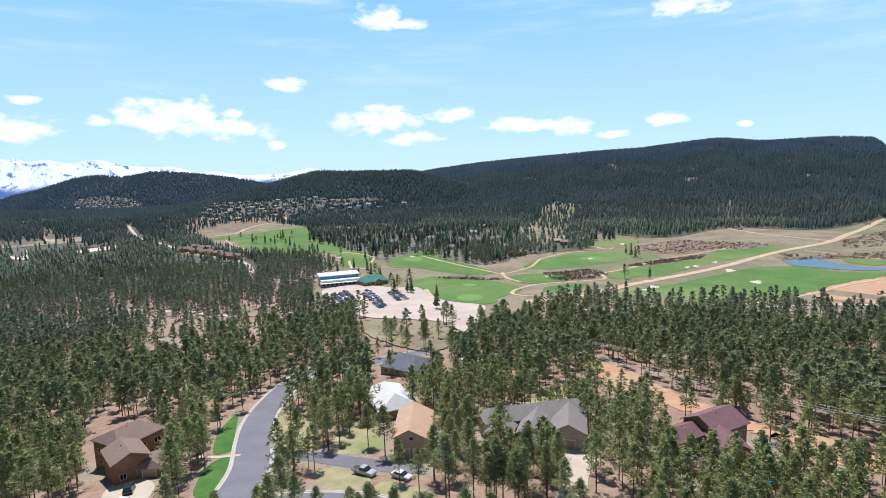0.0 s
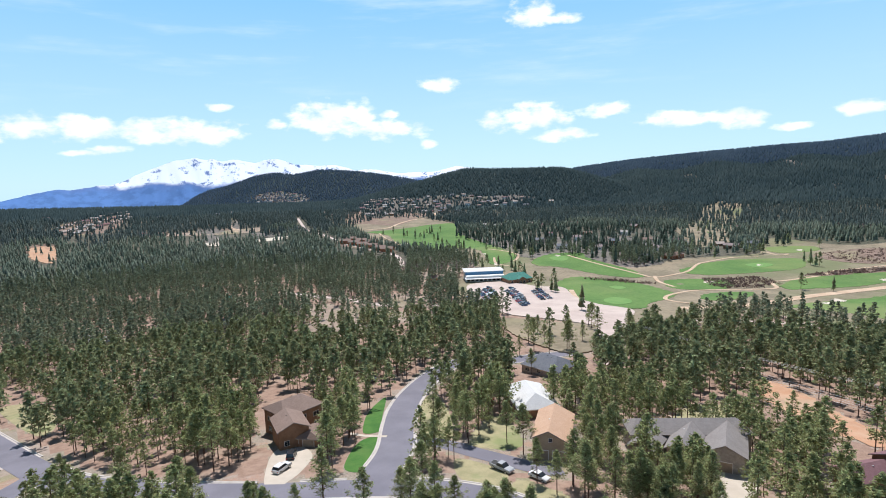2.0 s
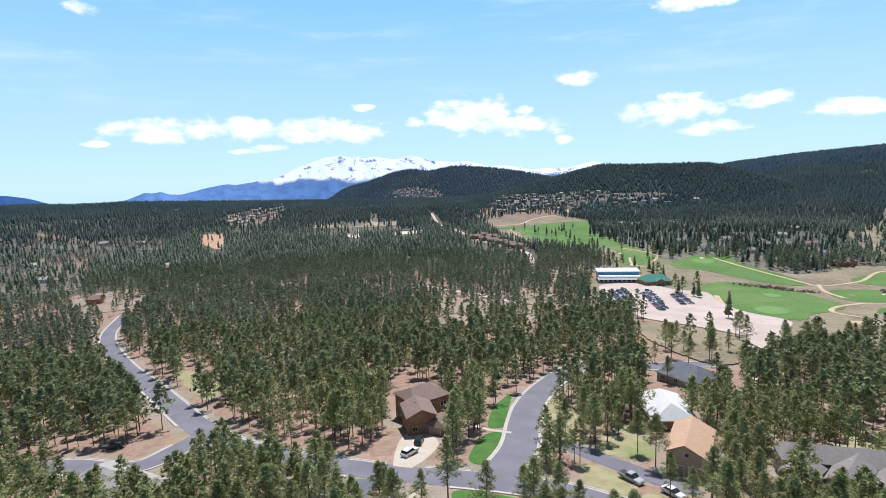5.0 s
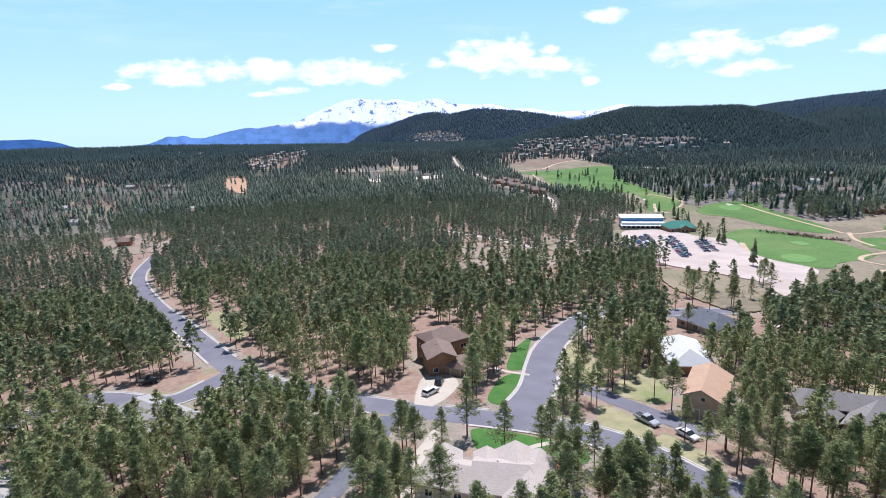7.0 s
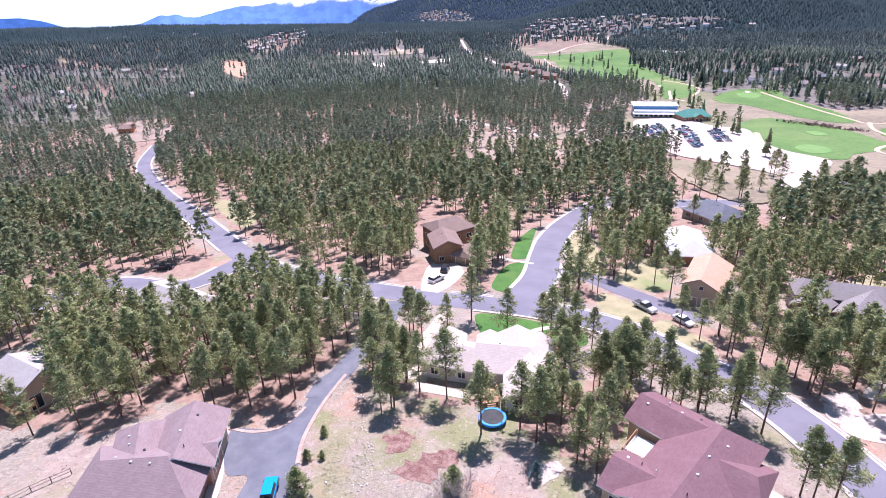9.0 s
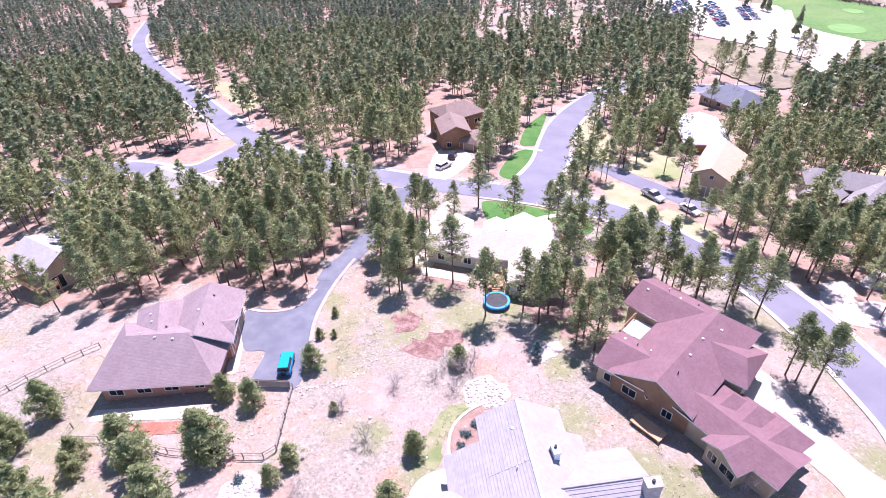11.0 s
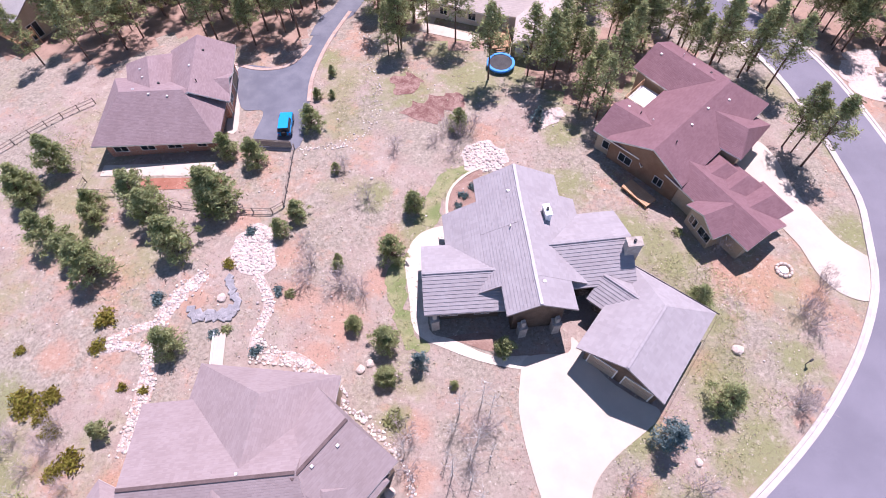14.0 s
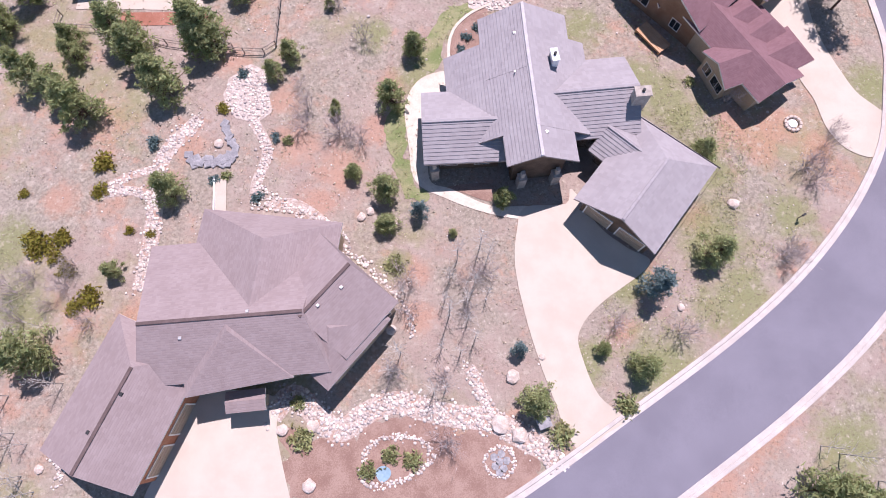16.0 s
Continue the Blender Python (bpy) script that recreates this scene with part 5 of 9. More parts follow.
def forest(r0, r1, gap, keep, seed, tall, low=0.7, high=1.15):
    """Jittered places of many trees between two distances; open land stays in sight."""
    g = np.random.default_rng(seed)
    n = int(r1 / gap) + 1
    i, j = np.meshgrid(np.arange(-n, n + 1), np.arange(-n // 3, n + 1))
    x = (i.ravel() + g.uniform(-0.48, 0.48, i.size)) * gap
    y = (j.ravel() + g.uniform(-0.48, 0.48, i.size)) * gap
    r, a = np.hypot(x, y), np.degrees(np.arctan2(x, y))
    ok = (r >= r0) & (r < r1) & (a > -46) & (a < 78)
    x, y, r, a = x[ok], y[ok], r[ok], a[ok]
    ok = g.uniform(size=len(x)) < np.array([keep(*q) for q in zip(x, y, r, a)])
    x, y, r, a = x[ok], y[ok], r[ok], a[ok]
    z = np.array([terrain(*q) for q in zip(x, y)])
    s = g.uniform(low, high, len(x))
    h = tall * s
    if r1 > 1200:
        cols = np.clip(np.round(a + 48).astype(int), 0, len(BROW_A) - 1)
        rows_ = np.clip(((r - 300) / 40).astype(int) - 1, 0, len(BROW_R) - 1)
        ok = (z + h - EYE) / r > BROW[cols, rows_] - 0.002
    else:
        ok = np.ones(len(x), bool)
    for hx, hy, hr in HOUSES:
        ok &= (x - hx) ** 2 + (y - hy) ** 2 > hr * hr
    for _, _, _, _, c in BOUNDS:
        ok &= ~within(c, x, y)
    ok &= np.array([(int(p // CELL), int(q // CELL)) not in free_cells for p, q in zip(x, y)])
    x, y, z, r, s, h = x[ok], y[ok], z[ok], r[ok], s[ok], h[ok]
    drop = g.uniform(size=len(x))
    out = np.zeros(len(x), bool)
    for f in (0.0, 0.35, 0.7, 1.0):
        k = np.minimum(1.25, (EYE - z) / np.maximum(EYE - z - f * h, 8.0)) if f else np.ones(len(x))
        k = np.maximum(k, 1.0)
        sx, sy = x * k, y * k
        for poly, share in SIGHT:
            out |= within(poly, sx, sy) & (drop > share)
        for px, py, pr, share in SPOTS:
            out |= ((sx - px) ** 2 + (sy - py) ** 2 < pr * pr) & (drop > share)
    ok = ~out
    return list(zip(x[ok], y[ok], s[ok], g.uniform(0, 6.3, int(ok.sum())), g.integers(0, 1000, int(ok.sum()))))


mid = forest(175, 330, 5.3, lambda x, y, r, a: (0.84 if a > 14 else 0.70) + 0.95 * patchy(x, y, 24), 4, 13.0, 0.66, 1.22)
mild = forest(330, 800, 6.3, lambda x, y, r, a: ((0.92 if a > 14 else 0.62 if a < -26 else 0.86) + 0.7 * patchy(x, y, 40)) * (1 - step(660, 800, r)), 5, 15.0, 0.66, 1.2)
fars = forest(660, 1500, 7.6, lambda x, y, r, a: 0.2 if r < 1010 and 20 < a < 46 and inside(WOODED, x, y) else ((0.95 if a > -24 else 0.8) + 0.5 * patchy(x, y, 70)) * step(640, 790, r), 6, 15.0)
dots = forest(1500, 2200, 7.2, lambda x, y, r, a: 0.97 + 0.3 * patchy(x, y, 90), 8, 12.0)
ridge = forest(2200, 3300, 10.0, lambda x, y, r, a: 0.95 + 0.3 * patchy(x, y, 90), 9, 13.0)
near = [(x, y, s * 1.04 if x < -5 else s, t, k) for x, y, s, t, k in near]
single, rest = near[:168], near[168:]
for x, y, s, turn, k in single:
    plant("pine_tree", PINE_MODELS[k % 7], None, x, y, s, math.degrees(turn), "tall ponderosa pine with a bare lower trunk", "tree", "pines of the near woods")
scatter_mesh("near_pine_wood", [tuple(p) for p in NEXT], [(x, y, s, t, k % 6) for x, y, s, t, k in rest], "ponderosa pine wood behind the nearest houses", "trees", (M["bark"], M["needles_near"]))
scatter_mesh("pine_wood", [tuple(p) for p in MIDS], [(x, y, s, t, k % 6) for x, y, s, t, k in mid], "dense ponderosa pine wood on dry ground", "trees", (M["bark"], M["needles"]))
scatter_mesh("pine_forest", [tuple(p) for p in MILD], [(x, y, s, t, k % 5) for x, y, s, t, k in mild], "dense green pine forest in the valley", "trees", (M["bark"], M["needles_mid_haze"]))
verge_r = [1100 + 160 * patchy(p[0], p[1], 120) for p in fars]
scatter_mesh("valley_forest", [tuple(p) for p in FARS], [(x, y, s, t, k % 6) for (x, y, s, t, k), e in zip(fars, verge_r) if math.hypot(x, y) < e], "green conifer forest beyond the golf course", "trees", (M["bark"], M["needles_far_haze"]))
scatter_mesh("deep_forest", [tuple(p) for p in FARS], [(x, y, s, t, k % 6) for (x, y, s, t, k), e in zip(fars, verge_r) if math.hypot(x, y) >= e], "conifer forest at the foot of the hills, haze in its colour", "trees", (M["bark"], M["needles_deep_haze"]))
scatter_mesh("hill_forest", [tuple(p) for p in DOTS], [(x, y, p, t, k % 4) for x, y, p, t, k in dots], "conifer forest covering the near hills, haze in its colour", "trees", (M["bark"], M["needles_hill_haze"]))
scatter_mesh("ridge_forest", [tuple(p) for p in CRESTS], [(x, y, p, t, k % 4) for x, y, p, t, k in ridge], "conifer forest covering the long ridge, painted blue for haze", "trees", (M["bark"], M["needles_ridge_haze"]))
M["litter"] = material("litter", (0.245, 0.16, 0.12), (0.335, 0.23, 0.175), 0.5, 0.97, 0.05, 6, (0.34, 0.26, 0.20), 0.6, space="World")
land = bpy.data.objects["ground"].data
land.materials.append(M["litter"])
for f in land.polygons:
    c = f.center
    r = math.hypot(c.x, c.y)
    if 60 < r < 640 and -50 < math.degrees(math.atan2(c.x, c.y)) < 80 and wild(c.x, c.y):
        f.material_index = 3


# ------------------------------------------------------------------ houses
def roofing(name, a, b, course, depth=0.25):
    """Roofing in level courses, each shingle a little different."""
    m = bpy.data.materials.new(name)
    m.use_nodes = True
    n = Nodes(m.node_tree)
    p = n.add("ShaderNodeTexCoord").outputs["Object"]
    q = n.add("ShaderNodeSeparateXYZ", (p,)).outputs
    row = n.math("DIVIDE", q[2], course)
    edge = n.ramp(n.math("FRACT", row), 0.22, 0.0)
    cell = n.add("ShaderNodeCombineXYZ", (n.math("MULTIPLY", q[0], 2.6), n.math("MULTIPLY", q[1], 2.6), n.math("FLOOR", row))).outputs[0]
    per = n.add("ShaderNodeTexWhiteNoise", (n.add("ShaderNodeVectorMath", (cell,), operation="FLOOR").outputs[0],), noise_dimensions="3D").outputs["Value"]
    f = n.math("ADD", n.math("MULTIPLY", per, 0.22), n.math("MULTIPLY_ADD", n.noise(p, 0.5, 5), 0.6, 0.09))
    col = n.mix(n.ramp(f, 0.2, 0.8), a, b)
    col = n.mix(n.math("MULTIPLY", edge, depth), col, tuple(v * 0.45 for v in a))
    s = n.add("ShaderNodeBsdfPrincipled", {"Base Color": col, "Roughness": 0.88, "Specular IOR Level": 0.25,
                                          "Normal": n.add("ShaderNodeBump", {"Height": edge, "Strength": 0.35, "Distance": -0.03}).outputs[0]}).outputs[0]
    n.tree.links.new(s, n.add("ShaderNodeOutputMaterial").inputs[0])
    return m


def brickwork(name, a, b, mortar):
    m = bpy.data.materials.new(name)
    m.use_nodes = True
    n = Nodes(m.node_tree)
    p = n.add("ShaderNodeTexCoord").outputs["Object"]
    q = n.add("ShaderNodeSeparateXYZ", (p,)).outputs
    v = n.add("ShaderNodeCombineXYZ", (n.math("ADD", q[0], q[1]), q[2], 0.0)).outputs[0]
    t = n.add("ShaderNodeTexBrick", {"Vector": v, "Color1": (*a, 1), "Color2": (*b, 1), "Mortar": (*mortar, 1), "Scale": 1.0, "Mortar Size": 0.012, "Brick Width": 0.3, "Row Height": 0.1})
    s = n.add("ShaderNodeBsdfPrincipled", {"Base Color": t.outputs["Color"], "Roughness": 0.9}).outputs[0]
    n.tree.links.new(s, n.add("ShaderNodeOutputMaterial").inputs[0])
    return m


M["roof_brown"] = roofing("roof_brown", (0.238, 0.185, 0.178), (0.30, 0.243, 0.235), 0.085, 0.12)
M["roof_grey"] = roofing("roof_grey", (0.265, 0.24, 0.245), (0.33, 0.305, 0.31), 0.5, 0.0)
M["roof_red"] = roofing("roof_red", (0.172, 0.092, 0.10), (0.228, 0.13, 0.14), 0.085, 0.15)
M["roof_mauve"] = roofing("roof_mauve", (0.22, 0.155, 0.155), (0.29, 0.22, 0.22), 0.085)
M["roof_tan"] = roofing("roof_tan", (0.37, 0.30, 0.265), (0.45, 0.375, 0.33), 0.12)
M["roof_cream"] = roofing("roof_cream", (0.43, 0.365, 0.325), (0.52, 0.45, 0.405), 0.12)
M["roof_stone"] = roofing("roof_stone", (0.205, 0.185, 0.175), (0.27, 0.245, 0.235), 0.1)
M["roof_umber"] = roofing("roof_umber", (0.20, 0.14, 0.115), (0.27, 0.195, 0.16), 0.1)
M["roof_orange"] = roofing("roof_orange", (0.46, 0.29, 0.19), (0.55, 0.37, 0.26), 0.1)
M["roof_white"] = roofing("roof_white", (0.58, 0.575, 0.57), (0.68, 0.675, 0.67), 0.3, 0.1)
M["roof_slate"] = roofing("roof_slate", (0.13, 0.14, 0.165), (0.18, 0.19, 0.215), 0.1)
M["roof_pale"] = roofing("roof_pale", (0.32, 0.30, 0.285), (0.41, 0.38, 0.36), 0.1)
M["roof_green"] = roofing("roof_green", (0.06, 0.20, 0.16), (0.09, 0.26, 0.21), 0.3)
M["roof_blue"] = roofing("roof_blue", (0.12, 0.26, 0.42), (0.16, 0.32, 0.50), 0.3)
M["wall_tan"] = material("wall_tan", (0.40, 0.30, 0.20), (0.47, 0.36, 0.25), 0.6, 0.9, 0.004, 10)
M["wall_brown"] = material("wall_brown", (0.24, 0.13, 0.075), (0.31, 0.18, 0.11), 0.6, 0.85, 0.004, 8)
M["wall_cream"] = material("wall_cream", (0.52, 0.42, 0.33), (0.60, 0.50, 0.40), 0.6, 0.9, 0.004, 10)
M["wall_red"] = brickwork("wall_red", (0.36, 0.13, 0.08), (0.43, 0.18, 0.11), (0.42, 0.34, 0.28))
M["wall_stone"] = material("wall_stone", (0.30, 0.26, 0.23), (0.42, 0.37, 0.32), 2.0, 0.9, 0.02, 7)
M["wall_white"] = material("wall_white", (0.70, 0.69, 0.66), (0.78, 0.77, 0.74), 0.6, 0.85, 0.003, 8)
M["wood_red"] = material("wood_red", (0.34, 0.13, 0.07), (0.44, 0.19, 0.10), 1.2, 0.8, 0.004, 14)
# walls of the grey house: shade under the eaves painted in as dark brown
M["wall_shaded"] = material("wall_shaded", (0.10, 0.065, 0.045), (0.16, 0.105, 0.07), 1.2, 0.85, 0.004, 12)
M["ridge_pale"] = material("ridge_pale", (0.40, 0.37, 0.37), (0.50, 0.465, 0.465), 1.5, 0.85)
M["ridge_dark"] = material("ridge_dark", (0.10, 0.07, 0.065), (0.14, 0.10, 0.095), 1.0, 0.9)
M["wood_grey"] = material("wood_grey", (0.20, 0.16, 0.13), (0.30, 0.25, 0.21), 1.5, 0.9, 0.006, 14)
M["deck"] = material("deck", (0.42, 0.24, 0.13), (0.52, 0.32, 0.19), 1.0, 0.8, 0.004, 10)
M["trim"] = material("trim", (0.70, 0.64, 0.57), (0.78, 0.72, 0.65), 1.0, 0.7)
M["fascia"] = material("fascia", (0.25, 0.20, 0.18), (0.32, 0.27, 0.24), 1.0, 0.8)
M["garage_door"] = material("garage_door", (0.36, 0.26, 0.18), (0.42, 0.31, 0.22), 0.8, 0.6)
M["metal"] = material("metal", (0.45, 0.44, 0.43), (0.6, 0.58, 0.56), 1.5, 0.45, metallic=0.6)
M["dark"] = material("dark", (0.03, 0.03, 0.032), (0.05, 0.05, 0.05), 1.0, 0.7)
M["glass"] = material("glass", (0.02, 0.025, 0.03), (0.04, 0.045, 0.05), 0.5, 0.06, spec=0.6)
M["white_plastic"] = material("white_plastic", (0.74, 0.73, 0.71), (0.8, 0.79, 0.77), 1.0, 0.5)


def cut(poly, lo, hi):
    """The part of a flat sloping polygon between two heights."""
    for z, s in ((lo, 1), (hi, -1)):
        out = []
        for i, p in enumerate(poly):
            q = poly[(i + 1) % len(poly)]
            a, b = (p.z - z) * s, (q.z - z) * s
            if a >= 0:
                out.append(p)
            if (a > 1e-6 and b < -1e-6) or (a < -1e-6 and b > 1e-6):
                out.append(p.lerp(q, a / (a - b)))
        poly = out
        if len(poly) < 3:
            return []
    return poly


def roof_mesh(length, hl, hr, ridge, slope, ha, hb, mats, tile=0.0, thick=0.22, over=0.35):
    """A gable or hip roof along x from 0 to length with its ridge at that height. ha, hb: hip run at either end (0: gable)."""
    x0, x1 = (-over if ha == 0 else -ha), (length + over if hb == 0 else length + hb)
    zl, zr = ridge - slope * hl, ridge - slope * hr
    A, B = Vector((0 if ha else x0, 0, ridge)), Vector((length if hb else x1, 0, ridge))
    la, lb, ra, rb = Vector((x0, hl, zl)), Vector((x1, hl, zl)), Vector((x0, -hr, zr)), Vector((x1, -hr, zr))
    faces = [[la, lb, B, A][::-1], [ra, rb, B, A]]
    if ha:
        faces.append([la, A, ra][::-1])
    if hb:
        faces.append([lb, B, rb])
    bm = bmesh.new()
    for poly in faces:
        n = (poly[1] - poly[0]).cross(poly[2] - poly[0])
        if n.z < 0:
            poly = poly[::-1]
        lo = min(p.z for p in poly)
        bands = [(lo - 1, ridge + 1)] if not tile else [(ridge - (i + 1) * tile, ridge - i * tile + 1e-4) for i in range(int((ridge - lo) / tile) + 1)]
        for z0, z1 in bands:
            band = cut(poly, z0, z1) if tile else poly
            if len(band) < 3:
                continue
            lift = lambda p: p + Vector((0, 0, 0.055 * max(0, 1 - (p.z - z0) / tile))) if tile else p
            top = [bm.verts.new(lift(p)) for p in band]
            bot = [bm.verts.new(p - Vector((0, 0, thick))) for p in band]
            f = bm.faces.new(top)
            bm.faces.new(bot[::-1])
            for i in range(len(band)):
                j = (i + 1) % len(band)
                rim = bm.faces.new((top[j], top[i], bot[i], bot[j]))
                e = band[i], band[j]
                outer = abs(e[0].z - e[1].z) < 1e-4 and abs(e[0].z - lo) < 1e-3
                gable = (not ha and abs(e[0].x - x0) + abs(e[1].x - x0) < 1e-3) or (not hb and abs(e[0].x - x1) + abs(e[1].x - x1) < 1e-3)
                rim.material_index = 1 if outer or gable else 0
    bmesh.ops.remove_doubles(bm, verts=bm.verts, dist=0.001)
    return bm


def wall_mesh(length, hl, hr, ridge, slope, ha, hb, base, inset=0.5):
    """The walls under such a roof, with gables, closed."""
    x0, x1 = (inset * 0.5 if ha == 0 else -ha + inset), (length - inset * 0.5 if hb == 0 else length + hb - inset)
    yl, yr = hl - inset, -hr + inset
    drop = 0.24
    zl, zr = ridge - slope * (hl - inset) - drop, ridge - slope * (hr - inset) - drop
    bm = bmesh.new()
    prof = []
    for x, hip in ((x0, ha), (x1, hb)):
        row = [(x, yl, base), (x, yr, base), (x, yr, zr if not hip else zr)]
        if not hip:
            row.append((x, 0, ridge - drop))
        row.append((x, yl, zl))
        prof.append([bm.verts.new(p) for p in row])
    bm.faces.new(prof[0])
    bm.faces.new(prof[1][::-1])
    pa, pb = prof
    for a, b in ((0, 1), (1, 2)):
        bm.faces.new((pa[a], pb[a], pb[b], pa[b]))
    bm.faces.new((pa[-1], pa[0], pb[0], pb[-1])[::-1])
    bmesh.ops.recalc_face_normals(bm, faces=bm.faces)
    return bm, (x0, x1, yl, yr, zl, zr)


def window_on(house, m, w, h, panes=2):
    """A framed window; m: its pose, y out of the wall."""
    f = 0.07
    fr = part("window", boxes((-w / 2 - f, -0.05, -f, w / 2 + f, 0.045, 0), (-w / 2 - f, -0.05, h, w / 2 + f, 0.045, h + f), (-w / 2 - f, -0.05, 0, -w / 2, 0.045, h), (w / 2, -0.05, 0, w / 2 + f, 0.045, h),
                             *[(-w / 2 + w * i / panes - 0.025, -0.05, 0, -w / 2 + w * i / panes + 0.025, 0.03, h) for i in range(1, panes)]), M["trim"], house)
    fr.matrix_basis = m
    part("pane", boxes((-w / 2, -0.04, 0, w / 2, 0.012, h)), M["glass"], fr)
    return fr


def garage_on(house, m, w, h, mat):
    bm = bmesh.new()
    for i in range(4):
        for j in range(4):
            box(bm, -w / 2 + w * j / 4 + 0.03, -0.05, h * i / 4 + 0.03, -w / 2 + w * (j + 1) / 4 - 0.03, 0.05, h * (i + 1) / 4 - 0.03)
    box(bm, -w / 2, -0.06, 0, w / 2, 0.03, h)
    d = part("garage_door", bm, mat, house)
    d.matrix_basis = m
    part("door_frame", boxes((-w / 2 - 0.14, -0.05, 0, -w / 2, 0.09, h + 0.14), (w / 2, -0.05, 0, w / 2 + 0.14, 0.09, h + 0.14), (-w / 2, -0.05, h, w / 2, 0.09, h + 0.14)), M["trim"], d)


def house(label, wings, roof, wall, trim="trim", tile=0.0, category="house", name="house", vents=0, group="", inset=0.5, cap=""):
    """A house of wings: ridge ends a and b, ridge height, half widths left and right, slope, hip runs, and what is on its walls."""
    cx = sum(w[0][0] + w[1][0] for w in wings) / (2 * len(wings))
    cy = sum(w[0][1] + w[1][1] for w in wings) / (2 * len(wings))
    z = terrain(cx, cy)
    e = thing(name, cx, cy, 0.0, z)
    low = min(terrain(p[0], p[1]) for w in wings for p in w[:2]) - z - 1.2
    g = random.Random(int(abs(cx) * 10 + abs(cy)))
    for k, (a, b, ridge, hl, hr, slope, ha, hb, *more) in enumerate(wings):
        a, b = Vector((a[0] - cx, a[1] - cy)), Vector((b[0] - cx, b[1] - cy))
        length = (b - a).length
        turn = math.degrees(math.atan2(b.y - a.y, b.x - a.x))
        m = pose(a.x, a.y, 0, 0, 0, turn)
        r = part("roof", roof_mesh(length, hl, hr, ridge - 0.012 * k, slope, ha, hb, None, tile), [M[roof], M[trim]], e)
        r.matrix_basis = m
        if length > 2.5 and (tile or (cap and k < 3)):
            rc = part("ridge_cap", boxes((0 if ha else -0.3, -0.17, ridge - 0.012 * k - 0.06, length if hb else length + 0.3, 0.17, ridge + (0.10 if tile else 0.07) - 0.012 * k), bevel=0.04), M[cap if cap and k < 3 else roof], e)
            rc.matrix_basis = m
        bm, (x0, x1, yl, yr, zl, zr) = wall_mesh(length, hl, hr, ridge - 0.012 * k, slope, ha, hb, low, inset)
        wl = part("wall", bm, M[more[1] if len(more) > 1 else wall], e)
        wl.matrix_basis = m
        for spec in (more[0].split() if more else ()):
            side, kind, count = spec[0], spec[1], int(spec[2:])
            span, eave = ((x1 - x0), zl if side == "L" else zr) if side in "LR" else ((yl - yr), min(zl, zr))
            for i in range(count):
                q = (i + 0.5) / count
                if side in "LR":
                    pm = m @ pose(x0 + span * q, yl if side == "L" else yr, 0, 0, 0, 0 if side == "L" else 180)
                else:
                    pm = m @ pose(x0 if side == "A" else x1, yr + span * q, 0, 0, 0, 90 if side == "A" else -90)
                wp = pm.translation
                gz = terrain(wp.x + cx, wp.y + cy) - z
                if kind == "w":
                    for lvl in ([0.95] if eave - gz < 4.4 else [0.95, 3.75]):
                        if lvl + 1.35 > eave - gz:
                            continue
                        window_on(e, pm @ Matrix.Translation((0, 0, gz + lvl)), g.choice((1.2, 1.5, 1.8)), 1.25)
                elif kind == "g":
                    garage_on(e, pm @ Matrix.Translation((0, 0, gz + 0.05)), min(2.9, span / count - 0.5), 2.2, M["garage_door"])
                elif kind == "v":
                    window_on(e, pm @ Matrix.Translation((0, 0, gz + 4.3)), 0.8, 0.9, 1)
                elif kind == "t":
                    window_on(e, pm @ Matrix.Translation((0, 0, gz + 0.4)), min(1.9, span / count - 0.4), min(2.6, eave - gz - 0.9), 2)
        if vents and k < 3:
            for i in range(vents):
                x, y = length * (i + 0.6) / (vents + 0.4), g.choice((-1, 1)) * g.uniform(0.3, 1.6)
                vz = ridge - slope * abs(y)
                bm = bmesh.new()
                if g.random() < 0.6:
                    box(bm, x - 0.15, y - 0.15, vz - 0.12, x + 0.15, y + 0.15, vz + 0.12, 0.03)
                else:
                    tube(bm, (x, y, vz - 0.2), (x, y, vz + 0.45), 0.07)
                v = part("roof_vent", bm, M["metal"] if g.random() < 0.7 else M["dark"], e)
                v.matrix_basis = m
    return tagged(e, label, category, group)


def chimney(e, x, y, z0, z1, w, d, turn, mat="wall_stone"):
    """A masonry chimney on a house; x, y in the plan."""
    l = e.matrix_basis.translation
    c = part("chimney", boxes((-w / 2, -d / 2, z0, w / 2, d / 2, z1), (-w / 2 - 0.08, -d / 2 - 0.08, z1, w / 2 + 0.08, d / 2 + 0.08, z1 + 0.14)), M[mat], e, "pale stone chimney with a metal cap")
    c.matrix_basis = pose(x - l.x, y - l.y, 0, 0, 0, turn)
    bm = bmesh.new()
    tube(bm, (0, 0, z1), (0, 0, z1 + 0.45), 0.16)
    part("flue", bm, M["dark"], c)


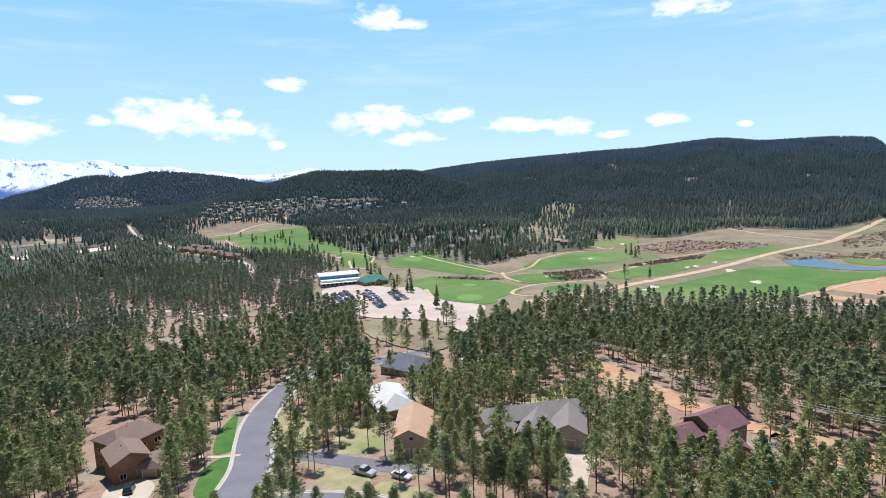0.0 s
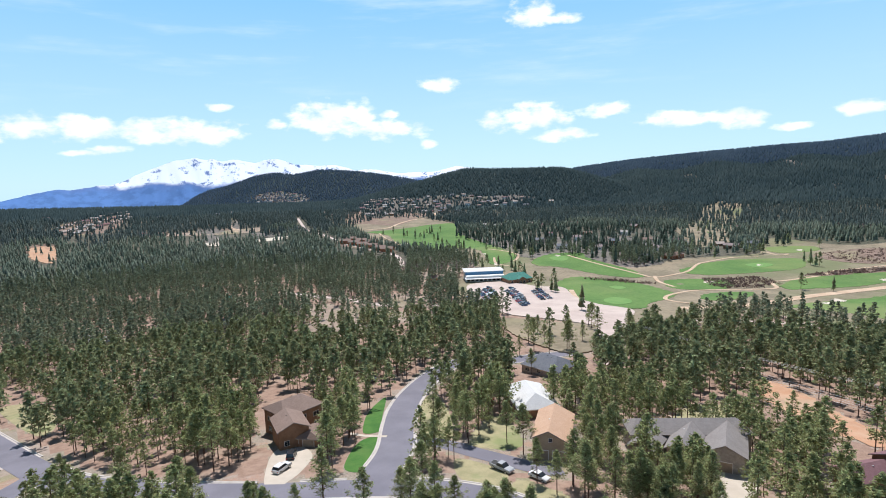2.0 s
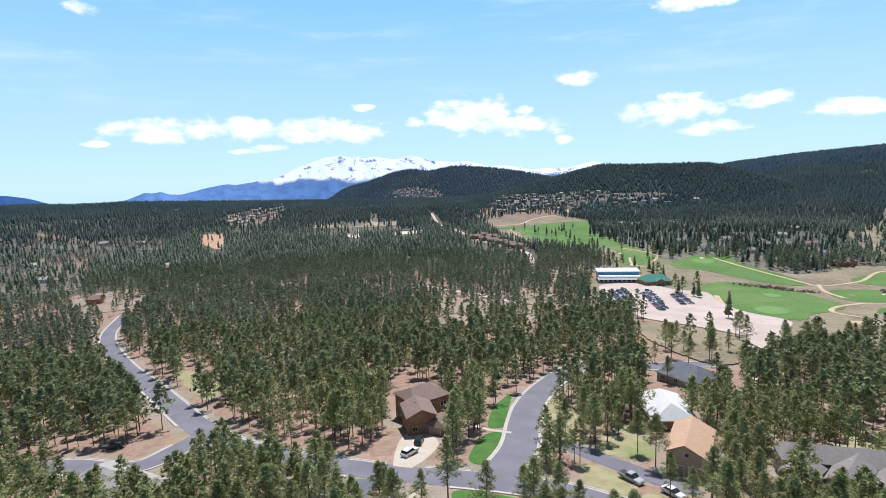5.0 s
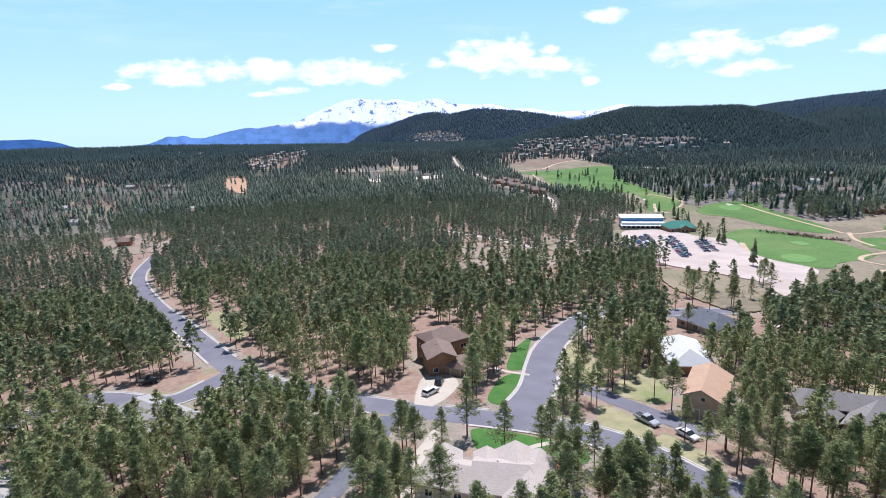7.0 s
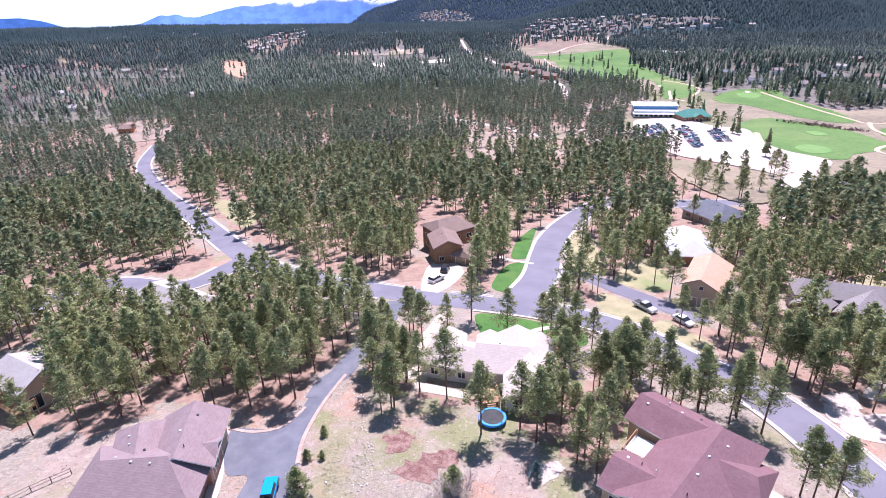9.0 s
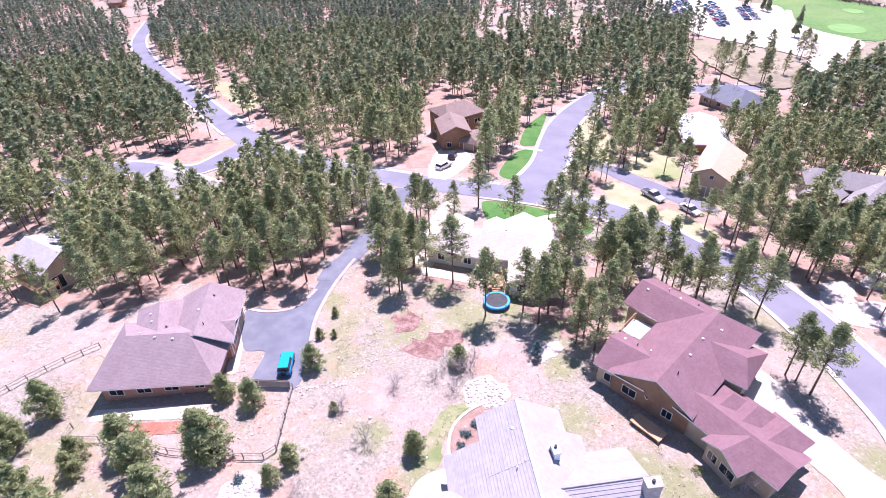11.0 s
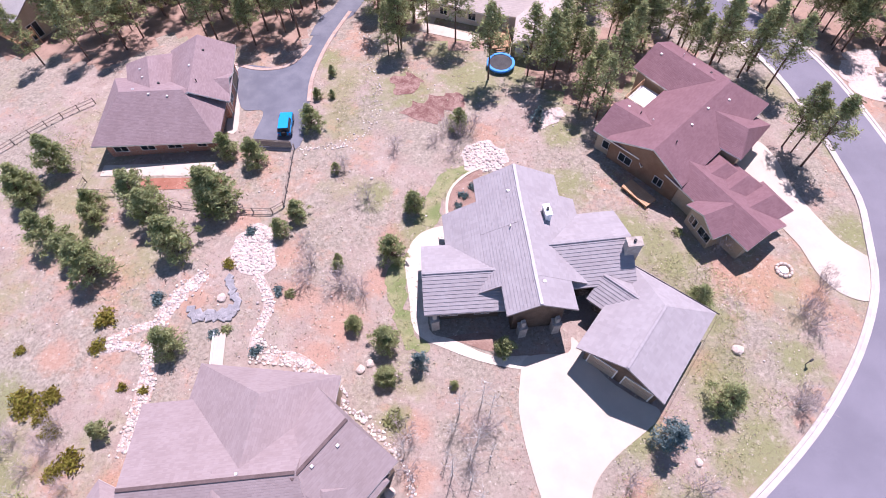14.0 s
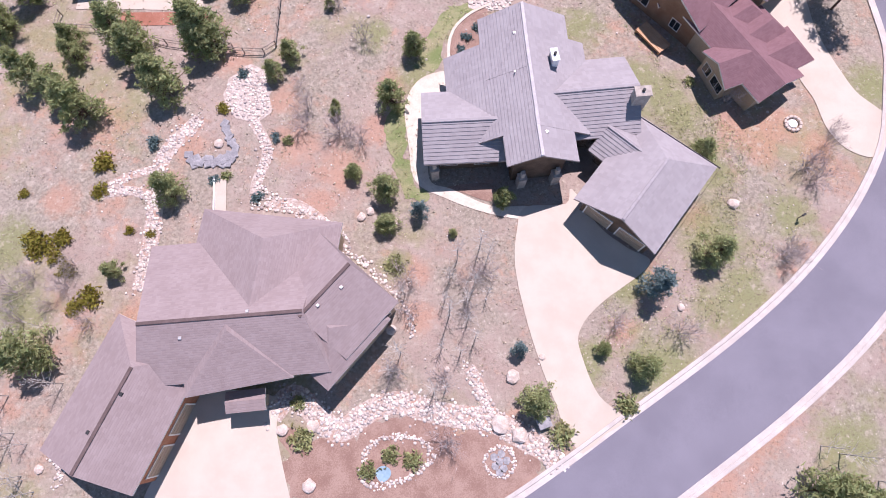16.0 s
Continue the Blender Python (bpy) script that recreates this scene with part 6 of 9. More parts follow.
# the grey tiled house below the camera
S = 0.54
grey = house("stone house with a grey tiled cross-gable roof", [
    (*[(7.6, 39.8), (8.1, 33.0)], 7.5, 5.0, 4.5, S, 0, 0, "At2"),
    (*[(7.8, 36.8), (8.7, 26.4)], 7.5, 6.8, 8.4, S, 0, 0, "Rw1"),
    (*[(8.6, 27.2), (9.0, 23.1)], 7.5, 4.0, 3.3, S, 0, 0, ""),
    (*[(-2.4, 27.5), (5.7, 27.9)], 5.5, 4.7, 3.9, 0.5, 0, 0, "Rw2 Aw1"),
    (*[(10.8, 30.3), (19.1, 31.1)], 6.3, 5.0, 4.4, 0.5, 0, 0, "Bw2"),
    (*[(16.6, 27.2), (20.2, 24.0)], 4.7, 2.8, 2.8, 0.5, 0, 0, ""),
    (*[(16.8, 17.1), (21.5, 23.1)], 6.0, 5.0, 4.9, 0.5, 0, 4.0, "Ag2"),
], "roof_grey", "wall_shaded", "fascia", tile=0.175, vents=1, inset=1.0, cap="ridge_pale")
for cxy in [(7.7, 22.8), (11.3, 23.2), (-1.5, 23.8)]:
    l = grey.matrix_basis.translation
    gz = terrain(*cxy) - l.z
    c = part("porch_column", boxes((-0.42, -0.42, gz - 0.3, 0.42, 0.42, gz + 2.2), (-0.2, -0.2, gz + 2.2, 0.2, 0.2, gz + 3.4), (-0.48, -0.48, gz + 2.2, 0.48, 0.48, gz + 2.32)), M["wall_stone"], grey, "stone porch column")
    c.matrix_basis = pose(cxy[0] - l.x, cxy[1] - l.y, 0, 0, 0, 12)
chimney(grey, *(19.3, 29.8), 0, 7.2, 1.5, 1.0, 5)
chimney(grey, *(10.8, 34.1), 4, 7.05, 0.62, 1.35, 10, "wall_white")
# the large brown-roofed house
brown = house("large house with a low brown shingle hip roof", [
    (*[(-27.8, 6.7), (-13.1, 7.9)], 7.4, 8.2, 5.4, 0.42, 0.8, 2.0, "Rw4 Lw3"),
    (*[(-28.2, 3.0), (-31.9, -5.7)], 6.4, 4.8, 4.8, 0.42, 3.5, 0, "Lg3", "wood_red"),
    (*[(-13.2, 7.6), (-9.1, 12.3)], 7.2, 5.4, 5.4, 0.42, 0, 0.5, "Bw2 Rw2"),
    (*[(-12.8, 8.2), (-10.8, 6.5)], 6.3, 4.3, 4.3, 0.42, 0, 3.4, ""),
    (*[(-18.0, 8.0), (-17.2, 14.7)], 7.1, 7.8, 6.4, 0.42, 0, 3.2, "Bt3"),
    (*[(-20.1, 7.8), (-19.8, 6.2)], 7.2, 4.9, 4.9, 0.42, 0, 5.0, "Bt2"),
    (*[(-20.4, 0.0), (-17.4, 0.3)], 3.4, 1.0, 1.0, 0.3, 0, 0, ""),
], "roof_brown", "wall_tan", vents=2, cap="ridge_dark")
# the red-roofed house
red = house("tan house with a dark red shingle roof and three garage bays", [
    (*[(36.3, 54.0), (24.6, 43.3)], 6.65, 4.91, 6.13, 0.5, 3.0, 0, "Bw2", "wall_brown"),
    (*[(29.2, 62.3), (35.1, 55.0)], 5.85, 3.99, 3.99, 0.5, 0, 0, "Aw2 Rw2"),
    (*[(21.8, 51.8), (27.5, 46.2)], 5.25, 3.78, 3.78, 0.5, 0, 0, "Aw2 Rw2"),
    (*[(32.2, 50.8), (36.7, 46.6)], 6.05, 5.72, 3.27, 0.5, 0, 1.5, "Bg1"),
    (*[(28.3, 43.8), (35.3, 32.7)], 5.00, 4.10, 2.75, 0.48, 0, 0, "Bw1"),
    (*[(30.9, 40.8), (33.7, 42.7)], 4.45, 2.25, 2.25, 0.48, 0, 1.4, "Bg1"),
    (*[(32.3, 38.4), (35.7, 40.8)], 4.45, 2.45, 2.45, 0.48, 0, 1.4, "Bg1"),
    (*[(33.9, 35.9), (37.9, 38.0)], 4.45, 2.45, 2.45, 0.48, 0, 1.4, "Bg1"),
    (*[(32.2, 36.2), (29.1, 35.0)], 5.05, 2.56, 2.56, 0.48, 0, 0, "Bw2"),
    (*[(27.6, 47.8), (23.7, 46.7)], 4.05, 2.86, 2.86, 0.48, 0, 0, ""),
], "roof_red", "wall_tan", vents=4)
# the mauve-roofed brick house with the patio
mauve = house("red brick house with a mauve shingle hip roof", [
    (*[(-42.6, 55.5), (-34.3, 55.7)], 6.6, 6.0, 6.4, 0.5, 3.6, 4.6, "Rw4 Aw1"),
    (*[(-33.5, 55.6), (-34.6, 66.2)], 6.6, 4.6, 4.6, 0.5, 0, 0, "Bw2 Rg2"),
    (*[(-39.1, 56.8), (-41.1, 63.0)], 6.0, 3.6, 3.6, 0.5, 0, 1.8, "Bw1"),
    (*[(-34.1, 58.7), (-29.6, 59.1)], 5.4, 2.6, 2.6, 0.5, 0, 0, "Bw1"),
], "roof_mauve", "wall_red", vents=3, inset=1.0)
# the pale house by the trampoline
house("cream house with a pale tan tile roof", [
    (*[(7.6, 79.6), (16.0, 77.6)], 6.2, 4.6, 5.0, 0.45, 0, 3.2, "Rw3"),
    (*[(1.0, 82.0), (8.4, 79.0)], 5.3, 4.2, 4.2, 0.45, 2.4, 0, "Rw2"),
    (*[(16.2, 78.2), (14.4, 67.4)], 5.9, 4.3, 4.3, 0.45, 0, 0, "Bw2 Rw2"),
    (*[(2.6, 81.4), (3.2, 87.0)], 5.0, 3.2, 3.2, 0.5, 0, 0, "Bg1"),
    (*[(9.6, 79.4), (10.3, 84.8)], 5.3, 2.4, 2.4, 0.5, 0, 0, "Bw1"),
    (*[(14.4, 78.6), (15.2, 84.8)], 6.0, 3.5, 3.5, 0.5, 0, 0, "Bw2"),
    (*[(17.0, 78.4), (18.9, 82.8)], 5.6, 3.0, 3.0, 0.5, 0, 0, "Bw1"),
], "roof_cream", "wall_cream", vents=1)
house("two-storey brown timber house with an attached garage", [
    (*[(3.2, 151.6), (8.5, 154.7)], 8.4, 5.2, 5.6, 0.45, 3.0, 3.6, "Rw3 Aw2"),
    (*[(4.0, 147.3), (5.4, 137.7)], 7.8, 4.2, 4.2, 0.45, 0, 0, "Bw2"),
    (*[(9.1, 137.6), (11.5, 141.6)], 5.0, 3.6, 3.6, 0.45, 1.5, 1.5, "Ag1 Rg2"),
], "roof_umber", "wall_brown", "fascia", vents=1)
house("tan stucco house with an orange-brown gable roof", [(*[(58.1, 104.9), (66.9, 117.3)], 8.0, 4.0, 4.9, 0.5, 0, 0, "Ag2 Av1"), ], "roof_orange", "wall_tan", "fascia", vents=1)
house("house with a white metal hip roof", [(*[(73.3, 146.4), (71.5, 136.2)], 7.0, 6.2, 6.2, 0.5, 4.0, 4.2, "Rw3 Lw2"), ], "roof_white", "wall_brown")
house("house with a slate-blue hip roof", [(*[(98.7, 181.7), (101.3, 175.9)], 7.0, 7.0, 7.4, 0.5, 5.0, 5.0, "Rw3"), ], "roof_slate", "wall_stone", vents=3)
house("stone house with three grey gables among pines", [
    (*[(81.5, 105.0), (102.5, 96.5)], 7.4, 4.2, 4.2, 0.52, 2.5, 2.5, "Rw3"),
    (*[(94.1, 100.8), (82.9, 92.1)], 7.0, 3.4, 3.4, 0.55, 0, 0, "Bt1"),
    (*[(86.6, 103.4), (76.6, 97.2)], 6.3, 3.3, 3.3, 0.55, 0, 0, "Bw1 Lw1"),
    (*[(101.0, 97.5), (90.6, 87.6)], 7.1, 4.4, 4.4, 0.5, 0, 0, "Bg1 Lw2"),
], "roof_stone", "wall_stone", "fascia", vents=1)
house("brown house with a dark red shingle roof among pines", [
    (*[(116.4, 71.4), (127.6, 70.4)], 8.0, 4.8, 5.2, 0.5, 0, 0, "Rw3 Bw2 Aw2"),
    (*[(119.6, 69.2), (113.6, 60.8)], 6.5, 3.6, 3.6, 0.5, 0, 0, "Bw2 Rw2"),
    (*[(108.6, 73.4), (117.2, 72.6)], 6.2, 3.6, 3.6, 0.5, 1.8, 0, "Rw2 Aw1"),
    (*[(104.5, 64.9), (105.3, 61.7)], 4.6, 3.0, 3.0, 0.45, 1.2, 1.2, "Bg1"),
], "roof_red", "wall_brown", "fascia", vents=1)
house("two-storey house with a pale roof and a deck", [(*[(-75.2, 86.3), (-66.3, 80.9)], 7.6, 4.6, 4.6, 0.5, 0, 0, "Rt3 Bt2")], "roof_pale", "wall_tan", "fascia")
house("house with a grey hip roof hidden by pines", [(*[(-66.3, 121.4), (-54.9, 114.1)], 6.0, 5.5, 5.5, 0.45, 3, 3, "Rw3")], "roof_pale", "wall_stone")
for lab, t_roof, t_wall, w in (
    ("tan-roofed house deep in the pines", "roof_tan", "wall_tan", (*[(33.0, 219.1), (40.3, 220.6)], 6.5, 5.5, 5.5, 0.45, 3, 3, "Rw3")),
    ("blue-grey roofed house deep in the pines", "roof_slate", "wall_stone", (*[(-23.7, 365.8), (-16.9, 363.4)], 7.0, 6, 6, 0.5, 4, 4, "Rw3")),
    ("grey-roofed house deep in the pines", "roof_pale", "wall_stone", (*[(-96.4, 364.6), (-83.7, 357.1)], 6.5, 5.5, 5.5, 0.45, 3, 3, "Rw3")),
    ("dark red barn at the forest edge", "roof_umber", "wood_red", (*[(-269.8, 512.5), (-258.7, 514.5)], 7.5, 6, 6, 0.45, 0, 0, "Rw3 Aw2")),
    ("pale house in a grey aspen grove", "roof_pale", "wall_white", (*[(-404.2, 661.4), (-393.3, 669.2)], 7.0, 6, 6, 0.5, 0, 0, "Rw3")),
    ("brown-roofed house deep in the pines", "roof_umber", "wall_tan", (*[(70.2, 257.3), (76.5, 258.3)], 6.5, 6, 6, 0.45, 3, 3, "Rw3")),
    ("teal-roofed cabin deep in the pines", "roof_green", "wall_brown", (*[(-28.3, 497.9), (-22.3, 495.2)], 6.5, 5, 5, 0.5, 0, 0, "Rw2")),
    ("pale house deep in the pines", "roof_pale", "wall_white", (*[(-291.7, 740.3), (-288.4, 749.3)], 6.5, 6, 6, 0.5, 0, 0, "Rw2")),
    ("grey house deep in the pines", "roof_slate", "wall_white", (*[(-31.9, 340.6), (-25.7, 332.3)], 6.5, 6, 6, 0.5, 2, 2, "Rw2")),
    ("brown house beside the side street", "roof_umber", "wall_brown", (*[(-249.4, 337.4), (-238.5, 336.3)], 6.5, 6, 6, 0.5, 2, 2, "Rw2")),
):
    house(lab, [w], t_roof, t_wall, "fascia")

# ------------------------------------------------------------------ distant mountains
PEAKS = [(-26.68, -1.88), (-25.22, -1.67), (-23.82, -1.29), (-22.86, -0.94), (-22.52, -0.76), (-21.93, -0.88), (-21.07, -0.77), (-20.63, -1.04), (-19.58, -1.09), (-18.59, -0.88), (-17.57, -0.61), (-16.55, -0.44), (-15.53, -0.27), (-14.78, -0.41), (-13.99, -0.28), (-12.95, -0.16), (-12.57, -0.01), (-11.9, -0.14), (-10.81, 0.19), (-9.59, 0.79), (-8.87, 1.09), (-8.04, 1.38), (-6.64, 1.92), (-5.82, 2.01), (-4.72, 2.19), (-3.92, 1.9), (-3.35, 2.09), (-2.55, 1.75), (-1.43, 1.98), (-0.61, 1.79), (0.49, 1.54), (1.34, 1.84), (2.46, 1.91), (3.29, 1.66), (4.11, 1.31), (5.23, 1.27), (6.34, 1.13), (8.0, 1.18), (9.38, 0.8), (9.93, 0.51), (10.76, 0.65), (11.85, 0.61), (14.3, 0.14), (15.64, 0.2), (17.75, 0.18), (19.04, 0.45), (20.16, 0.72), (21.59, 0.45), (22.85, 0.05), (26.29, -0.83), (30.92, -1.7), (33.28, -1.9)]
BLUE = [(-43.9, -0.58), (-39.57, -0.43), (-34.61, -0.56), (-32.42, -0.58), (-30.93, -0.89), (-29.05, -1.65), (-27.03, -2.2)]


def haze_blue(name, low, rock, snow):
    """Far slopes: forest and rock with haze blue painted in, spring snow above, a faint glow added."""
    m = bpy.data.materials.new(name)
    m.use_nodes = True
    n = Nodes(m.node_tree)
    p = n.add("ShaderNodeNewGeometry").outputs["Position"]
    z = n.add("ShaderNodeSeparateXYZ", (p,)).outputs[2]
    f = n.noise(p, 0.004, 7, 0.62)
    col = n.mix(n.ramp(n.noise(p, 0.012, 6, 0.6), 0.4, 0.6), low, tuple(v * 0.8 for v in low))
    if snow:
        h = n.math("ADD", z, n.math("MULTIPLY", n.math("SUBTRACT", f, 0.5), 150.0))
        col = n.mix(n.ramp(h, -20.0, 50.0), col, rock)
        streak = n.noise(n.add("ShaderNodeVectorMath", (p, (1.0, 1.0, 0.5)), operation="MULTIPLY").outputs[0], 0.014, 8, 0.78)
        col = n.mix(n.math("MULTIPLY", n.ramp(h, 20.0, 62.0), n.ramp(streak, 0.38, 0.47)), col, (0.86, 0.88, 0.92))
    # added emission lifts the whole range; nothing on it is a lamp
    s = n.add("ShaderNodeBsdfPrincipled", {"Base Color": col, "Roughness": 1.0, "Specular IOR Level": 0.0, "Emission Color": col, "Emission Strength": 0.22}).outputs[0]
    n.tree.links.new(s, n.add("ShaderNodeOutputMaterial").inputs[0])
    return m


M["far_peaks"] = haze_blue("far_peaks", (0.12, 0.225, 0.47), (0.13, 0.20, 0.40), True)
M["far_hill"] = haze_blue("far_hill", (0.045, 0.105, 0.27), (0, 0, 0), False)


def far_range(name, crest_rows, r, mat, label, rough):
    """A mountain range standing beyond the hills, with spurs running down towards the valley."""
    a0, a1 = crest_rows[0][0] - 1.5, crest_rows[-1][0] + 1.5
    n = int((a1 - a0) / 0.16)
    rows = []
    for j in range(15):
        k = j / 14
        row = []
        for i in range(n + 1):
            a = a0 + (a1 - a0) * i / n
            side = step(a0, a0 + 2, a) * (1 - step(a1 - 2, a1, a))
            top = EYE + r * math.tan(radians(soft(crest_rows, a, 0.25) + 0.035 * rough * noise.noise(Vector((a * 2.6, 0, 5)))))
            foot = -330.0
            spur = rough * 45 * (noise.noise(Vector((a * 0.9, k * 1.6, 2))) + 0.5 * noise.noise(Vector((a * 2.4, k * 3, 8)))) * math.sin(math.pi * min(1, k * 1.1))
            z = foot + (top - foot) * side * (1 - k) ** 1.15 + spur * 0.5
            d = r - 700 * k + spur
            row.append((d * math.sin(radians(a)), d * math.cos(radians(a)), z))
        rows.append(row)
    me = grid_mesh(name, rows, n + 1, False)
    me.polygons.foreach_set("use_smooth", [True] * len(me.polygons))
    me.materials.append(mat)
    return tagged(new(name, me), label, "mountain", kind="structure")


far_range("backdrop_mountains", PEAKS, 4850.0, M["far_peaks"], "distant mountain range with snowy summits, painted haze-blue", 1.0)
far_range("backdrop_hill", BLUE, 4700.0, M["far_hill"], "distant hill on the horizon, painted haze-blue", 0.3)

# ------------------------------------------------------------------ far houses, clubhouse
gf = random.Random(5)
FAR_ROOFS = ["roof_umber", "roof_pale", "roof_slate", "roof_brown", "roof_tan", "roof_red"]
FAR_WALLS = ["wall_tan", "wall_cream", "wall_white", "wall_brown", "wall_stone"]


def small_house(x, y, turn, w, l, eave, roof, wall, label, group):
    """A plain distant house: walls, gable roof, windows in its long side."""
    e = thing("house", x, y, turn)
    h = eave + 0.5 * w / 2
    r = part("roof", roof_mesh(l, w / 2 + 0.5, w / 2 + 0.5, h, 0.5, 0, 0, None), [M[roof], M["fascia"]], e)
    bm, _ = wall_mesh(l, w / 2 + 0.5, w / 2 + 0.5, h, 0.5, 0, 0, -2.5)
    k = part("wall", bm, M[wall], e)
    r.matrix_basis = k.matrix_basis = pose(-l / 2, 0, 0)
    for i in range(3):
        q = part("window", boxes((-0.8, -0.05, 0, 0.8, 0.05, 1.4)), M["glass"], e)
        q.matrix_basis = pose(-l / 2 + l * (i + 0.5) / 3, -w / 2 - 0.02, 1.2)
    return tagged(e, label, "house", group)


for i, (x, y) in enumerate(TOWN):
    small_house(x, y, gf.uniform(-40, 40) + math.degrees(-math.atan2(x, y)), gf.uniform(8, 11), gf.uniform(11, 18), gf.uniform(3, 5.5), gf.choice(FAR_ROOFS), gf.choice(FAR_WALLS), "far house at the edge of the valley", "houses beyond the golf course")
for x, y in OUTLYING:
    small_house(x, y, gf.uniform(-30, 30) + math.degrees(-math.atan2(x, y)), gf.uniform(9, 11), gf.uniform(13, 17), gf.uniform(3, 5), gf.choice(("roof_slate", "roof_pale", "roof_umber", "roof_red")), gf.choice(FAR_WALLS), "house standing among grey aspens", "houses at the forest edge")
for x, y in PARK:
    small_house(x, y, math.degrees(-math.atan2(x, y)) + 25, 8, gf.uniform(14, 20), 3, gf.choice(("roof_tan", "roof_red", "roof_pale")), gf.choice(("wall_cream", "wall_tan")), "low far house in a dense settlement", "houses of the far settlement")
for x, y in CONDO:
    small_house(x, y, math.degrees(-math.atan2(x, y)) - 20, 10, 18, 5.5, "roof_umber", "wood_red", "red-brown townhouse in a row", "townhouses by the golf course")
for x, y in HAMLET:
    small_house(x, y, math.degrees(-math.atan2(x, y)) + gf.uniform(-40, 40), gf.uniform(8, 10), gf.uniform(10, 15), gf.uniform(2.8, 5), gf.choice(("roof_pale", "roof_tan", "roof_brown", "roof_slate")), gf.choice(("wall_white", "wall_cream", "wall_tan")), "pale far building in the town", "buildings of the far town")
for poly, n in zip(TOWNS, (46, 70)):
    xs, ys = [p[0] for p in poly], [p[1] for p in poly]
    put = []
    while len(put) < n:
        x, y = gf.uniform(min(xs), max(xs)), gf.uniform(min(ys), max(ys))
        n -= 0.02
        if inside(poly, x, y) and all(math.hypot(x - a, y - b) > 19 for a, b in put):
            put.append((x, y))
            small_house(x, y, math.degrees(-math.atan2(x, y)) + gf.uniform(-50, 50), gf.uniform(8, 10), gf.uniform(10, 15), gf.uniform(2.8, 5), gf.choice(FAR_ROOFS), gf.choice(FAR_WALLS), "small far house on open ground", "houses of the valley town")
for x, y, rf, wl, lab in ((*(409.5, 523.3), "roof_slate", "wall_stone", "wide house with a blue-grey roof by the golf course"), (*(458.0, 528.5), "roof_umber", "wood_red", "log lodge with a red-brown roof")):
    house(lab, [((x - 9, y - 3), (x + 9, y + 3), 7.5, 7, 7, 0.5, 4, 4, "Rw4"), ((x - 2, y), (x + 2, y - 9), 7.0, 4, 4, 0.55, 0, 0, "Bt2")], rf, wl, "fascia")

ca, cb = [(184.8, 487.3), (219.9, 478.0)]
club_turn = math.degrees(math.atan2(cb[1] - ca[1], cb[0] - ca[0]))
L = math.hypot(cb[0] - ca[0], cb[1] - ca[1])
club = thing("clubhouse", ca[0], ca[1], club_turn)
part("wall", boxes((0, 0, -2, L, 26, 5.6)), M["wall_white"], club)
part("lower_roof", boxes((-1, -5, 3.4, L + 1, 8.5, 3.8), bevel=0.05), M["roof_white"], club, "white metal front roof")
part("band", boxes((0, 8.0, 3.8, L, 8.6, 8.2)), M["roof_blue"], club, "blue band of clerestory glazing")
part("upper_wall", boxes((0, 8.6, 3, L, 26, 8.3)), M["wall_white"], club)
part("upper_roof", boxes((-1, 7.4, 8.3, L + 1, 28, 8.8), bevel=0.05), M["roof_white"], club, "white metal upper roof")
for i in range(9):
    q = part("window", boxes((-1.4, -0.08, 0, 1.4, 0.08, 2.0)), M["glass"], club)
    q.matrix_basis = pose(L * (i + 0.5) / 9, -0.02, 0.9)
tagged(club, "long white clubhouse with a blue band beside the parking lot", "clubhouse")
house("small red barn beside the lot", [((153.2, 509.4), (165.2, 509.4), 6.5, 4.5, 4.5, 0.5, 0, 0, "Rw2")], "roof_umber", "wood_red", "fascia")
gx, gy = (226.2, 461.9)
house("timber pavilion with a green hip roof", [((gx - 7, gy + 3), (gx + 7, gy + 3), 9.0, 9, 9, 0.55, 5, 5, "Rt4"), ((gx, gy), (gx, gy - 9), 7.0, 4, 4, 0.6, 0, 0, "Bt2")], "roof_green", "wall_brown", "fascia", name="pavilion", category="pavilion")


# ------------------------------------------------------------------ vehicles
def paint(name, c):
    return material(name, c, tuple(v * 0.9 for v in c), 0.5, 0.25, spec=0.6)


PAINTS = {"blue": paint("paint_blue", (0.0, 0.30, 0.68)), "white": paint("paint_white", (0.72, 0.72, 0.72)), "silver": paint("paint_silver", (0.42, 0.43, 0.45)), "black": paint("paint_black", (0.02, 0.022, 0.026)),
          "navy": paint("paint_navy", (0.03, 0.06, 0.16)), "red": paint("paint_red", (0.35, 0.03, 0.03)), "grey": paint("paint_grey", (0.13, 0.135, 0.145)), "teal": paint("paint_teal", (0.05, 0.30, 0.42))}
M["tyre"] = material("tyre", (0.02, 0.02, 0.02), (0.035, 0.035, 0.035), 3, 0.9)
M["lamp_red"] = material("lamp_red", (0.4, 0.02, 0.02), (0.5, 0.03, 0.03), 3, 0.3)
M["lamp_clear"] = material("lamp_clear", (0.7, 0.7, 0.68), (0.8, 0.8, 0.78), 3, 0.2)
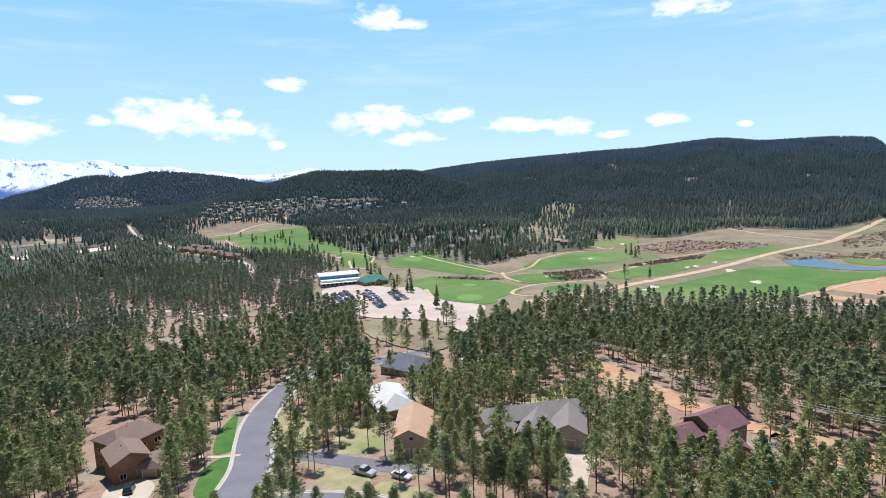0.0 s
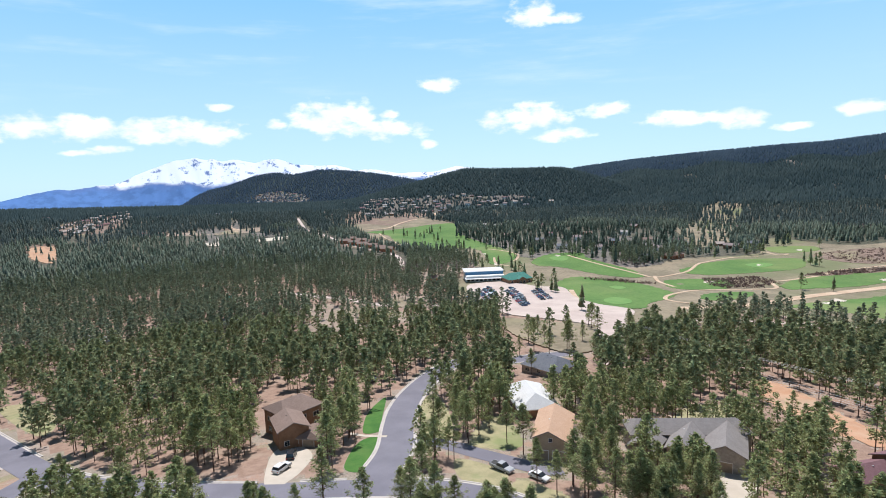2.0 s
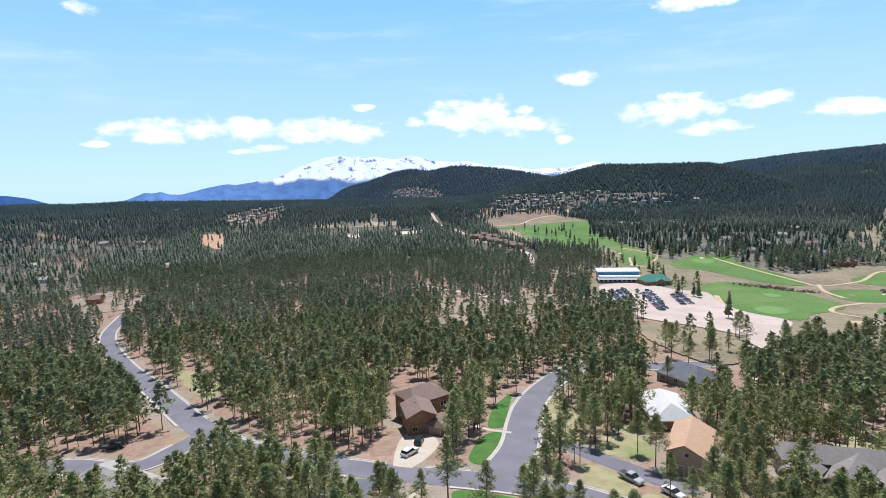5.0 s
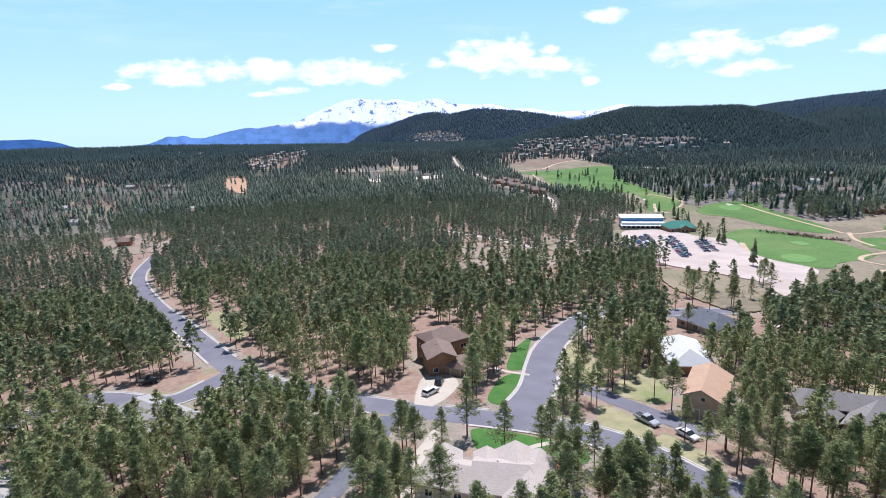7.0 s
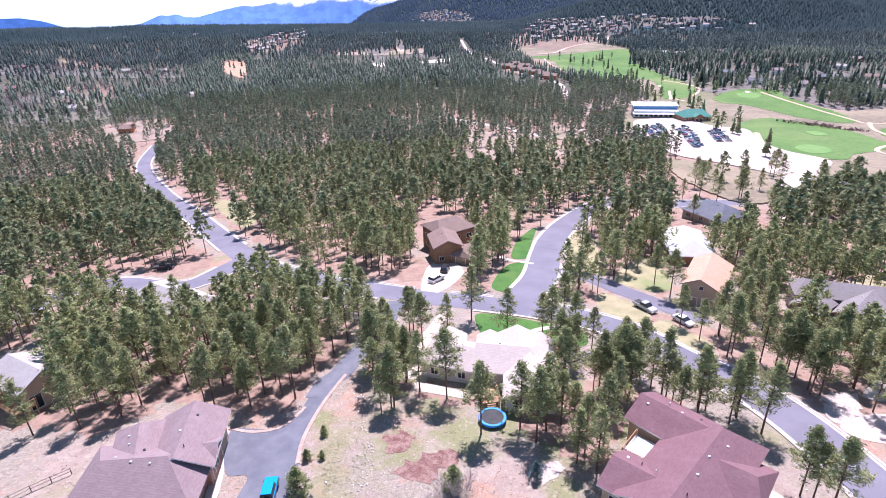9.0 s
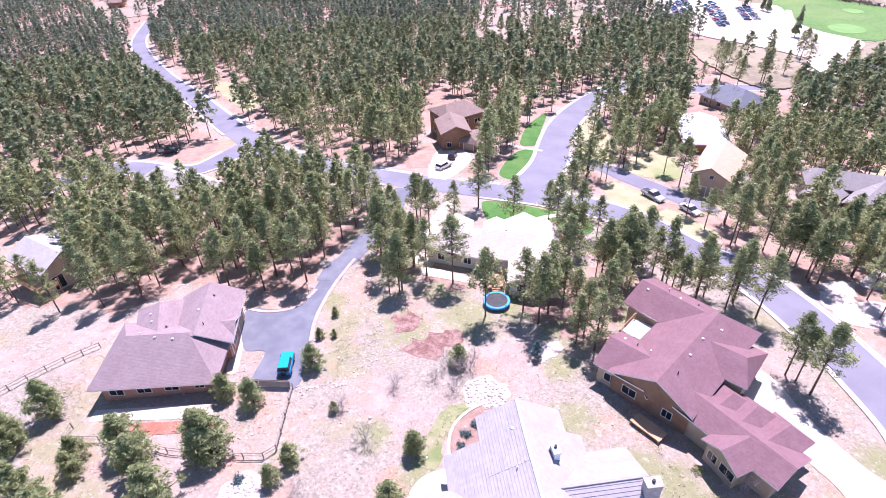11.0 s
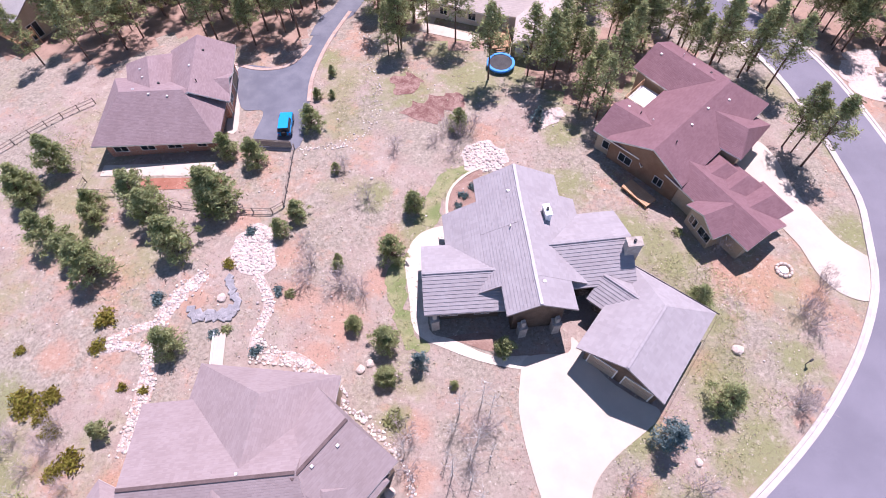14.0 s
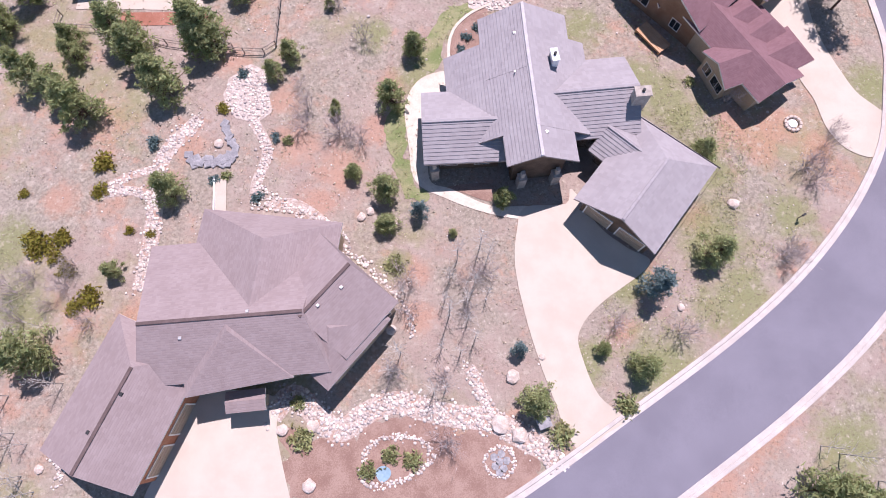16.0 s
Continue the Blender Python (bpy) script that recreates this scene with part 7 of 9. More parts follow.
SHAPES = {      # side outlines: body, then glass house; length along x, front at +x
    "sedan": (((-2.3, .32), (-2.35, .75), (-2.2, .95), (-1.2, 1.0), (0.9, .98), (2.1, .82), (2.3, .65), (2.28, .32)), ((-1.75, .97), (-0.95, 1.42), (0.35, 1.42), (1.15, .97)), 1.78),
    "suv": (((-2.35, .42), (-2.4, 1.05), (-2.3, 1.15), (0.95, 1.12), (2.2, 1.02), (2.4, .8), (2.36, .42)), ((-2.25, 1.13), (-2.0, 1.72), (0.2, 1.74), (1.05, 1.13)), 1.9),
    "pickup": (((-2.8, .5), (-2.85, 1.1), (-0.9, 1.12), (1.2, 1.15), (2.6, 1.08), (2.8, .85), (2.75, .5)), ((-0.85, 1.12), (-0.7, 1.78), (0.6, 1.8), (1.3, 1.12)), 1.95),
    "jeep": (((-1.9, .5), (-1.92, 1.1), (0.55, 1.14), (1.85, 1.1), (1.95, .95), (1.95, .55)), ((-1.85, 1.12), (-1.8, 1.82), (0.3, 1.82), (0.55, 1.12)), 1.75),
}


def car(x, y, turn, shape="sedan", colour="silver", label="", group=""):
    """A parked vehicle: body, glasshouse, roof, four wheels with rims, lamps."""
    body, top, width = SHAPES[shape]
    e = thing("car" if shape != "pickup" else "pickup_truck", x, y, turn)
    e.location.z += 0.07

    def loft(prof, w, tuck):
        bm = bmesh.new()
        zs = [p[1] for p in prof]
        rows = []
        for s in (-1, 1):
            rows.append([bm.verts.new((px, s * (w / 2 - tuck * (pz - min(zs))), pz)) for px, pz in prof])
        bm.faces.new(rows[0])
        bm.faces.new(rows[1][::-1])
        for i in range(len(prof)):
            j = (i + 1) % len(prof)
            bm.faces.new((rows[0][j], rows[0][i], rows[1][i], rows[1][j]))
        bmesh.ops.recalc_face_normals(bm, faces=bm.faces)
        bmesh.ops.bevel(bm, geom=bm.edges[:], offset=0.05, segments=2, affect="EDGES")
        return bm

    part("body", loft(body, width, 0.03), PAINTS[colour], e)
    part("glasshouse", loft(top, width - 0.1, 0.22), M["glass"], e)
    xs, zt, inset = [p[0] for p in top[1:3]], top[1][1], 0.22 * (top[1][1] - top[0][1])
    hw = (width - 0.1) / 2 - inset
    part("car_roof", boxes((xs[0] + 0.04, -hw, zt - 0.03, xs[1] - 0.04, hw, zt + 0.035), bevel=0.03), PAINTS[colour], e)
    r = 0.33 if shape == "sedan" else 0.4
    for wx in (body[0][0] * 0.62, body[-1][0] * 0.62):
        for s in (-1, 1):
            bm = bmesh.new()
            tube(bm, (wx, s * (width / 2 - 0.24), r - 0.02), (wx, s * (width / 2 + 0.01), r - 0.02), r, n=14)
            w = part("wheel", bm, M["tyre"], e)
            bm = bmesh.new()
            tube(bm, (wx, s * (width / 2), r - 0.02), (wx, s * (width / 2 + 0.03), r - 0.02), r * 0.62, n=10)
            part("rim", bm, M["metal"], w)
    for s in (-1, 1):
        fx, bx = body[-2][0], body[1][0]
        part("headlight", boxes((fx - 0.12, s * width * 0.36 - 0.16, 0.66, fx + 0.03, s * width * 0.36 + 0.16, 0.82)), M["lamp_clear"], e)
        part("tail_light", boxes((bx - 0.02, s * width * 0.4 - 0.1, 0.72, bx + 0.1, s * width * 0.4 + 0.1, 0.95)), M["lamp_red"], e)
    if shape == "pickup":
        part("cargo_bed", boxes((-2.7, -0.8, 1.09, -0.98, 0.8, 1.135)), M["dark"], e)
    if shape == "jeep":
        bm = bmesh.new()
        tube(bm, (-2.14, 0, 1.0), (-1.9, 0, 1.0), 0.38, n=16)
        part("spare_wheel", bm, M["tyre"], e)
        for s in (-1, 1):
            for wx in (1.2, -1.18):
                part("mudguard", boxes((wx - 0.5, s * 0.86, 0.82, wx + 0.5, s * 1.02, 0.9), bevel=0.03), M["dark"], e)
    return tagged(e, label or f"{colour} {shape} parked on the gravel", "car", group)


def aim(a, b):
    return math.degrees(math.atan2(b[1] - a[1], b[0] - a[0]))


car(*(-21.8, 54.0), aim((-21.7, 51.7), (-21.9, 56.2)), "jeep", "blue", "bright blue off-road car with a spare wheel")
car(*(46.3, 103.8), aim((45.1, 106.6), (47.6, 101.4)), "pickup", "silver", "silver pickup parked on the driveway")
car(*(51.6, 97.0), aim((50.7, 98.9), (52.4, 95.2)), "sedan", "white", "white sedan parked on the driveway")
car(*(4.2, 131.7), aim((3.3, 128.3), (5.1, 136.1)), "suv", "black", "black car parked before the garage")
car(*(1.7, 124.4), aim((0.3, 122.7), (3.5, 126.2)), "suv", "white", "white car parked on the pale driveway")
car(*(-77.7, 151.2), aim((-80.4, 151.0), (-75.0, 151.4)), "pickup", "black", "black pickup parked at the roadside")
car(*(110.9, 55.8), aim((108.1, 55.9), (113.7, 55.8)), "suv", "navy", "dark blue car beside the house")
car(*(110.4, 52.6), aim((108.0, 52.3), (112.9, 52.3)), "sedan", "teal", "teal car beside the house")
car(*(63.3, 151.0), 40, "suv", "red", "red car under the pines")
car(*(35.7, 193.4), 20, "suv", "navy", "dark blue car under the pines")
LOT = []
for (a, b), n in (([(150.4, 397.0), (150.1, 376.5)], 6), ([(174.5, 430.3), (160.4, 381.6)], 13), ([(181.4, 436.9), (168.4, 389.3)], 13), ([(187.6, 440.2), (174.5, 395.4)], 12), ([(193.9, 418.0), (182.9, 374.3)], 12), ([(202.6, 427.4), (188.2, 377.2)], 13), ([(182.4, 378.2), (171.8, 342.1)], 9), ([(188.7, 384.1), (177.1, 348.1)], 8), ([(211.6, 403.9), (197.7, 363.1)], 11), ([(219.1, 410.0), (204.6, 364.9)], 12)):
    for i in range(n):
        LOT.append((a[0] + (b[0] - a[0]) * i / (n - 1), a[1] + (b[1] - a[1]) * i / (n - 1), aim(a, b) + 90))
kinds = [("sedan", "silver"), ("suv", "black"), ("suv", "white"), ("sedan", "navy"), ("pickup", "grey"), ("sedan", "red"), ("suv", "grey"), ("sedan", "black")]
firsts = {}
for i, (x, y, turn) in enumerate(LOT):
    if gf.random() < 0.07:
        continue
    k = gf.choice(kinds)
    turn += gf.choice((0, 180)) + gf.uniform(-3, 3)
    if k not in firsts:
        firsts[k] = car(x, y, turn, *k, group="cars on the parking lot")
        firsts[k].location.z += 0.48
    else:
        copy_thing(firsts[k], pose(x, y, terrain(x, y) + 0.55, 0, 0, turn))


# ------------------------------------------------------------------ tall pines that stand singly round the yards
STAND = ([(-8.4, 69.2), (-6.5, 70.8), (20.2, 58.2), (14.0, 60.8), (15.9, 63.1), (18.4, 64.4), (6.4, 63.1), (20.8, 54.7), (18.6, 56.3), (23.3, 59.7), (27.1, 66.0), (27.0, 71.2), (31.1, 71.2), (35.8, 64.1), (39.0, 64.8), (43.4, 63.6), (45.7, 66.0), (46.9, 61.2), (45.0, 49.5), (45.8, 48.4), (46.3, 46.0), (-63.9, 71.8), (-4.6, 78.7), (12.2, 63.8)]
         + [(59.1, 76.7), (60.9, 77.2), (61.4, 75.8), (60.9, 71.0), (62.4, 70.8), (68.3, 76.9), (69.8, 73.2), (73.5, 74.1), (67.9, 66.4), (66.5, 61.5)]
         + [(-1.9, 89.3), (3.0, 92.1), (8.3, 100.4), (14.2, 90.3), (21.3, 91.6), (22.2, 88.8), (22.1, 81.5), (23.1, 80.6), (25.9, 86.4), (24.8, 80.9), (29.4, 86.2), (26.4, 72.2), (29.4, 75.0), (29.6, 71.7), (35.0, 77.1), (35.3, 73.1), (36.4, 71.4), (40.7, 68.0), (41.4, 66.9), (45.3, 65.1), (-9.8, 74.9), (-6.5, 83.3), (-6.9, 70.4), (-4.7, 77.6), (-9.9, 83.7), (-14.7, 106.3), (-12.0, 96.4)]
         + [(-17.1, 110.0), (-30.5, 128.3), (-44.3, 137.5)]
         + [(59.6, 78.6), (61.7, 78.7), (62.0, 76.5), (61.4, 72.4), (65.4, 76.0), (69.3, 78.0), (69.7, 72.8), (75.0, 76.6), (72.2, 102.1), (66.3, 93.6)]
         + [(50.5, 95.9), (54.6, 110.2), (54.3, 118.5), (54.6, 130.2), (50.1, 126.2), (45.5, 121.8), (60.9, 137.1), (63.6, 96.6), (67.8, 105.0), (72.9, 111.3), (68.6, 100.3), (68.3, 95.9), (56.2, 91.3), (60.2, 89.8), (51.5, 89.7), (26.8, 97.5), (40.6, 129.5), (43.4, 143.2), (47.7, 136.5), (12.9, 130.9), (16.8, 133.5)]
         + [(124.0, 239.0), (125.3, 228.8), (144.3, 239.9), (143.5, 224.9), (102.6, 209.3), (182.5, 242.4), (133.0, 250.3), (126.4, 210.5), (128.0, 191.0), (91.9, 177.9), (109.0, 238.7)])
for i, (x, y) in enumerate(STAND):
    s = 0.70 + 0.34 * ((i * 7) % 11) / 11
    plant("pine_tree", PINE_MODELS[i % 7], None, x, y, s, i * 77 % 360, "lone ponderosa pine with a dark leaning trunk", "tree", "pines round the yards")

# ------------------------------------------------------------------ yard plants
gy = np.random.default_rng(23)
YOUNG = [tree_model("young_pine", *pine(gy, 4.2, 80, 50, 0.24, 5, low=0.05, wide=0.34, limbs=True, puff=1.8, thin=0.6), (M["bark"], M["young_needles"])) for i in range(4)]
SPRUCE = [tree_model("spruce", *pine(gy, 3.0, 80, 30, 0.15, 5, low=0.03, wide=0.27, limbs=False, puff=1.5, thin=0.65), (M["bark"], M["blue_needles"])) for i in range(2)]


def shrub_model(g, mat, name):
    """A low mound of leafy twigs."""
    c = g.normal(0, 1, (26, 3))
    c /= np.linalg.norm(c, axis=1)[:, None]
    c *= g.uniform(0.25, 0.8, (26, 1))
    c[:, 2] = abs(c[:, 2]) * 0.7 + 0.1
    leaf = blades(c, np.full(26, 0.3), 0.22, 16, g)
    wood = join([stick((0, 0, -0.1), p * 0.9, 0.03, 0.01, 3) for p in c[:8]])
    return tree_model(name, wood, leaf, (M["twig"], mat))


def bare_model(g, height, name, mat, stems=5):
    """A leafless shrub or young aspen: stems that fork again and again."""
    sticks = []

    def fork(p, d, length, r, depth):
        q = p + d * length
        sticks.append(stick(p, q, r, r * 0.65, 3))
        if depth:
            for _ in range(3 if depth > 1 else 4):
                e = d + g.normal(0, 0.42, 3) + (0, 0, 0.12)
                fork(p + d * length * g.uniform(0.45, 1.0), e / np.linalg.norm(e), length * g.uniform(0.5, 0.75), r * 0.55, depth - 1)

    for _ in range(stems):
        d = g.normal(0, 0.33 if stems > 1 else 0.08, 3) + (0, 0, 1)
        fork(np.array((g.normal(0, 0.12), g.normal(0, 0.12), -0.05)), d / np.linalg.norm(d), height * 0.45, (height * 0.006 + 0.006 if stems > 1 else height * 0.011 + 0.008), 3 if stems > 1 else 3)
    if stems > 1:
        n = 130
        c = g.normal(0, 1, (n, 3)) * (0.23, 0.23, 0.15) * height + (0, 0, 0.42 * height)
        c[:, 2] = abs(c[:, 2])
        d = c * (0.5, 0.5, 0.0) / height + g.normal(0, 0.35, (n, 3)) + (0, 0, 0.55)
        d /= np.linalg.norm(d, axis=1)[:, None]
        e = np.cross(d, g.normal(0, 1, (n, 3)))
        e /= np.linalg.norm(e, axis=1)[:, None]
        v = np.stack((c, c + e * 0.026, c + d * g.uniform(0.12, 0.26, (n, 1)) * height), 1).reshape(-1, 3)
        sticks.append((v, np.arange(3 * n).reshape(-1, 3)))
    return mesh_of(name, [(*join(sticks), mat)])


JUNI = [shrub_model(gy, M["juniper"], "juniper") for i in range(2)]
GREENS = [shrub_model(gy, M["needles_near"], "green_shrub") for i in range(2)]
BLUES = [shrub_model(gy, M["blue_needles"], "blue_shrub") for i in range(2)]
BARE = [bare_model(gy, 2.4, "bare_shrub", M["twig"], 9) for i in range(3)]


def aspen_model(g, height, name):
    """A slender leafless aspen: one pale trunk with steep side branches and twigs."""
    sticks = []
    bend = g.normal(0, 0.03, 2) * height
    at = lambda k: np.array((bend[0] * k * k, bend[1] * k * k, height * k))
    for a, b in ((-0.02, 0.35), (0.35, 0.7), (0.7, 1.0)):
        sticks.append(stick(at(a), at(b), 0.055 * (1.1 - max(a, 0)), 0.055 * (1.1 - b), 4))
    turn = g.uniform(0, 6.3)
    for i in range(26):
        k = 0.2 + 0.74 * (i + g.uniform(0, 0.9)) / 26
        turn += 2.4 + g.normal(0, 0.4)
        d = np.array((math.cos(turn), math.sin(turn), g.uniform(0.5, 1.2)))
        d /= np.linalg.norm(d)
        long = height * 0.30 * (1.12 - k) * g.uniform(0.6, 1.25)
        p, q = at(k), at(k) + d * long
        sticks.append(stick(p, q, 0.024 * (1.3 - k), 0.007, 3))
        for _ in range(4):
            u = g.uniform(0.3, 0.95)
            e = d + g.normal(0, 0.42, 3) + (0, 0, 0.2)
            e /= np.linalg.norm(e)
            sticks.append(stick(p + (q - p) * u, p + (q - p) * u + e * long * g.uniform(0.25, 0.5), 0.009, 0.004, 3))
    return mesh_of(name, [(*join(sticks), M["aspen_bark"])])


ASPEN = [aspen_model(gy, 5.0 + 0.5 * i, "bare_aspen") for i in range(4)]

def row_of(places, radii_):
    return [(x, y, r / 15.2) for (x, y), r in zip(places, radii_)]


YARD = []
YARD.append((row_of([(-28.4, 40.4), (-32.1, 34.4), (-35.4, 38.6), (-38.4, 41.5), (-41.0, 31.6), (-47.7, 36.3), (-4.1, 39.1), (-6.5, 32.8), (-29.5, 21.8), (-6.6, 21.7), (26.9, 26.0), (27.3, 14.9), (18.9, 3.2), (8.2, 0.1), (-40.6, 4.4), (-53.5, 42.6), (34.2, -7.7), (36.7, -8.4), (-44.1, 33.6)], (50, 44, 42, 42, 44, 40, 26, 29, 32, 28, 28, 31, 27, 31, 44, 36, 46, 42, 34))
     + row_of([(-18.2, 53.9), (-24.7, 47.7), (-28.7, 49.2), (-53.9, 44.3), (1.9, 53.1), (-44.2, 41.0), (-28.3, 40.2), (-51.2, 48.3)], (28, 31, 28, 38, 24, 26, 44, 42)), YOUNG, 1.75, "young_pine", "bushy young pine with needles down to the ground", "tree", "young pines on the dry slope"))
YARD.append((row_of([(-20.0, 36.2), (-18.2, 38.6), (-10.2, 23.9), (-6.9, 17.9), (5.7, 21.2), (15.3, 5.2), (-34.7, 13.0), (-43.6, 39.0), (0.5, 17.2), (-12.6, 31.2), (-12.7, 32.3)], (21, 23, 16, 18, 18, 15, 19, 26, 9, 12, 11)) + row_of([(-14.1, 45.8), (-18.2, 59.8), (-16.6, 64.9), (-16.0, 59.9), (-6.2, 18.0), (5.8, 21.0), (-10.2, 24.0)], (12, 13, 12, 10, 18, 20, 17)), YOUNG, 1.75, "small_pine", "small bushy pine in the yard", "tree", "small pines in the yards"))
YARD.append((row_of([(20.7, 11.3), (-3.1, 19.4), (7.0, 5.1)] + [(12.6, 53.8)], (25, 15, 13, 14)), SPRUCE, 0.85, "blue_spruce", "blue spruce with silvery needles", "tree", "blue spruces"))
YARD.append((row_of([(-43.3, 15.8), (-41.2, 16.7), (-44.5, 16.9), (-40.1, 13.4), (-37.1, 10.4), (-38.2, 25.5), (-37.9, 22.2), (-46.6, 22.0), (-31.7, 17.3), (-34.0, 17.7), (-25.6, 32.1), (-41.6, 14.8), (-38.4, 9.4)], (20, 18, 15, 15, 18, 20, 14, 10, 8, 9, 11, 15, 14)), JUNI, 0.85, "juniper", "low yellow-green juniper shrub on dry soil", "shrub", "junipers on the slope"))
YARD.append((row_of([(-14.1, -3.4), (10.9, -2.8), (-5.6, -4.8), (-3.6, -5.3), (-7.7, -6.3), (17.4, -0.3), (-14.7, 0.0), (27.5, 35.5), (-17.9, 28.1), (-24.4, 23.9), (-5.6, 13.8)], (19, 20, 14, 15, 14, 18, 12, 11, 10, 10, 16)), GREENS, 0.85, "green_shrub", "round green garden shrub", "shrub", "green garden shrubs"))
YARD.append((row_of([(-23.8, 36.7), (-32.8, 27.9), (-25.6, 23.4), (-20.7, 21.4), (3.4, 42.7), (2.1, 41.3), (1.4, 39.8), (-19.2, 28.5)], (11, 13, 10, 11, 10, 10, 9, 10)), BLUES, 0.85, "blue_shrub", "small blue-grey garden shrub", "shrub", "blue garden shrubs"))
for rows_, models, own, name, lab, cat, grp in YARD:
    for j, (x, y, r) in enumerate(rows_):
        plant(name, models[j % len(models)], None, x, y, r / own, j * 61 % 360, lab, cat, grp)
THICKETS = [(-17.1, 34.9), (-15.9, 32.0), (-11.0, 28.8), (-16.1, 29.8), (16.8, 7.7), (23.2, 6.8), (35.5, 15.1), (39.6, 23.3), (41.8, 27.5), (42.8, 29.6), (31.4, 33.0), (30.1, 34.0), (38.9, 24.7), (39.4, 25.4), (15.9, 26.3), (15.3, 27.0), (-12.2, 29.1), (-9.7, 28.1), (-41.2, 9.7), (-39.8, 11.8), (-43.6, 12.7), (-43.8, 7.9), (-36.7, 7.9), (-45.0, 10.9), (-39.6, 13.9), (-0.2, -3.5), (0.2, 52.6), (-1.4, 50.4), (2.1, 51.4), (0.9, 48.2), (3.4, 52.4), (-13.2, 45.9), (-9.9, 41.1), (-6.7, 49.6), (35.0, 14.6), (-3.9, 8.9), (2.0, 9.2), (-5.4, 3.2), (1.6, 12.2), (3.4, 13.0), (-0.6, 2.6), (-4.4, 12.4)]
for j, (x, y) in enumerate(THICKETS):
    o = new("bare_shrub", BARE[j % 3])
    s = 1.0 + 0.7 * ((j * 5) % 9) / 9
    o.matrix_basis = pose(x, y, terrain(x, y), 0, 0, j * 73 % 360) @ Matrix.Scale(s, 4)
    tagged(o, "leafless grey-brown shrub on the dry slope", "shrub", "bare shrubs")
for j, (x, y) in enumerate([(-40.8, 7.3), (-43.2, 6.6), (-38.4, 1.8), (-42.4, -2.9), (-40.9, -3.9), (-40.9, -6.8), (-40.7, -7.2), (-43.7, 0.6), (-44.7, 4.0), (35.5, -3.9), (37.2, -4.6), (40.4, -7.0), (-44.6, 6.2), (-43.6, -2.6), (-39.4, -8.2)] + [(0.1, 8.7), (1.2, 4.9), (2.7, 6.4), (4.0, 14.5), (3.2, 15.6), (-0.7, 5.3), (-4.5, 10.6), (-5.6, 3.0), (-4.8, 4.8), (-3.8, 11.8), (-0.3, 1.4), (-1.4, 1.2), (0.9, 14.5), (3.9, 10.6), (0.1, 12.4), (1.8, 10.0), (2.6, 11.6), (-0.4, 10.2), (1.9, 8.0)]):
    o = new("bare_aspen", ASPEN[j % 4])
    o.matrix_basis = pose(x, y, terrain(x, y), 0, 0, j * 73 % 360) @ Matrix.Scale(0.8 + 0.4 * (j % 4) / 4, 4)
    tagged(o, "slender leafless aspen with a pale trunk", "tree", "bare aspens")
# bare aspen groves in the far woods
M["aspen_haze"] = foliage("aspen_haze", (0.24, 0.19, 0.17), (0.36, 0.30, 0.27), 0.3, 0.5, 0.1)
GREY = [pine(gy, 9.0, 16, 6, 0.9, 3, low=0.3, wide=0.2, limbs=False) for i in range(3)]
spots = []
for (cx, cy), r, n in (((-447.2, 829.9), 30, 60), ((-561.7, 1105.4), 50, 70), ((-364.5, 839.6), 25, 30), ((171.0, 595.0), 26, 40), ((195.1, 561.9), 20, 25), ((1040.7, 443.5), 50, 60), ((903.3, 628.6), 40, 40), ((-460.0, 700.0), 60, 110), ((-430.0, 985.0), 60, 110), ((-620.0, 1010.0), 60, 80), ((-520.0, 760.0), 40, 50), ((-370.0, 640.0), 30, 30), ((155.0, 560.0), 22, 30)):
    for _ in range(n):
        spots.append((cx + gy.normal(0, r * 0.6), cy + gy.normal(0, r * 0.6), gy.uniform(0.7, 1.2), gy.uniform(0, 6.3), int(gy.integers(0, 3))))
scatter_mesh("aspen_groves", [tuple(p) for p in GREY], spots, "pale grey leafless aspen groves", "trees", (M["aspen_bark"], M["aspen_haze"]))
# trees standing on the golf course
GOLF = [(218.7, 994.4), (239.4, 1000.3), (245.6, 949.9), (246.4, 931.1), (256.8, 915.8), (259.6, 895.9), (267.7, 900.1), (288.4, 951.2), (295.1, 956.1), (303.4, 969.2), (272.4, 860.1), (277.8, 856.5), (324.2, 983.4), (259.4, 779.9), (264.9, 775.6), (264.6, 734.2), (267.7, 731.5), (265.8, 717.3), (273.4, 726.5), (292.3, 692.9), (226.5, 611.4), (224.3, 596.3), (229.5, 574.9), (234.1, 576.0), (230.8, 558.3), (239.4, 565.9), (254.2, 568.2), (255.0, 536.2), (230.3, 504.7), (246.6, 509.6), (242.0, 490.0), (245.6, 487.1), (221.9, 420.2), (220.7, 412.9), (223.0, 411.1), (224.8, 397.8), (225.8, 393.2), (242.4, 424.8), (297.6, 629.6), (301.9, 625.5), (316.4, 612.0), (311.7, 597.1), (678.3, 561.0), (670.3, 513.6), (547.1, 427.8), (543.4, 419.1), (546.2, 417.1), (561.6, 446.7), (415.3, 331.7), (430.7, 316.1), (681.2, 566.3), (197.9, 311.1), (524.2, 539.0), (524.9, 571.6), (500.7, 509.2), (552.9, 508.7), (553.6, 514.7), (573.5, 514.8), (581.1, 516.3), (574.6, 541.1), (720.3, 749.5), (656.0, 701.6)]
CONES = [far_tree(gy, 15.0, 7, 9, 0.16) for i in range(5)]
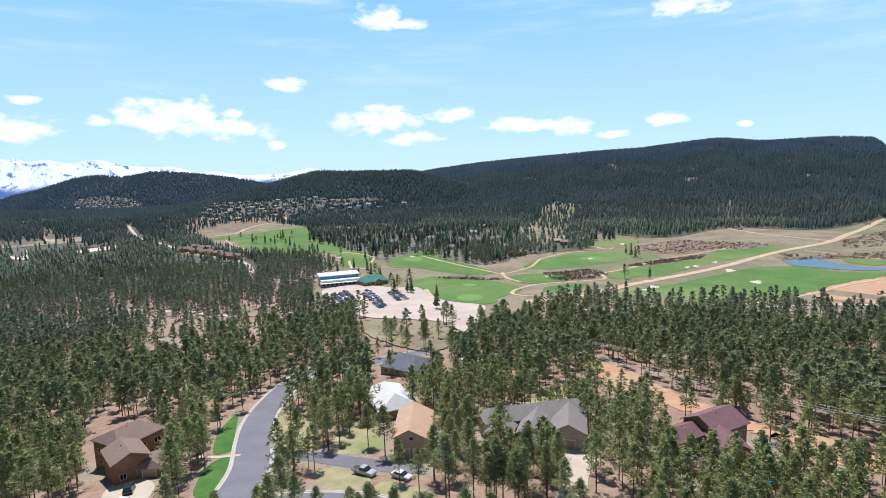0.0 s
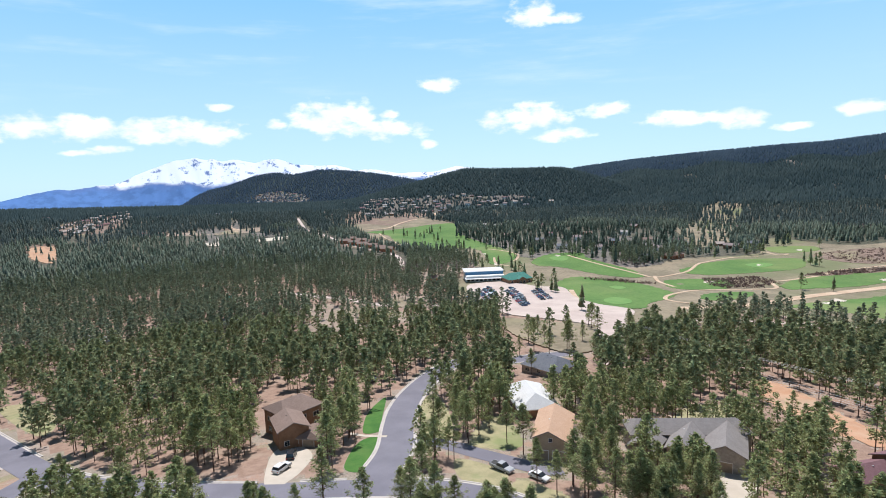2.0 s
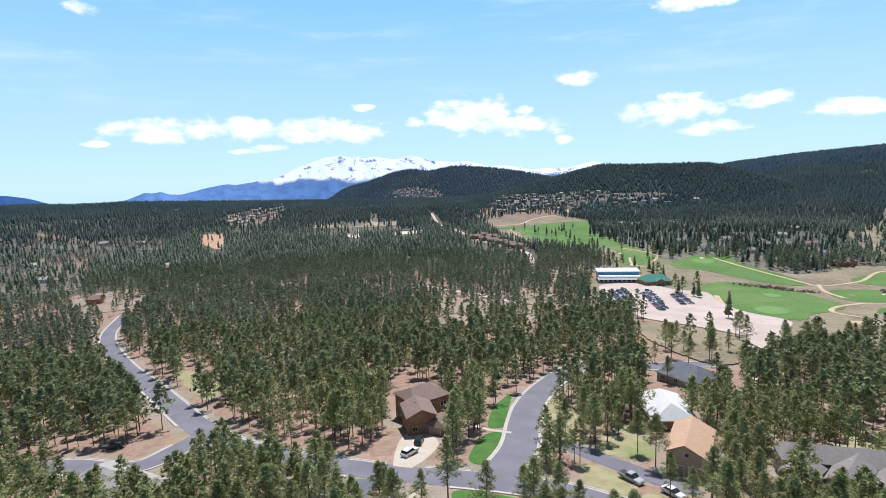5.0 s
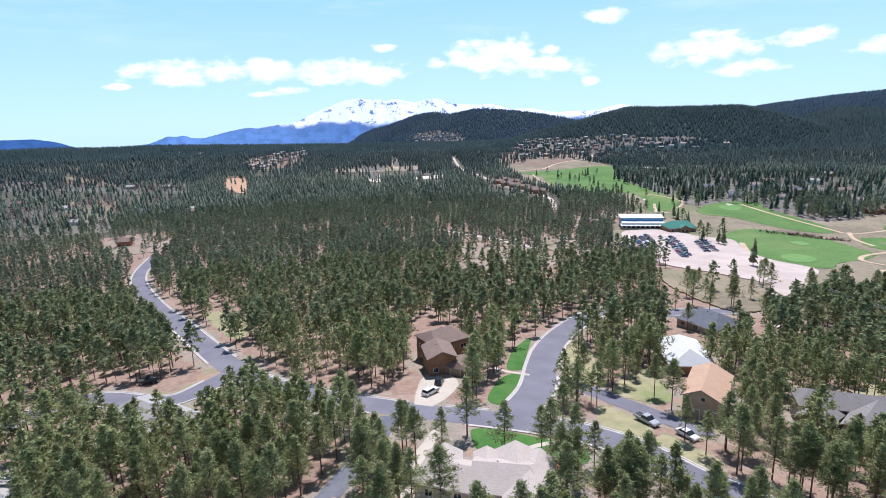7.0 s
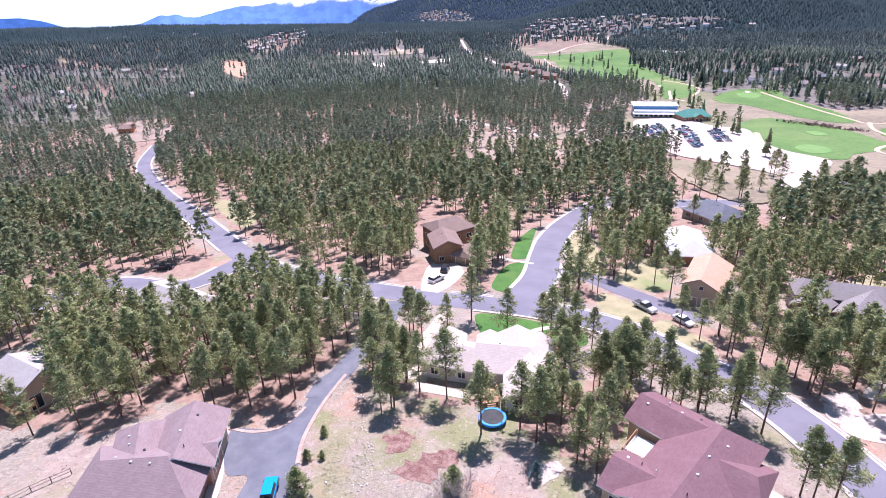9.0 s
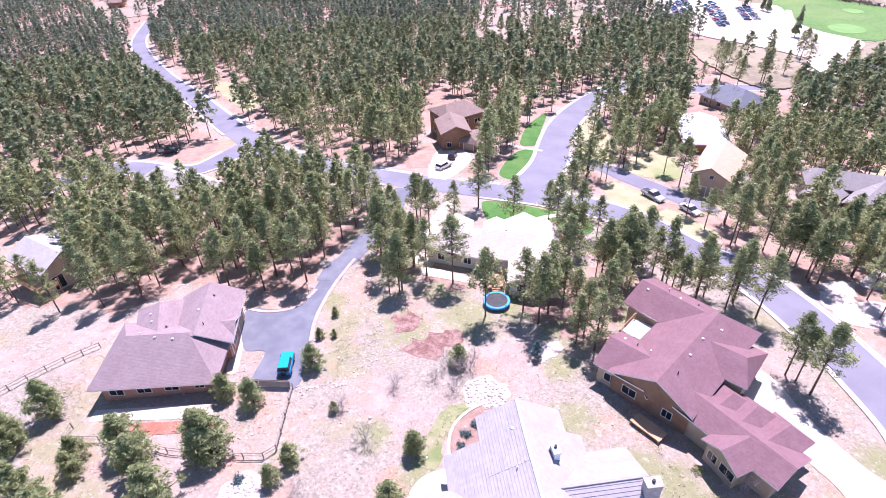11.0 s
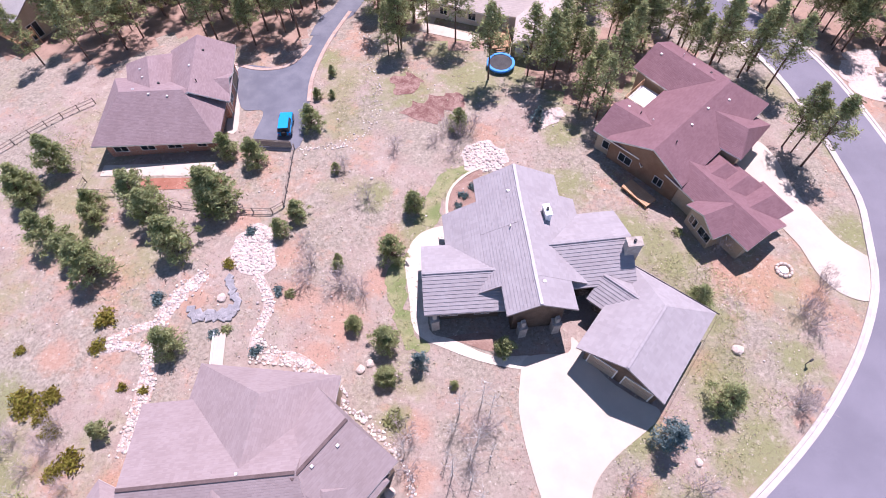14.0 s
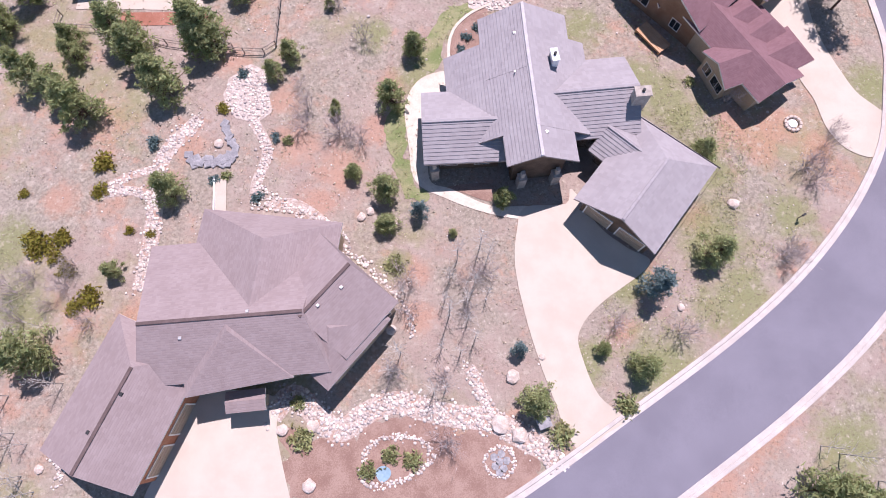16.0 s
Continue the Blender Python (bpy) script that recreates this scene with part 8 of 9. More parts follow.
scatter_mesh("golf_course_trees", [tuple(p) for p in CONES + MIDS[:4]], [(x, y, 0.85 + 0.45 * ((i * 3) % 7) / 7, i * 1.3, (i * 5) % 9) for i, (x, y) in enumerate(GOLF)], "scattered dark pines on the golf course", "trees", (M["bark"], M["needles"]))
tall = []
for k in range(1500):
    x, y = gy.uniform(300, 900), gy.uniform(480, 1000)
    if inside(WOODED, x, y) and math.hypot(x, y) < 1010 and patchy(x, y, 45) > -0.22 and not any((x - p[0]) ** 2 + (y - p[1]) ** 2 < 90 or (x * 1.02 - p[0]) ** 2 + (y * 1.02 - p[1]) ** 2 < 60 for p in TOWN):
        tall.append((x, y, gy.uniform(0.75, 1.4), gy.uniform(0, 6.3), k % 5))
edge = even([(640.0, 560.0), (720.0, 585.0), (800.0, 560.0), (905.0, 560.0), (1010.0, 520.0)], 7.0)
tall += [(x + gy.normal(0, 9), y + gy.normal(0, 9), gy.uniform(0.7, 1.25), gy.uniform(0, 6.3), k % 5) for k, (x, y) in enumerate(edge)]
M["needles_spruce"] = foliage("needles_spruce", (0.075, 0.105, 0.075), (0.125, 0.155, 0.11), 0.02, 0.6, 0.3)
scatter_mesh("spruce_wood", [tuple(p) for p in CONES], tall, "tall dark spruces standing between the valley houses", "trees", (M["bark"], M["needles_spruce"]))
for j, (x, y) in enumerate([(170.4, 261.2), (159.2, 235.8), (127.8, 211.2), (112.5, 201.6), (160.6, 212.0), (158.3, 197.0), (179.6, 216.6), (168.7, 206.8), (113.0, 216.1), (118.6, 232.3), (206.7, 229.0), (193.5, 218.2), (167.0, 253.0)]):
    plant("pine_tree", PINE_MODELS[j % 7], None, x, y, 0.95 + 0.3 * ((j * 5) % 7) / 7, j * 77 % 360, "tall pine at the edge of the parking lot", "tree", "pines by the parking lot")


SCRUB = [(622.1, 483.6), (713.2, 477.5), (739.2, 402.8), (745.0, 360.7), (698.8, 366.3), (665.8, 383.4), (603.8, 403.8), (595.5, 445.7)], [(667.8, 324.1), (688.8, 286.1), (757.8, 247.5), (698.9, 227.8), (670.3, 267.3), (633.6, 295.6)], [(471.3, 380.1), (539.0, 388.3), (615.0, 374.5), (586.7, 363.9), (505.9, 371.2)], [(380.1, 401.8), (433.0, 391.6), (427.3, 357.9), (385.4, 348.5), (356.9, 362.7)], [(284.5, 453.8), (315.6, 422.1), (327.2, 398.0), (308.5, 412.6)], [(600.4, 659.7), (1098.9, 1073.4), (888.5, 851.4), (629.7, 633.4)], [(815.6, 320.0), (1018.1, 334.6), (825.1, 270.1), (769.9, 289.8)]
mounds = []
for poly in SCRUB:
    xs, ys = [p[0] for p in poly], [p[1] for p in poly]
    for _ in range(420):
        x, y = gy.uniform(min(xs), max(xs)), gy.uniform(min(ys), max(ys))
        if inside(poly, x, y):
            mounds.append((x, y, terrain(x, y) + 0.9))
mounds = np.array(mounds)
sv, sf = blades(mounds, gy.uniform(1.0, 2.2, len(mounds)), 1.1, 14, gy, 0.5)
M["willow"] = foliage("willow", (0.15, 0.105, 0.085), (0.25, 0.18, 0.15), 0.05, 0.7, 0.2)
tagged(new("willow_scrub", mesh_of("willow_scrub", [(sv, sf, M["willow"])])), "brown leafless willow scrub along the creek", "scrub", kind="stuff")


# ------------------------------------------------------------------ stones
def pebble(g, n=1):
    bm = bmesh.new()
    bmesh.ops.create_icosphere(bm, subdivisions=n, radius=1.0)
    for v in bm.verts:
        v.co *= float(g.uniform(0.72, 1.2))
        v.co.z *= 0.62
    v = np.array([tuple(q.co) for q in bm.verts])
    f = np.array([[q.index for q in t.verts] for t in bm.faces])
    bm.free()
    return v, f


PEBBLES = [pebble(gy) for i in range(6)]


M["single_stone"] = material("single_stone", (0.44, 0.38, 0.34), (0.60, 0.54, 0.48), 0.8, 0.9, 0.0, 5, vary=0.7)
PEBBLE_MESHES = [mesh_of("stone", [(v, f, M["single_stone"])]) for v, f in PEBBLES[:6]]


def stones(name, places, label, single=0):
    pieces = []
    for x, y, r in places:
        v, f = PEBBLES[int(gy.integers(0, 6))]
        a = gy.uniform(0, 6.3)
        c, s = math.cos(a), math.sin(a)
        pieces.append((v @ np.array(((c, s, 0), (-s, c, 0), (0, 0, 1))) * r + (x, y, terrain(x, y) + r * 0.2), f))
    v, f = join(pieces[single:])
    me = mesh_of(name, [(v, f, M["cobble"])])
    ob = tagged(new(name, me), label, "stones", kind="stuff")
    for j, (x, y, r) in enumerate(places[:single]):
        o = new("stone", PEBBLE_MESHES[j % 6])
        o.parent = ob
        o.matrix_basis = pose(x, y, terrain(x, y) + r * 0.2, 0, 0, j * 137 % 360) @ Matrix.Scale(r, 4)
    return ob


def fill_poly(poly, gap, r):
    xs, ys = [p[0] for p in poly], [p[1] for p in poly]
    out = []
    y = min(ys)
    while y < max(ys):
        x = min(xs)
        while x < max(xs):
            q = (x + gy.normal(0, gap * 0.3), y + gy.normal(0, gap * 0.3))
            if inside(poly, *q):
                out.append((*q, r * gy.uniform(0.5, 1.35)))
            x += gap
        y += gap
    return out


def along(line, width, gap, r):
    out = []
    for x, y in even(spline(line, False, 6), gap):
        for k in range(int(width / gap) + 1):
            out.append((x + gy.normal(0, width * 0.33), y + gy.normal(0, width * 0.33), r * gy.uniform(0.5, 1.4)))
    return out


BED_1 = [(-25.7, 35.3), (-23.3, 37.6), (-20.8, 36.4), (-20.3, 31.6), (-22.2, 30.6), (-24.9, 31.8)]
BED_2 = [(-20.9, 23.4), (-19.6, 22.4), (-16.7, 20.6), (-11.7, 18.5), (-10.4, 16.3), (-14.0, 16.9), (-16.6, 19.5), (-21.5, 20.0)]
patch("stone_bed", BED_1, M["gravel_bed"], 0.04, "bed of pale landscaping stones", category="stone bed", clear=False, ragged=0.6)
patch("stone_bed", [(2.4, 49.2), (4.8, 50.7), (7.7, 49.0), (7.5, 46.0), (5.2, 45.1), (2.6, 45.7)], M["gravel_bed"], 0.04, "bed of pale landscaping stones", category="stone bed", clear=False, ragged=0.8)
M["gravel"] = material("gravel", (0.31, 0.23, 0.19), (0.52, 0.45, 0.40), 3.0, 0.95, 0.05, 8, (0.36, 0.22, 0.16), 0.8)
for w, line in ((1.1, [(-22.3, 31.0), (-20.5, 28.1), (-20.1, 26.2), (-20.9, 23.4), (-21.0, 21.1)]), (1.7, [(-28.1, 30.9), (-31.1, 27.4), (-31.9, 24.8), (-31.8, 21.5), (-31.7, 18.2), (-31.8, 13.9), (-32.1, 10.9)]), (1.0, [(-37.9, 21.8), (-34.8, 22.3), (-32.1, 21.5)]), (0.9, [(-37.7, 22.5), (-35.1, 24.0), (-32.4, 24.8)]),
                (2.1, [(-17.3, -1.2), (-15.3, 0.7), (-12.9, -1.2), (-10.6, -2.7), (-8.0, -1.0), (-5.2, -0.0), (-1.9, -0.8), (0.9, -1.3), (4.1, -1.7), (7.4, -3.4), (11.0, -5.3)]), (1.1, [(2.0, 3.4), (3.1, 1.3), (4.3, -1.4)]), (1.2, [(-19.7, 20.4), (-16.7, 20.6), (-13.8, 18.8), (-11.6, 16.3)])):
    ribbon("gravel_strip", line, [(-w / 2 - 0.1, -0.02), (-w / 2, 0.035), (0, 0.05), (w / 2, 0.035), (w / 2 + 0.1, -0.02)], M["gravel"], 0.7, "pale gravel strip set with stones", category="gravel")
rocks = fill_poly(BED_1, 0.3, 0.17) + fill_poly(BED_2, 0.32, 0.18) + fill_poly([(2.4, 49.2), (4.8, 50.7), (7.7, 49.0), (7.5, 46.0), (5.2, 45.1), (2.6, 45.7)], 0.4, 0.2)
rocks += along([(-22.3, 31.0), (-20.5, 28.1), (-20.1, 26.2), (-20.9, 23.4)], 0.9, 0.22, 0.15)
rocks += along([(-28.1, 30.9), (-31.1, 27.4), (-31.9, 24.8), (-31.8, 21.5), (-31.7, 18.2), (-31.8, 13.9), (-32.1, 10.9)], 1.5, 0.26, 0.17)
rocks += along([(-37.9, 21.8), (-34.8, 22.3), (-32.1, 21.5)], 0.9, 0.26, 0.17) + along([(-37.7, 22.5), (-35.1, 24.0), (-32.4, 24.8)], 0.8, 0.28, 0.15)
rocks += along([(-17.3, -1.2), (-15.3, 0.7), (-12.9, -1.2), (-10.6, -2.7), (-8.0, -1.0), (-5.2, -0.0), (-1.9, -0.8), (0.9, -1.3), (4.1, -1.7), (7.4, -3.4), (11.0, -5.3)], 1.9, 0.24, 0.17)
rocks += along([(2.0, 3.4), (3.1, 1.3), (4.3, -1.4)], 1.0, 0.25, 0.16) + along([(-13.8, 18.5), (-11.6, 16.3), (-8.5, 13.8), (-5.5, 11.1)], 1.0, 0.3, 0.18)
rocks += along([(-8.3, -5.6), (-7.3, -3.8), (-5.1, -3.1), (-2.7, -3.5), (-1.6, -4.8), (-2.4, -6.0), (-5.0, -7.3), (-7.4, -7.6), (-8.4, -6.3)], 0.5, 0.2, 0.15)
rocks += along([(3.3, -5.4), (4.0, -4.4), (5.2, -4.1), (6.1, -4.8), (6.2, -5.9), (5.4, -6.7), (4.1, -6.6), (3.4, -5.6)], 0.3, 0.18, 0.13)
rocks += along([(-14.4, 50.1), (-11.5, 52.1), (-10.1, 55.4), (-9.4, 60.1), (-10.8, 66.8), (-12.4, 75.8)], 1.6, 0.6, 0.13) + along([(-19.7, 49.8), (-16.7, 50.2), (-13.7, 50.6)], 0.8, 0.35, 0.14)
rocks += along([(-37.3, -7.7), (-37.1, -6.2), (-38.7, -4.6)], 0.8, 0.25, 0.15) + along([(-5.5, 10.8), (-4.0, 8.5), (-3.7, 6.2)], 0.6, 0.3, 0.15)
rocks.sort(key=lambda p: p[0] ** 2 + p[1] ** 2)
stones("landscape_stones", rocks, "strings and beds of pale landscaping stones", 300)
def bare_ground(x, y):
    """True where no drive, street or house stands."""
    return (int(x // CELL), int(y // CELL)) not in free_cells and not any(inside(c, x, y) for c in PAVED)


strew = []
for _ in range(900):
    a, r = gy.uniform(-60, 70), 75 * math.sqrt(gy.uniform(0.004, 1))
    x, y = r * math.sin(radians(a)), r * math.cos(radians(a)) - 4
    if bare_ground(x, y):
        strew.append((x, y, abs(gy.normal(0, 0.07)) + 0.03))
stones("loose_stones", strew, "small loose stones strewn over the slope")
for j, ((x, y), r) in enumerate(zip([(-25.6, 27.8), (30.4, 20.6), (-16.1, -2.6), (5.0, -2.0), (6.8, -3.0), (6.3, 2.5), (-5.8, 7.1), (-8.4, 19.8), (-38.8, -4.2), (-39.2, -6.2), (23.6, 9.4), (-13.2, -2.2), (-5.7, 18.5), (-13.2, -7.6), (9.3, 4.4), (-9.3, 19.1), (-0.2, 3.2)], (.55, .6, .6, .9, .8, .7, .55, .45, .5, .45, .4, .6, .5, .65, .35, .5, .3))):
    bm = bmesh.new()
    bmesh.ops.create_icosphere(bm, subdivisions=2, radius=r)
    for v in bm.verts:
        v.co *= 1 + 0.3 * noise.noise(v.co * 2.2 / r + Vector((j, 0, 0)))
        v.co.z *= 0.65
    o = part("boulder", bm, M["boulder"])
    o.matrix_basis = pose(x, y, terrain(x, y) + 0.22 * r, 0, 0, j * 50)
    tagged(o, "pale pink granite boulder lying on the soil", "boulder", "boulders")
# slate slabs of the dry cascade
for j, (x, y) in enumerate([(-28.8, 26.5), (-28.5, 25.9), (-28.1, 25.3), (-27.5, 25.4), (-27.1, 25.7), (-26.6, 25.4), (-26.2, 25.6), (-25.8, 25.4), (-25.5, 25.6), (-25.0, 25.3), (-24.7, 25.7), (-24.3, 25.4), (-24.0, 25.9), (-23.8, 26.4), (-23.7, 26.9), (-23.8, 27.5), (-24.2, 28.0), (-24.5, 28.6), (-24.7, 29.1), (-25.0, 29.7), (-25.2, 30.3), (-27.8, 26.0), (-26.5, 26.0), (-25.3, 26.0), (-24.5, 26.1), (-24.2, 26.5)]):
    o = part("slate_slab", boxes((-0.5, -0.38, 0, 0.5, 0.38, 0.2), bevel=0.06), M["slate"])
    o.matrix_basis = pose(x, y, terrain(x, y) + 0.02, 6, -5, j * 57)
    tagged(o, "flat blue-grey slate slab of a dry cascade", "slab", "slate slabs")
for j, (x, y) in enumerate([(4.3, -5.0), (5.0, -4.7), (5.5, -5.3), (4.8, -5.4), (4.4, -5.8), (5.2, -6.0), (4.8, -6.4)]):
    bm = bmesh.new()
    tube(bm, (0, 0, 0), (0, 0, 0.09), 0.42, 0.38, 6)
    o = part("stepping_stone", bm, M["slate"])
    o.matrix_basis = pose(x, y, terrain(x, y), 0, 0, j * 40)
    tagged(o, "flat grey stone in a round garden bed", "stone", "round bed stones")
M["pond_water"] = material("pond_water", (0.22, 0.33, 0.40), (0.30, 0.42, 0.48), 0.6, 0.15, spec=0.5)
patch("garden_pond", [(-7.0, -6.4), (-6.6, -5.9), (-6.1, -5.8), (-5.6, -6.1), (-5.5, -6.6), (-5.9, -7.1), (-6.5, -7.2)], M["pond_water"], 0.07, "tiny pale blue garden pond ringed by stones", category="pond", clear=False, cells=6)
# dry grass
tufts = []
for _ in range(8000):
    a, r = gy.uniform(-58, 66), 92 * math.sqrt(gy.uniform(0.003, 1))
    x, y = r * math.sin(radians(a)), r * math.cos(radians(a)) - 5
    if noise.noise(Vector((x * 0.09, y * 0.09, 4))) > -0.15 and bare_ground(x, y):
        tufts.append((x, y, terrain(x, y) + 0.06))
tufts = np.array(tufts)
gv, gf_ = blades(tufts, np.full(len(tufts), 0.16), 0.15, 4, gy, 0.2)
green = []
for poly, n in (([(-5.5, 13.2), (-3.3, 22.7), (-4.7, 31.5), (-3.2, 37.4), (0.4, 48.5), (4.6, 50.2), (1.8, 43.5), (-2.2, 38.9), (-6.0, 31.5), (-6.4, 22.7)], 1500), ([(22.6, 31.5), (29.2, 32.9), (33.4, 27.3), (30.1, 16.9), (24.2, 16.9), (29.1, 22.6), (24.1, 27.3)], 1500), ([(17.9, 13.2), (27.1, 16.9), (34.8, 16.3), (28.9, 8.5), (19.7, 1.3), (15.0, 5.1), (15.2, 8.5)], 1300),
                ([(19.1, 48.7), (23.1, 43.7), (26.5, 33.5), (28.9, 29.1), (26.5, 33.5), (21.5, 40.1)], 900), ([(-56.3, 56.4), (-48.8, 52.3), (-47.6, 47.0), (-55.0, 49.6)], 500), ([(-16.6, 62.0), (-11.0, 67.2), (-9.5, 57.7), (-14.7, 52.2)], 500), ([(-48.2, 16.5), (-43.4, 12.1), (-43.9, 8.5), (-46.4, 8.5)], 300)):
    xs, ys = [p[0] for p in poly], [p[1] for p in poly]
    for _ in range(n):
        x, y = gy.uniform(min(xs), max(xs)), gy.uniform(min(ys), max(ys))
        if inside(poly, x, y) and bare_ground(x, y):
            green.append((x, y, terrain(x, y) + 0.04))
green = np.array(green)
hv, hf = blades(green, np.full(len(green), 0.3), 0.13, 6, gy, 0.2)
M["green_blades"] = foliage("green_blades", (0.34, 0.35, 0.17), (0.46, 0.46, 0.25), 0.3, 0.5)
tagged(new("green_grass", mesh_of("green_grass", [(hv, hf, M["green_blades"])])), "thin green spring grass in the yards", "grass", kind="stuff")
M["dry_blades"] = foliage("dry_blades", (0.44, 0.38, 0.28), (0.58, 0.52, 0.40), 0.3, 0.5)
tagged(new("dry_grass", mesh_of("dry_grass", [(gv, gf_, M["dry_blades"])])), "straw-coloured tufts of dry bunch grass", "grass", kind="stuff")


# ------------------------------------------------------------------ yard furniture
def rail_fence(pts, label, rails=2, gap=2.4, high=1.15):
    """A weathered post-and-rail fence."""
    line = even(list(pts), gap)
    e = thing("rail_fence", *line[0])
    l = e.matrix_basis.translation
    for p in line:
        bm = bmesh.new()
        z = terrain(*p) - l.z
        tube(bm, (p[0] - l.x, p[1] - l.y, z - 0.3), (p[0] - l.x, p[1] - l.y, z + high), 0.075, 0.065, 6)
        part("post", bm, M["wood_grey"], e)
    for p, q in zip(line, line[1:]):
        for k in range(rails):
            h = high * (0.45 + 0.42 * k)
            bm = bmesh.new()
            tube(bm, (p[0] - l.x, p[1] - l.y, terrain(*p) - l.z + h), (q[0] - l.x, q[1] - l.y, terrain(*q) - l.z + h + 0.04), 0.05, 0.05, 5)
            part("rail", bm, M["wood_grey"], e)
    return tagged(e, label, "fence")


rail_fence([(-20.2, 50.0), (-20.2, 44.4), (-20.2, 39.3), (-25.2, 39.6), (-28.7, 40.2), (-32.8, 40.8), (-39.3, 42.9), (-47.9, 43.9), (-46.6, 47.7)], "weathered rail fence round the brick house")
rail_fence([(-66.3, 49.1), (-62.7, 51.8), (-59.3, 55.3), (-54.9, 59.1), (-51.5, 61.3)], "weathered rail fence across the dry field")
gate = thing("wooden_gate", *(-22.9, 50.4), aim((-25.6, 50.6), (-20.2, 50.0)))
part("gate_frame", boxes((-2.4, -0.06, 0.1, -2.28, 0.06, 1.5), (2.28, -0.06, 0.1, 2.4, 0.06, 1.5), (-2.28, -0.05, 0.3, 2.28, 0.05, 0.42), (-2.28, -0.05, 1.2, 2.28, 0.05, 1.32)), M["wood_grey"], gate)
for i in range(20):
    b = part("board", boxes((-0.09, 0.05, 0.08, 0.09, 0.09, 1.45)), M["wood_grey"], gate)
    b.matrix_basis = pose(-2.15 + i * 0.226, 0, 0)
tagged(gate, "low weathered board gate behind the car", "gate")
patch("patio", [(-45.8, 48.5), (-30.3, 48.1), (-29.4, 45.7), (-45.8, 46.6)], M["concrete"], 0.06, "pale concrete patio behind the brick house", round_=False, category="patio", clear=False)
patch("planter", [(0.3, 39.0), (0.4, 41.2), (1.2, 43.1), (2.8, 44.7), (4.6, 45.8), (4.3, 42.7), (3.8, 40.1), (2.4, 39.5)], M["mulch"], 0.05, "curved red-brown planting bed beside the house", category="planter", clear=False)
patch("planter", [(-40.1, 45.8), (-29.1, 45.5), (-28.3, 43.7), (-39.3, 43.8)], M["red_mulch"], 0.05, "red soil planting strip", round_=False, category="planter", clear=False)
patch("patio", [(-3.9, 75.2), (-2.2, 82.2), (-0.2, 81.3), (-1.6, 77.2), (5.2, 73.5), (4.9, 71.8)], M["concrete"], 0.06, "pale concrete walk round the cream house", round_=False, category="patio", clear=False)
ribbon("walkway", [(18.2, 91.8), (20.1, 94.3), (23.8, 95.6), (26.5, 95.0), (28.1, 91.9)], [(-0.7, 0.09), (0, 0.11), (0.7, 0.09)], M["concrete"], 1.0, "curved concrete walk between two lawns", category="walkway")
patch("walkway", [(-33.8, 68.4), (-31.0, 67.8), (-29.8, 61.4), (-28.7, 54.1), (-30.3, 54.2), (-31.1, 61.5)], M["concrete"], 0.05, "pale concrete walk to the door", category="walkway", clear=False)

tx, ty = (8.4, 65.9)
tramp = thing("trampoline", tx, ty)
bm = bmesh.new()
bmesh.ops.create_circle(bm, cap_ends=True, segments=32, radius=1.75)
bmesh.ops.translate(bm, verts=bm.verts, vec=(0, 0, 0.86))
part("mat", bm, M["dark"], tramp, "black woven jumping mat")
M["pad_blue"] = material("pad_blue", (0.02, 0.22, 0.62), (0.03, 0.27, 0.70), 1.0, 0.5)
bm = bmesh.new()
rows = []
for r, z in ((1.68, 0.87), (1.7, 0.93), (2.05, 0.93), (2.1, 0.86), (2.1, 0.62)):
    rows.append([bm.verts.new((r * math.cos(i * math.pi / 16), r * math.sin(i * math.pi / 16), z)) for i in range(32)])
for a, b in zip(rows, rows[1:]):
    for i in range(32):
        bm.faces.new((a[i], a[(i + 1) % 32], b[(i + 1) % 32], b[i]))
part("pad", bm, M["pad_blue"], tramp, "bright blue safety pad")
for i in range(6):
    bm = bmesh.new()
    a = i * math.pi / 3
    tube(bm, (2.0 * math.cos(a), 2.0 * math.sin(a), 0), (2.0 * math.cos(a), 2.0 * math.sin(a), 0.86), 0.035)
    part("leg", bm, M["metal"], tramp)
tagged(tramp, "round trampoline with a bright blue edge", "trampoline")


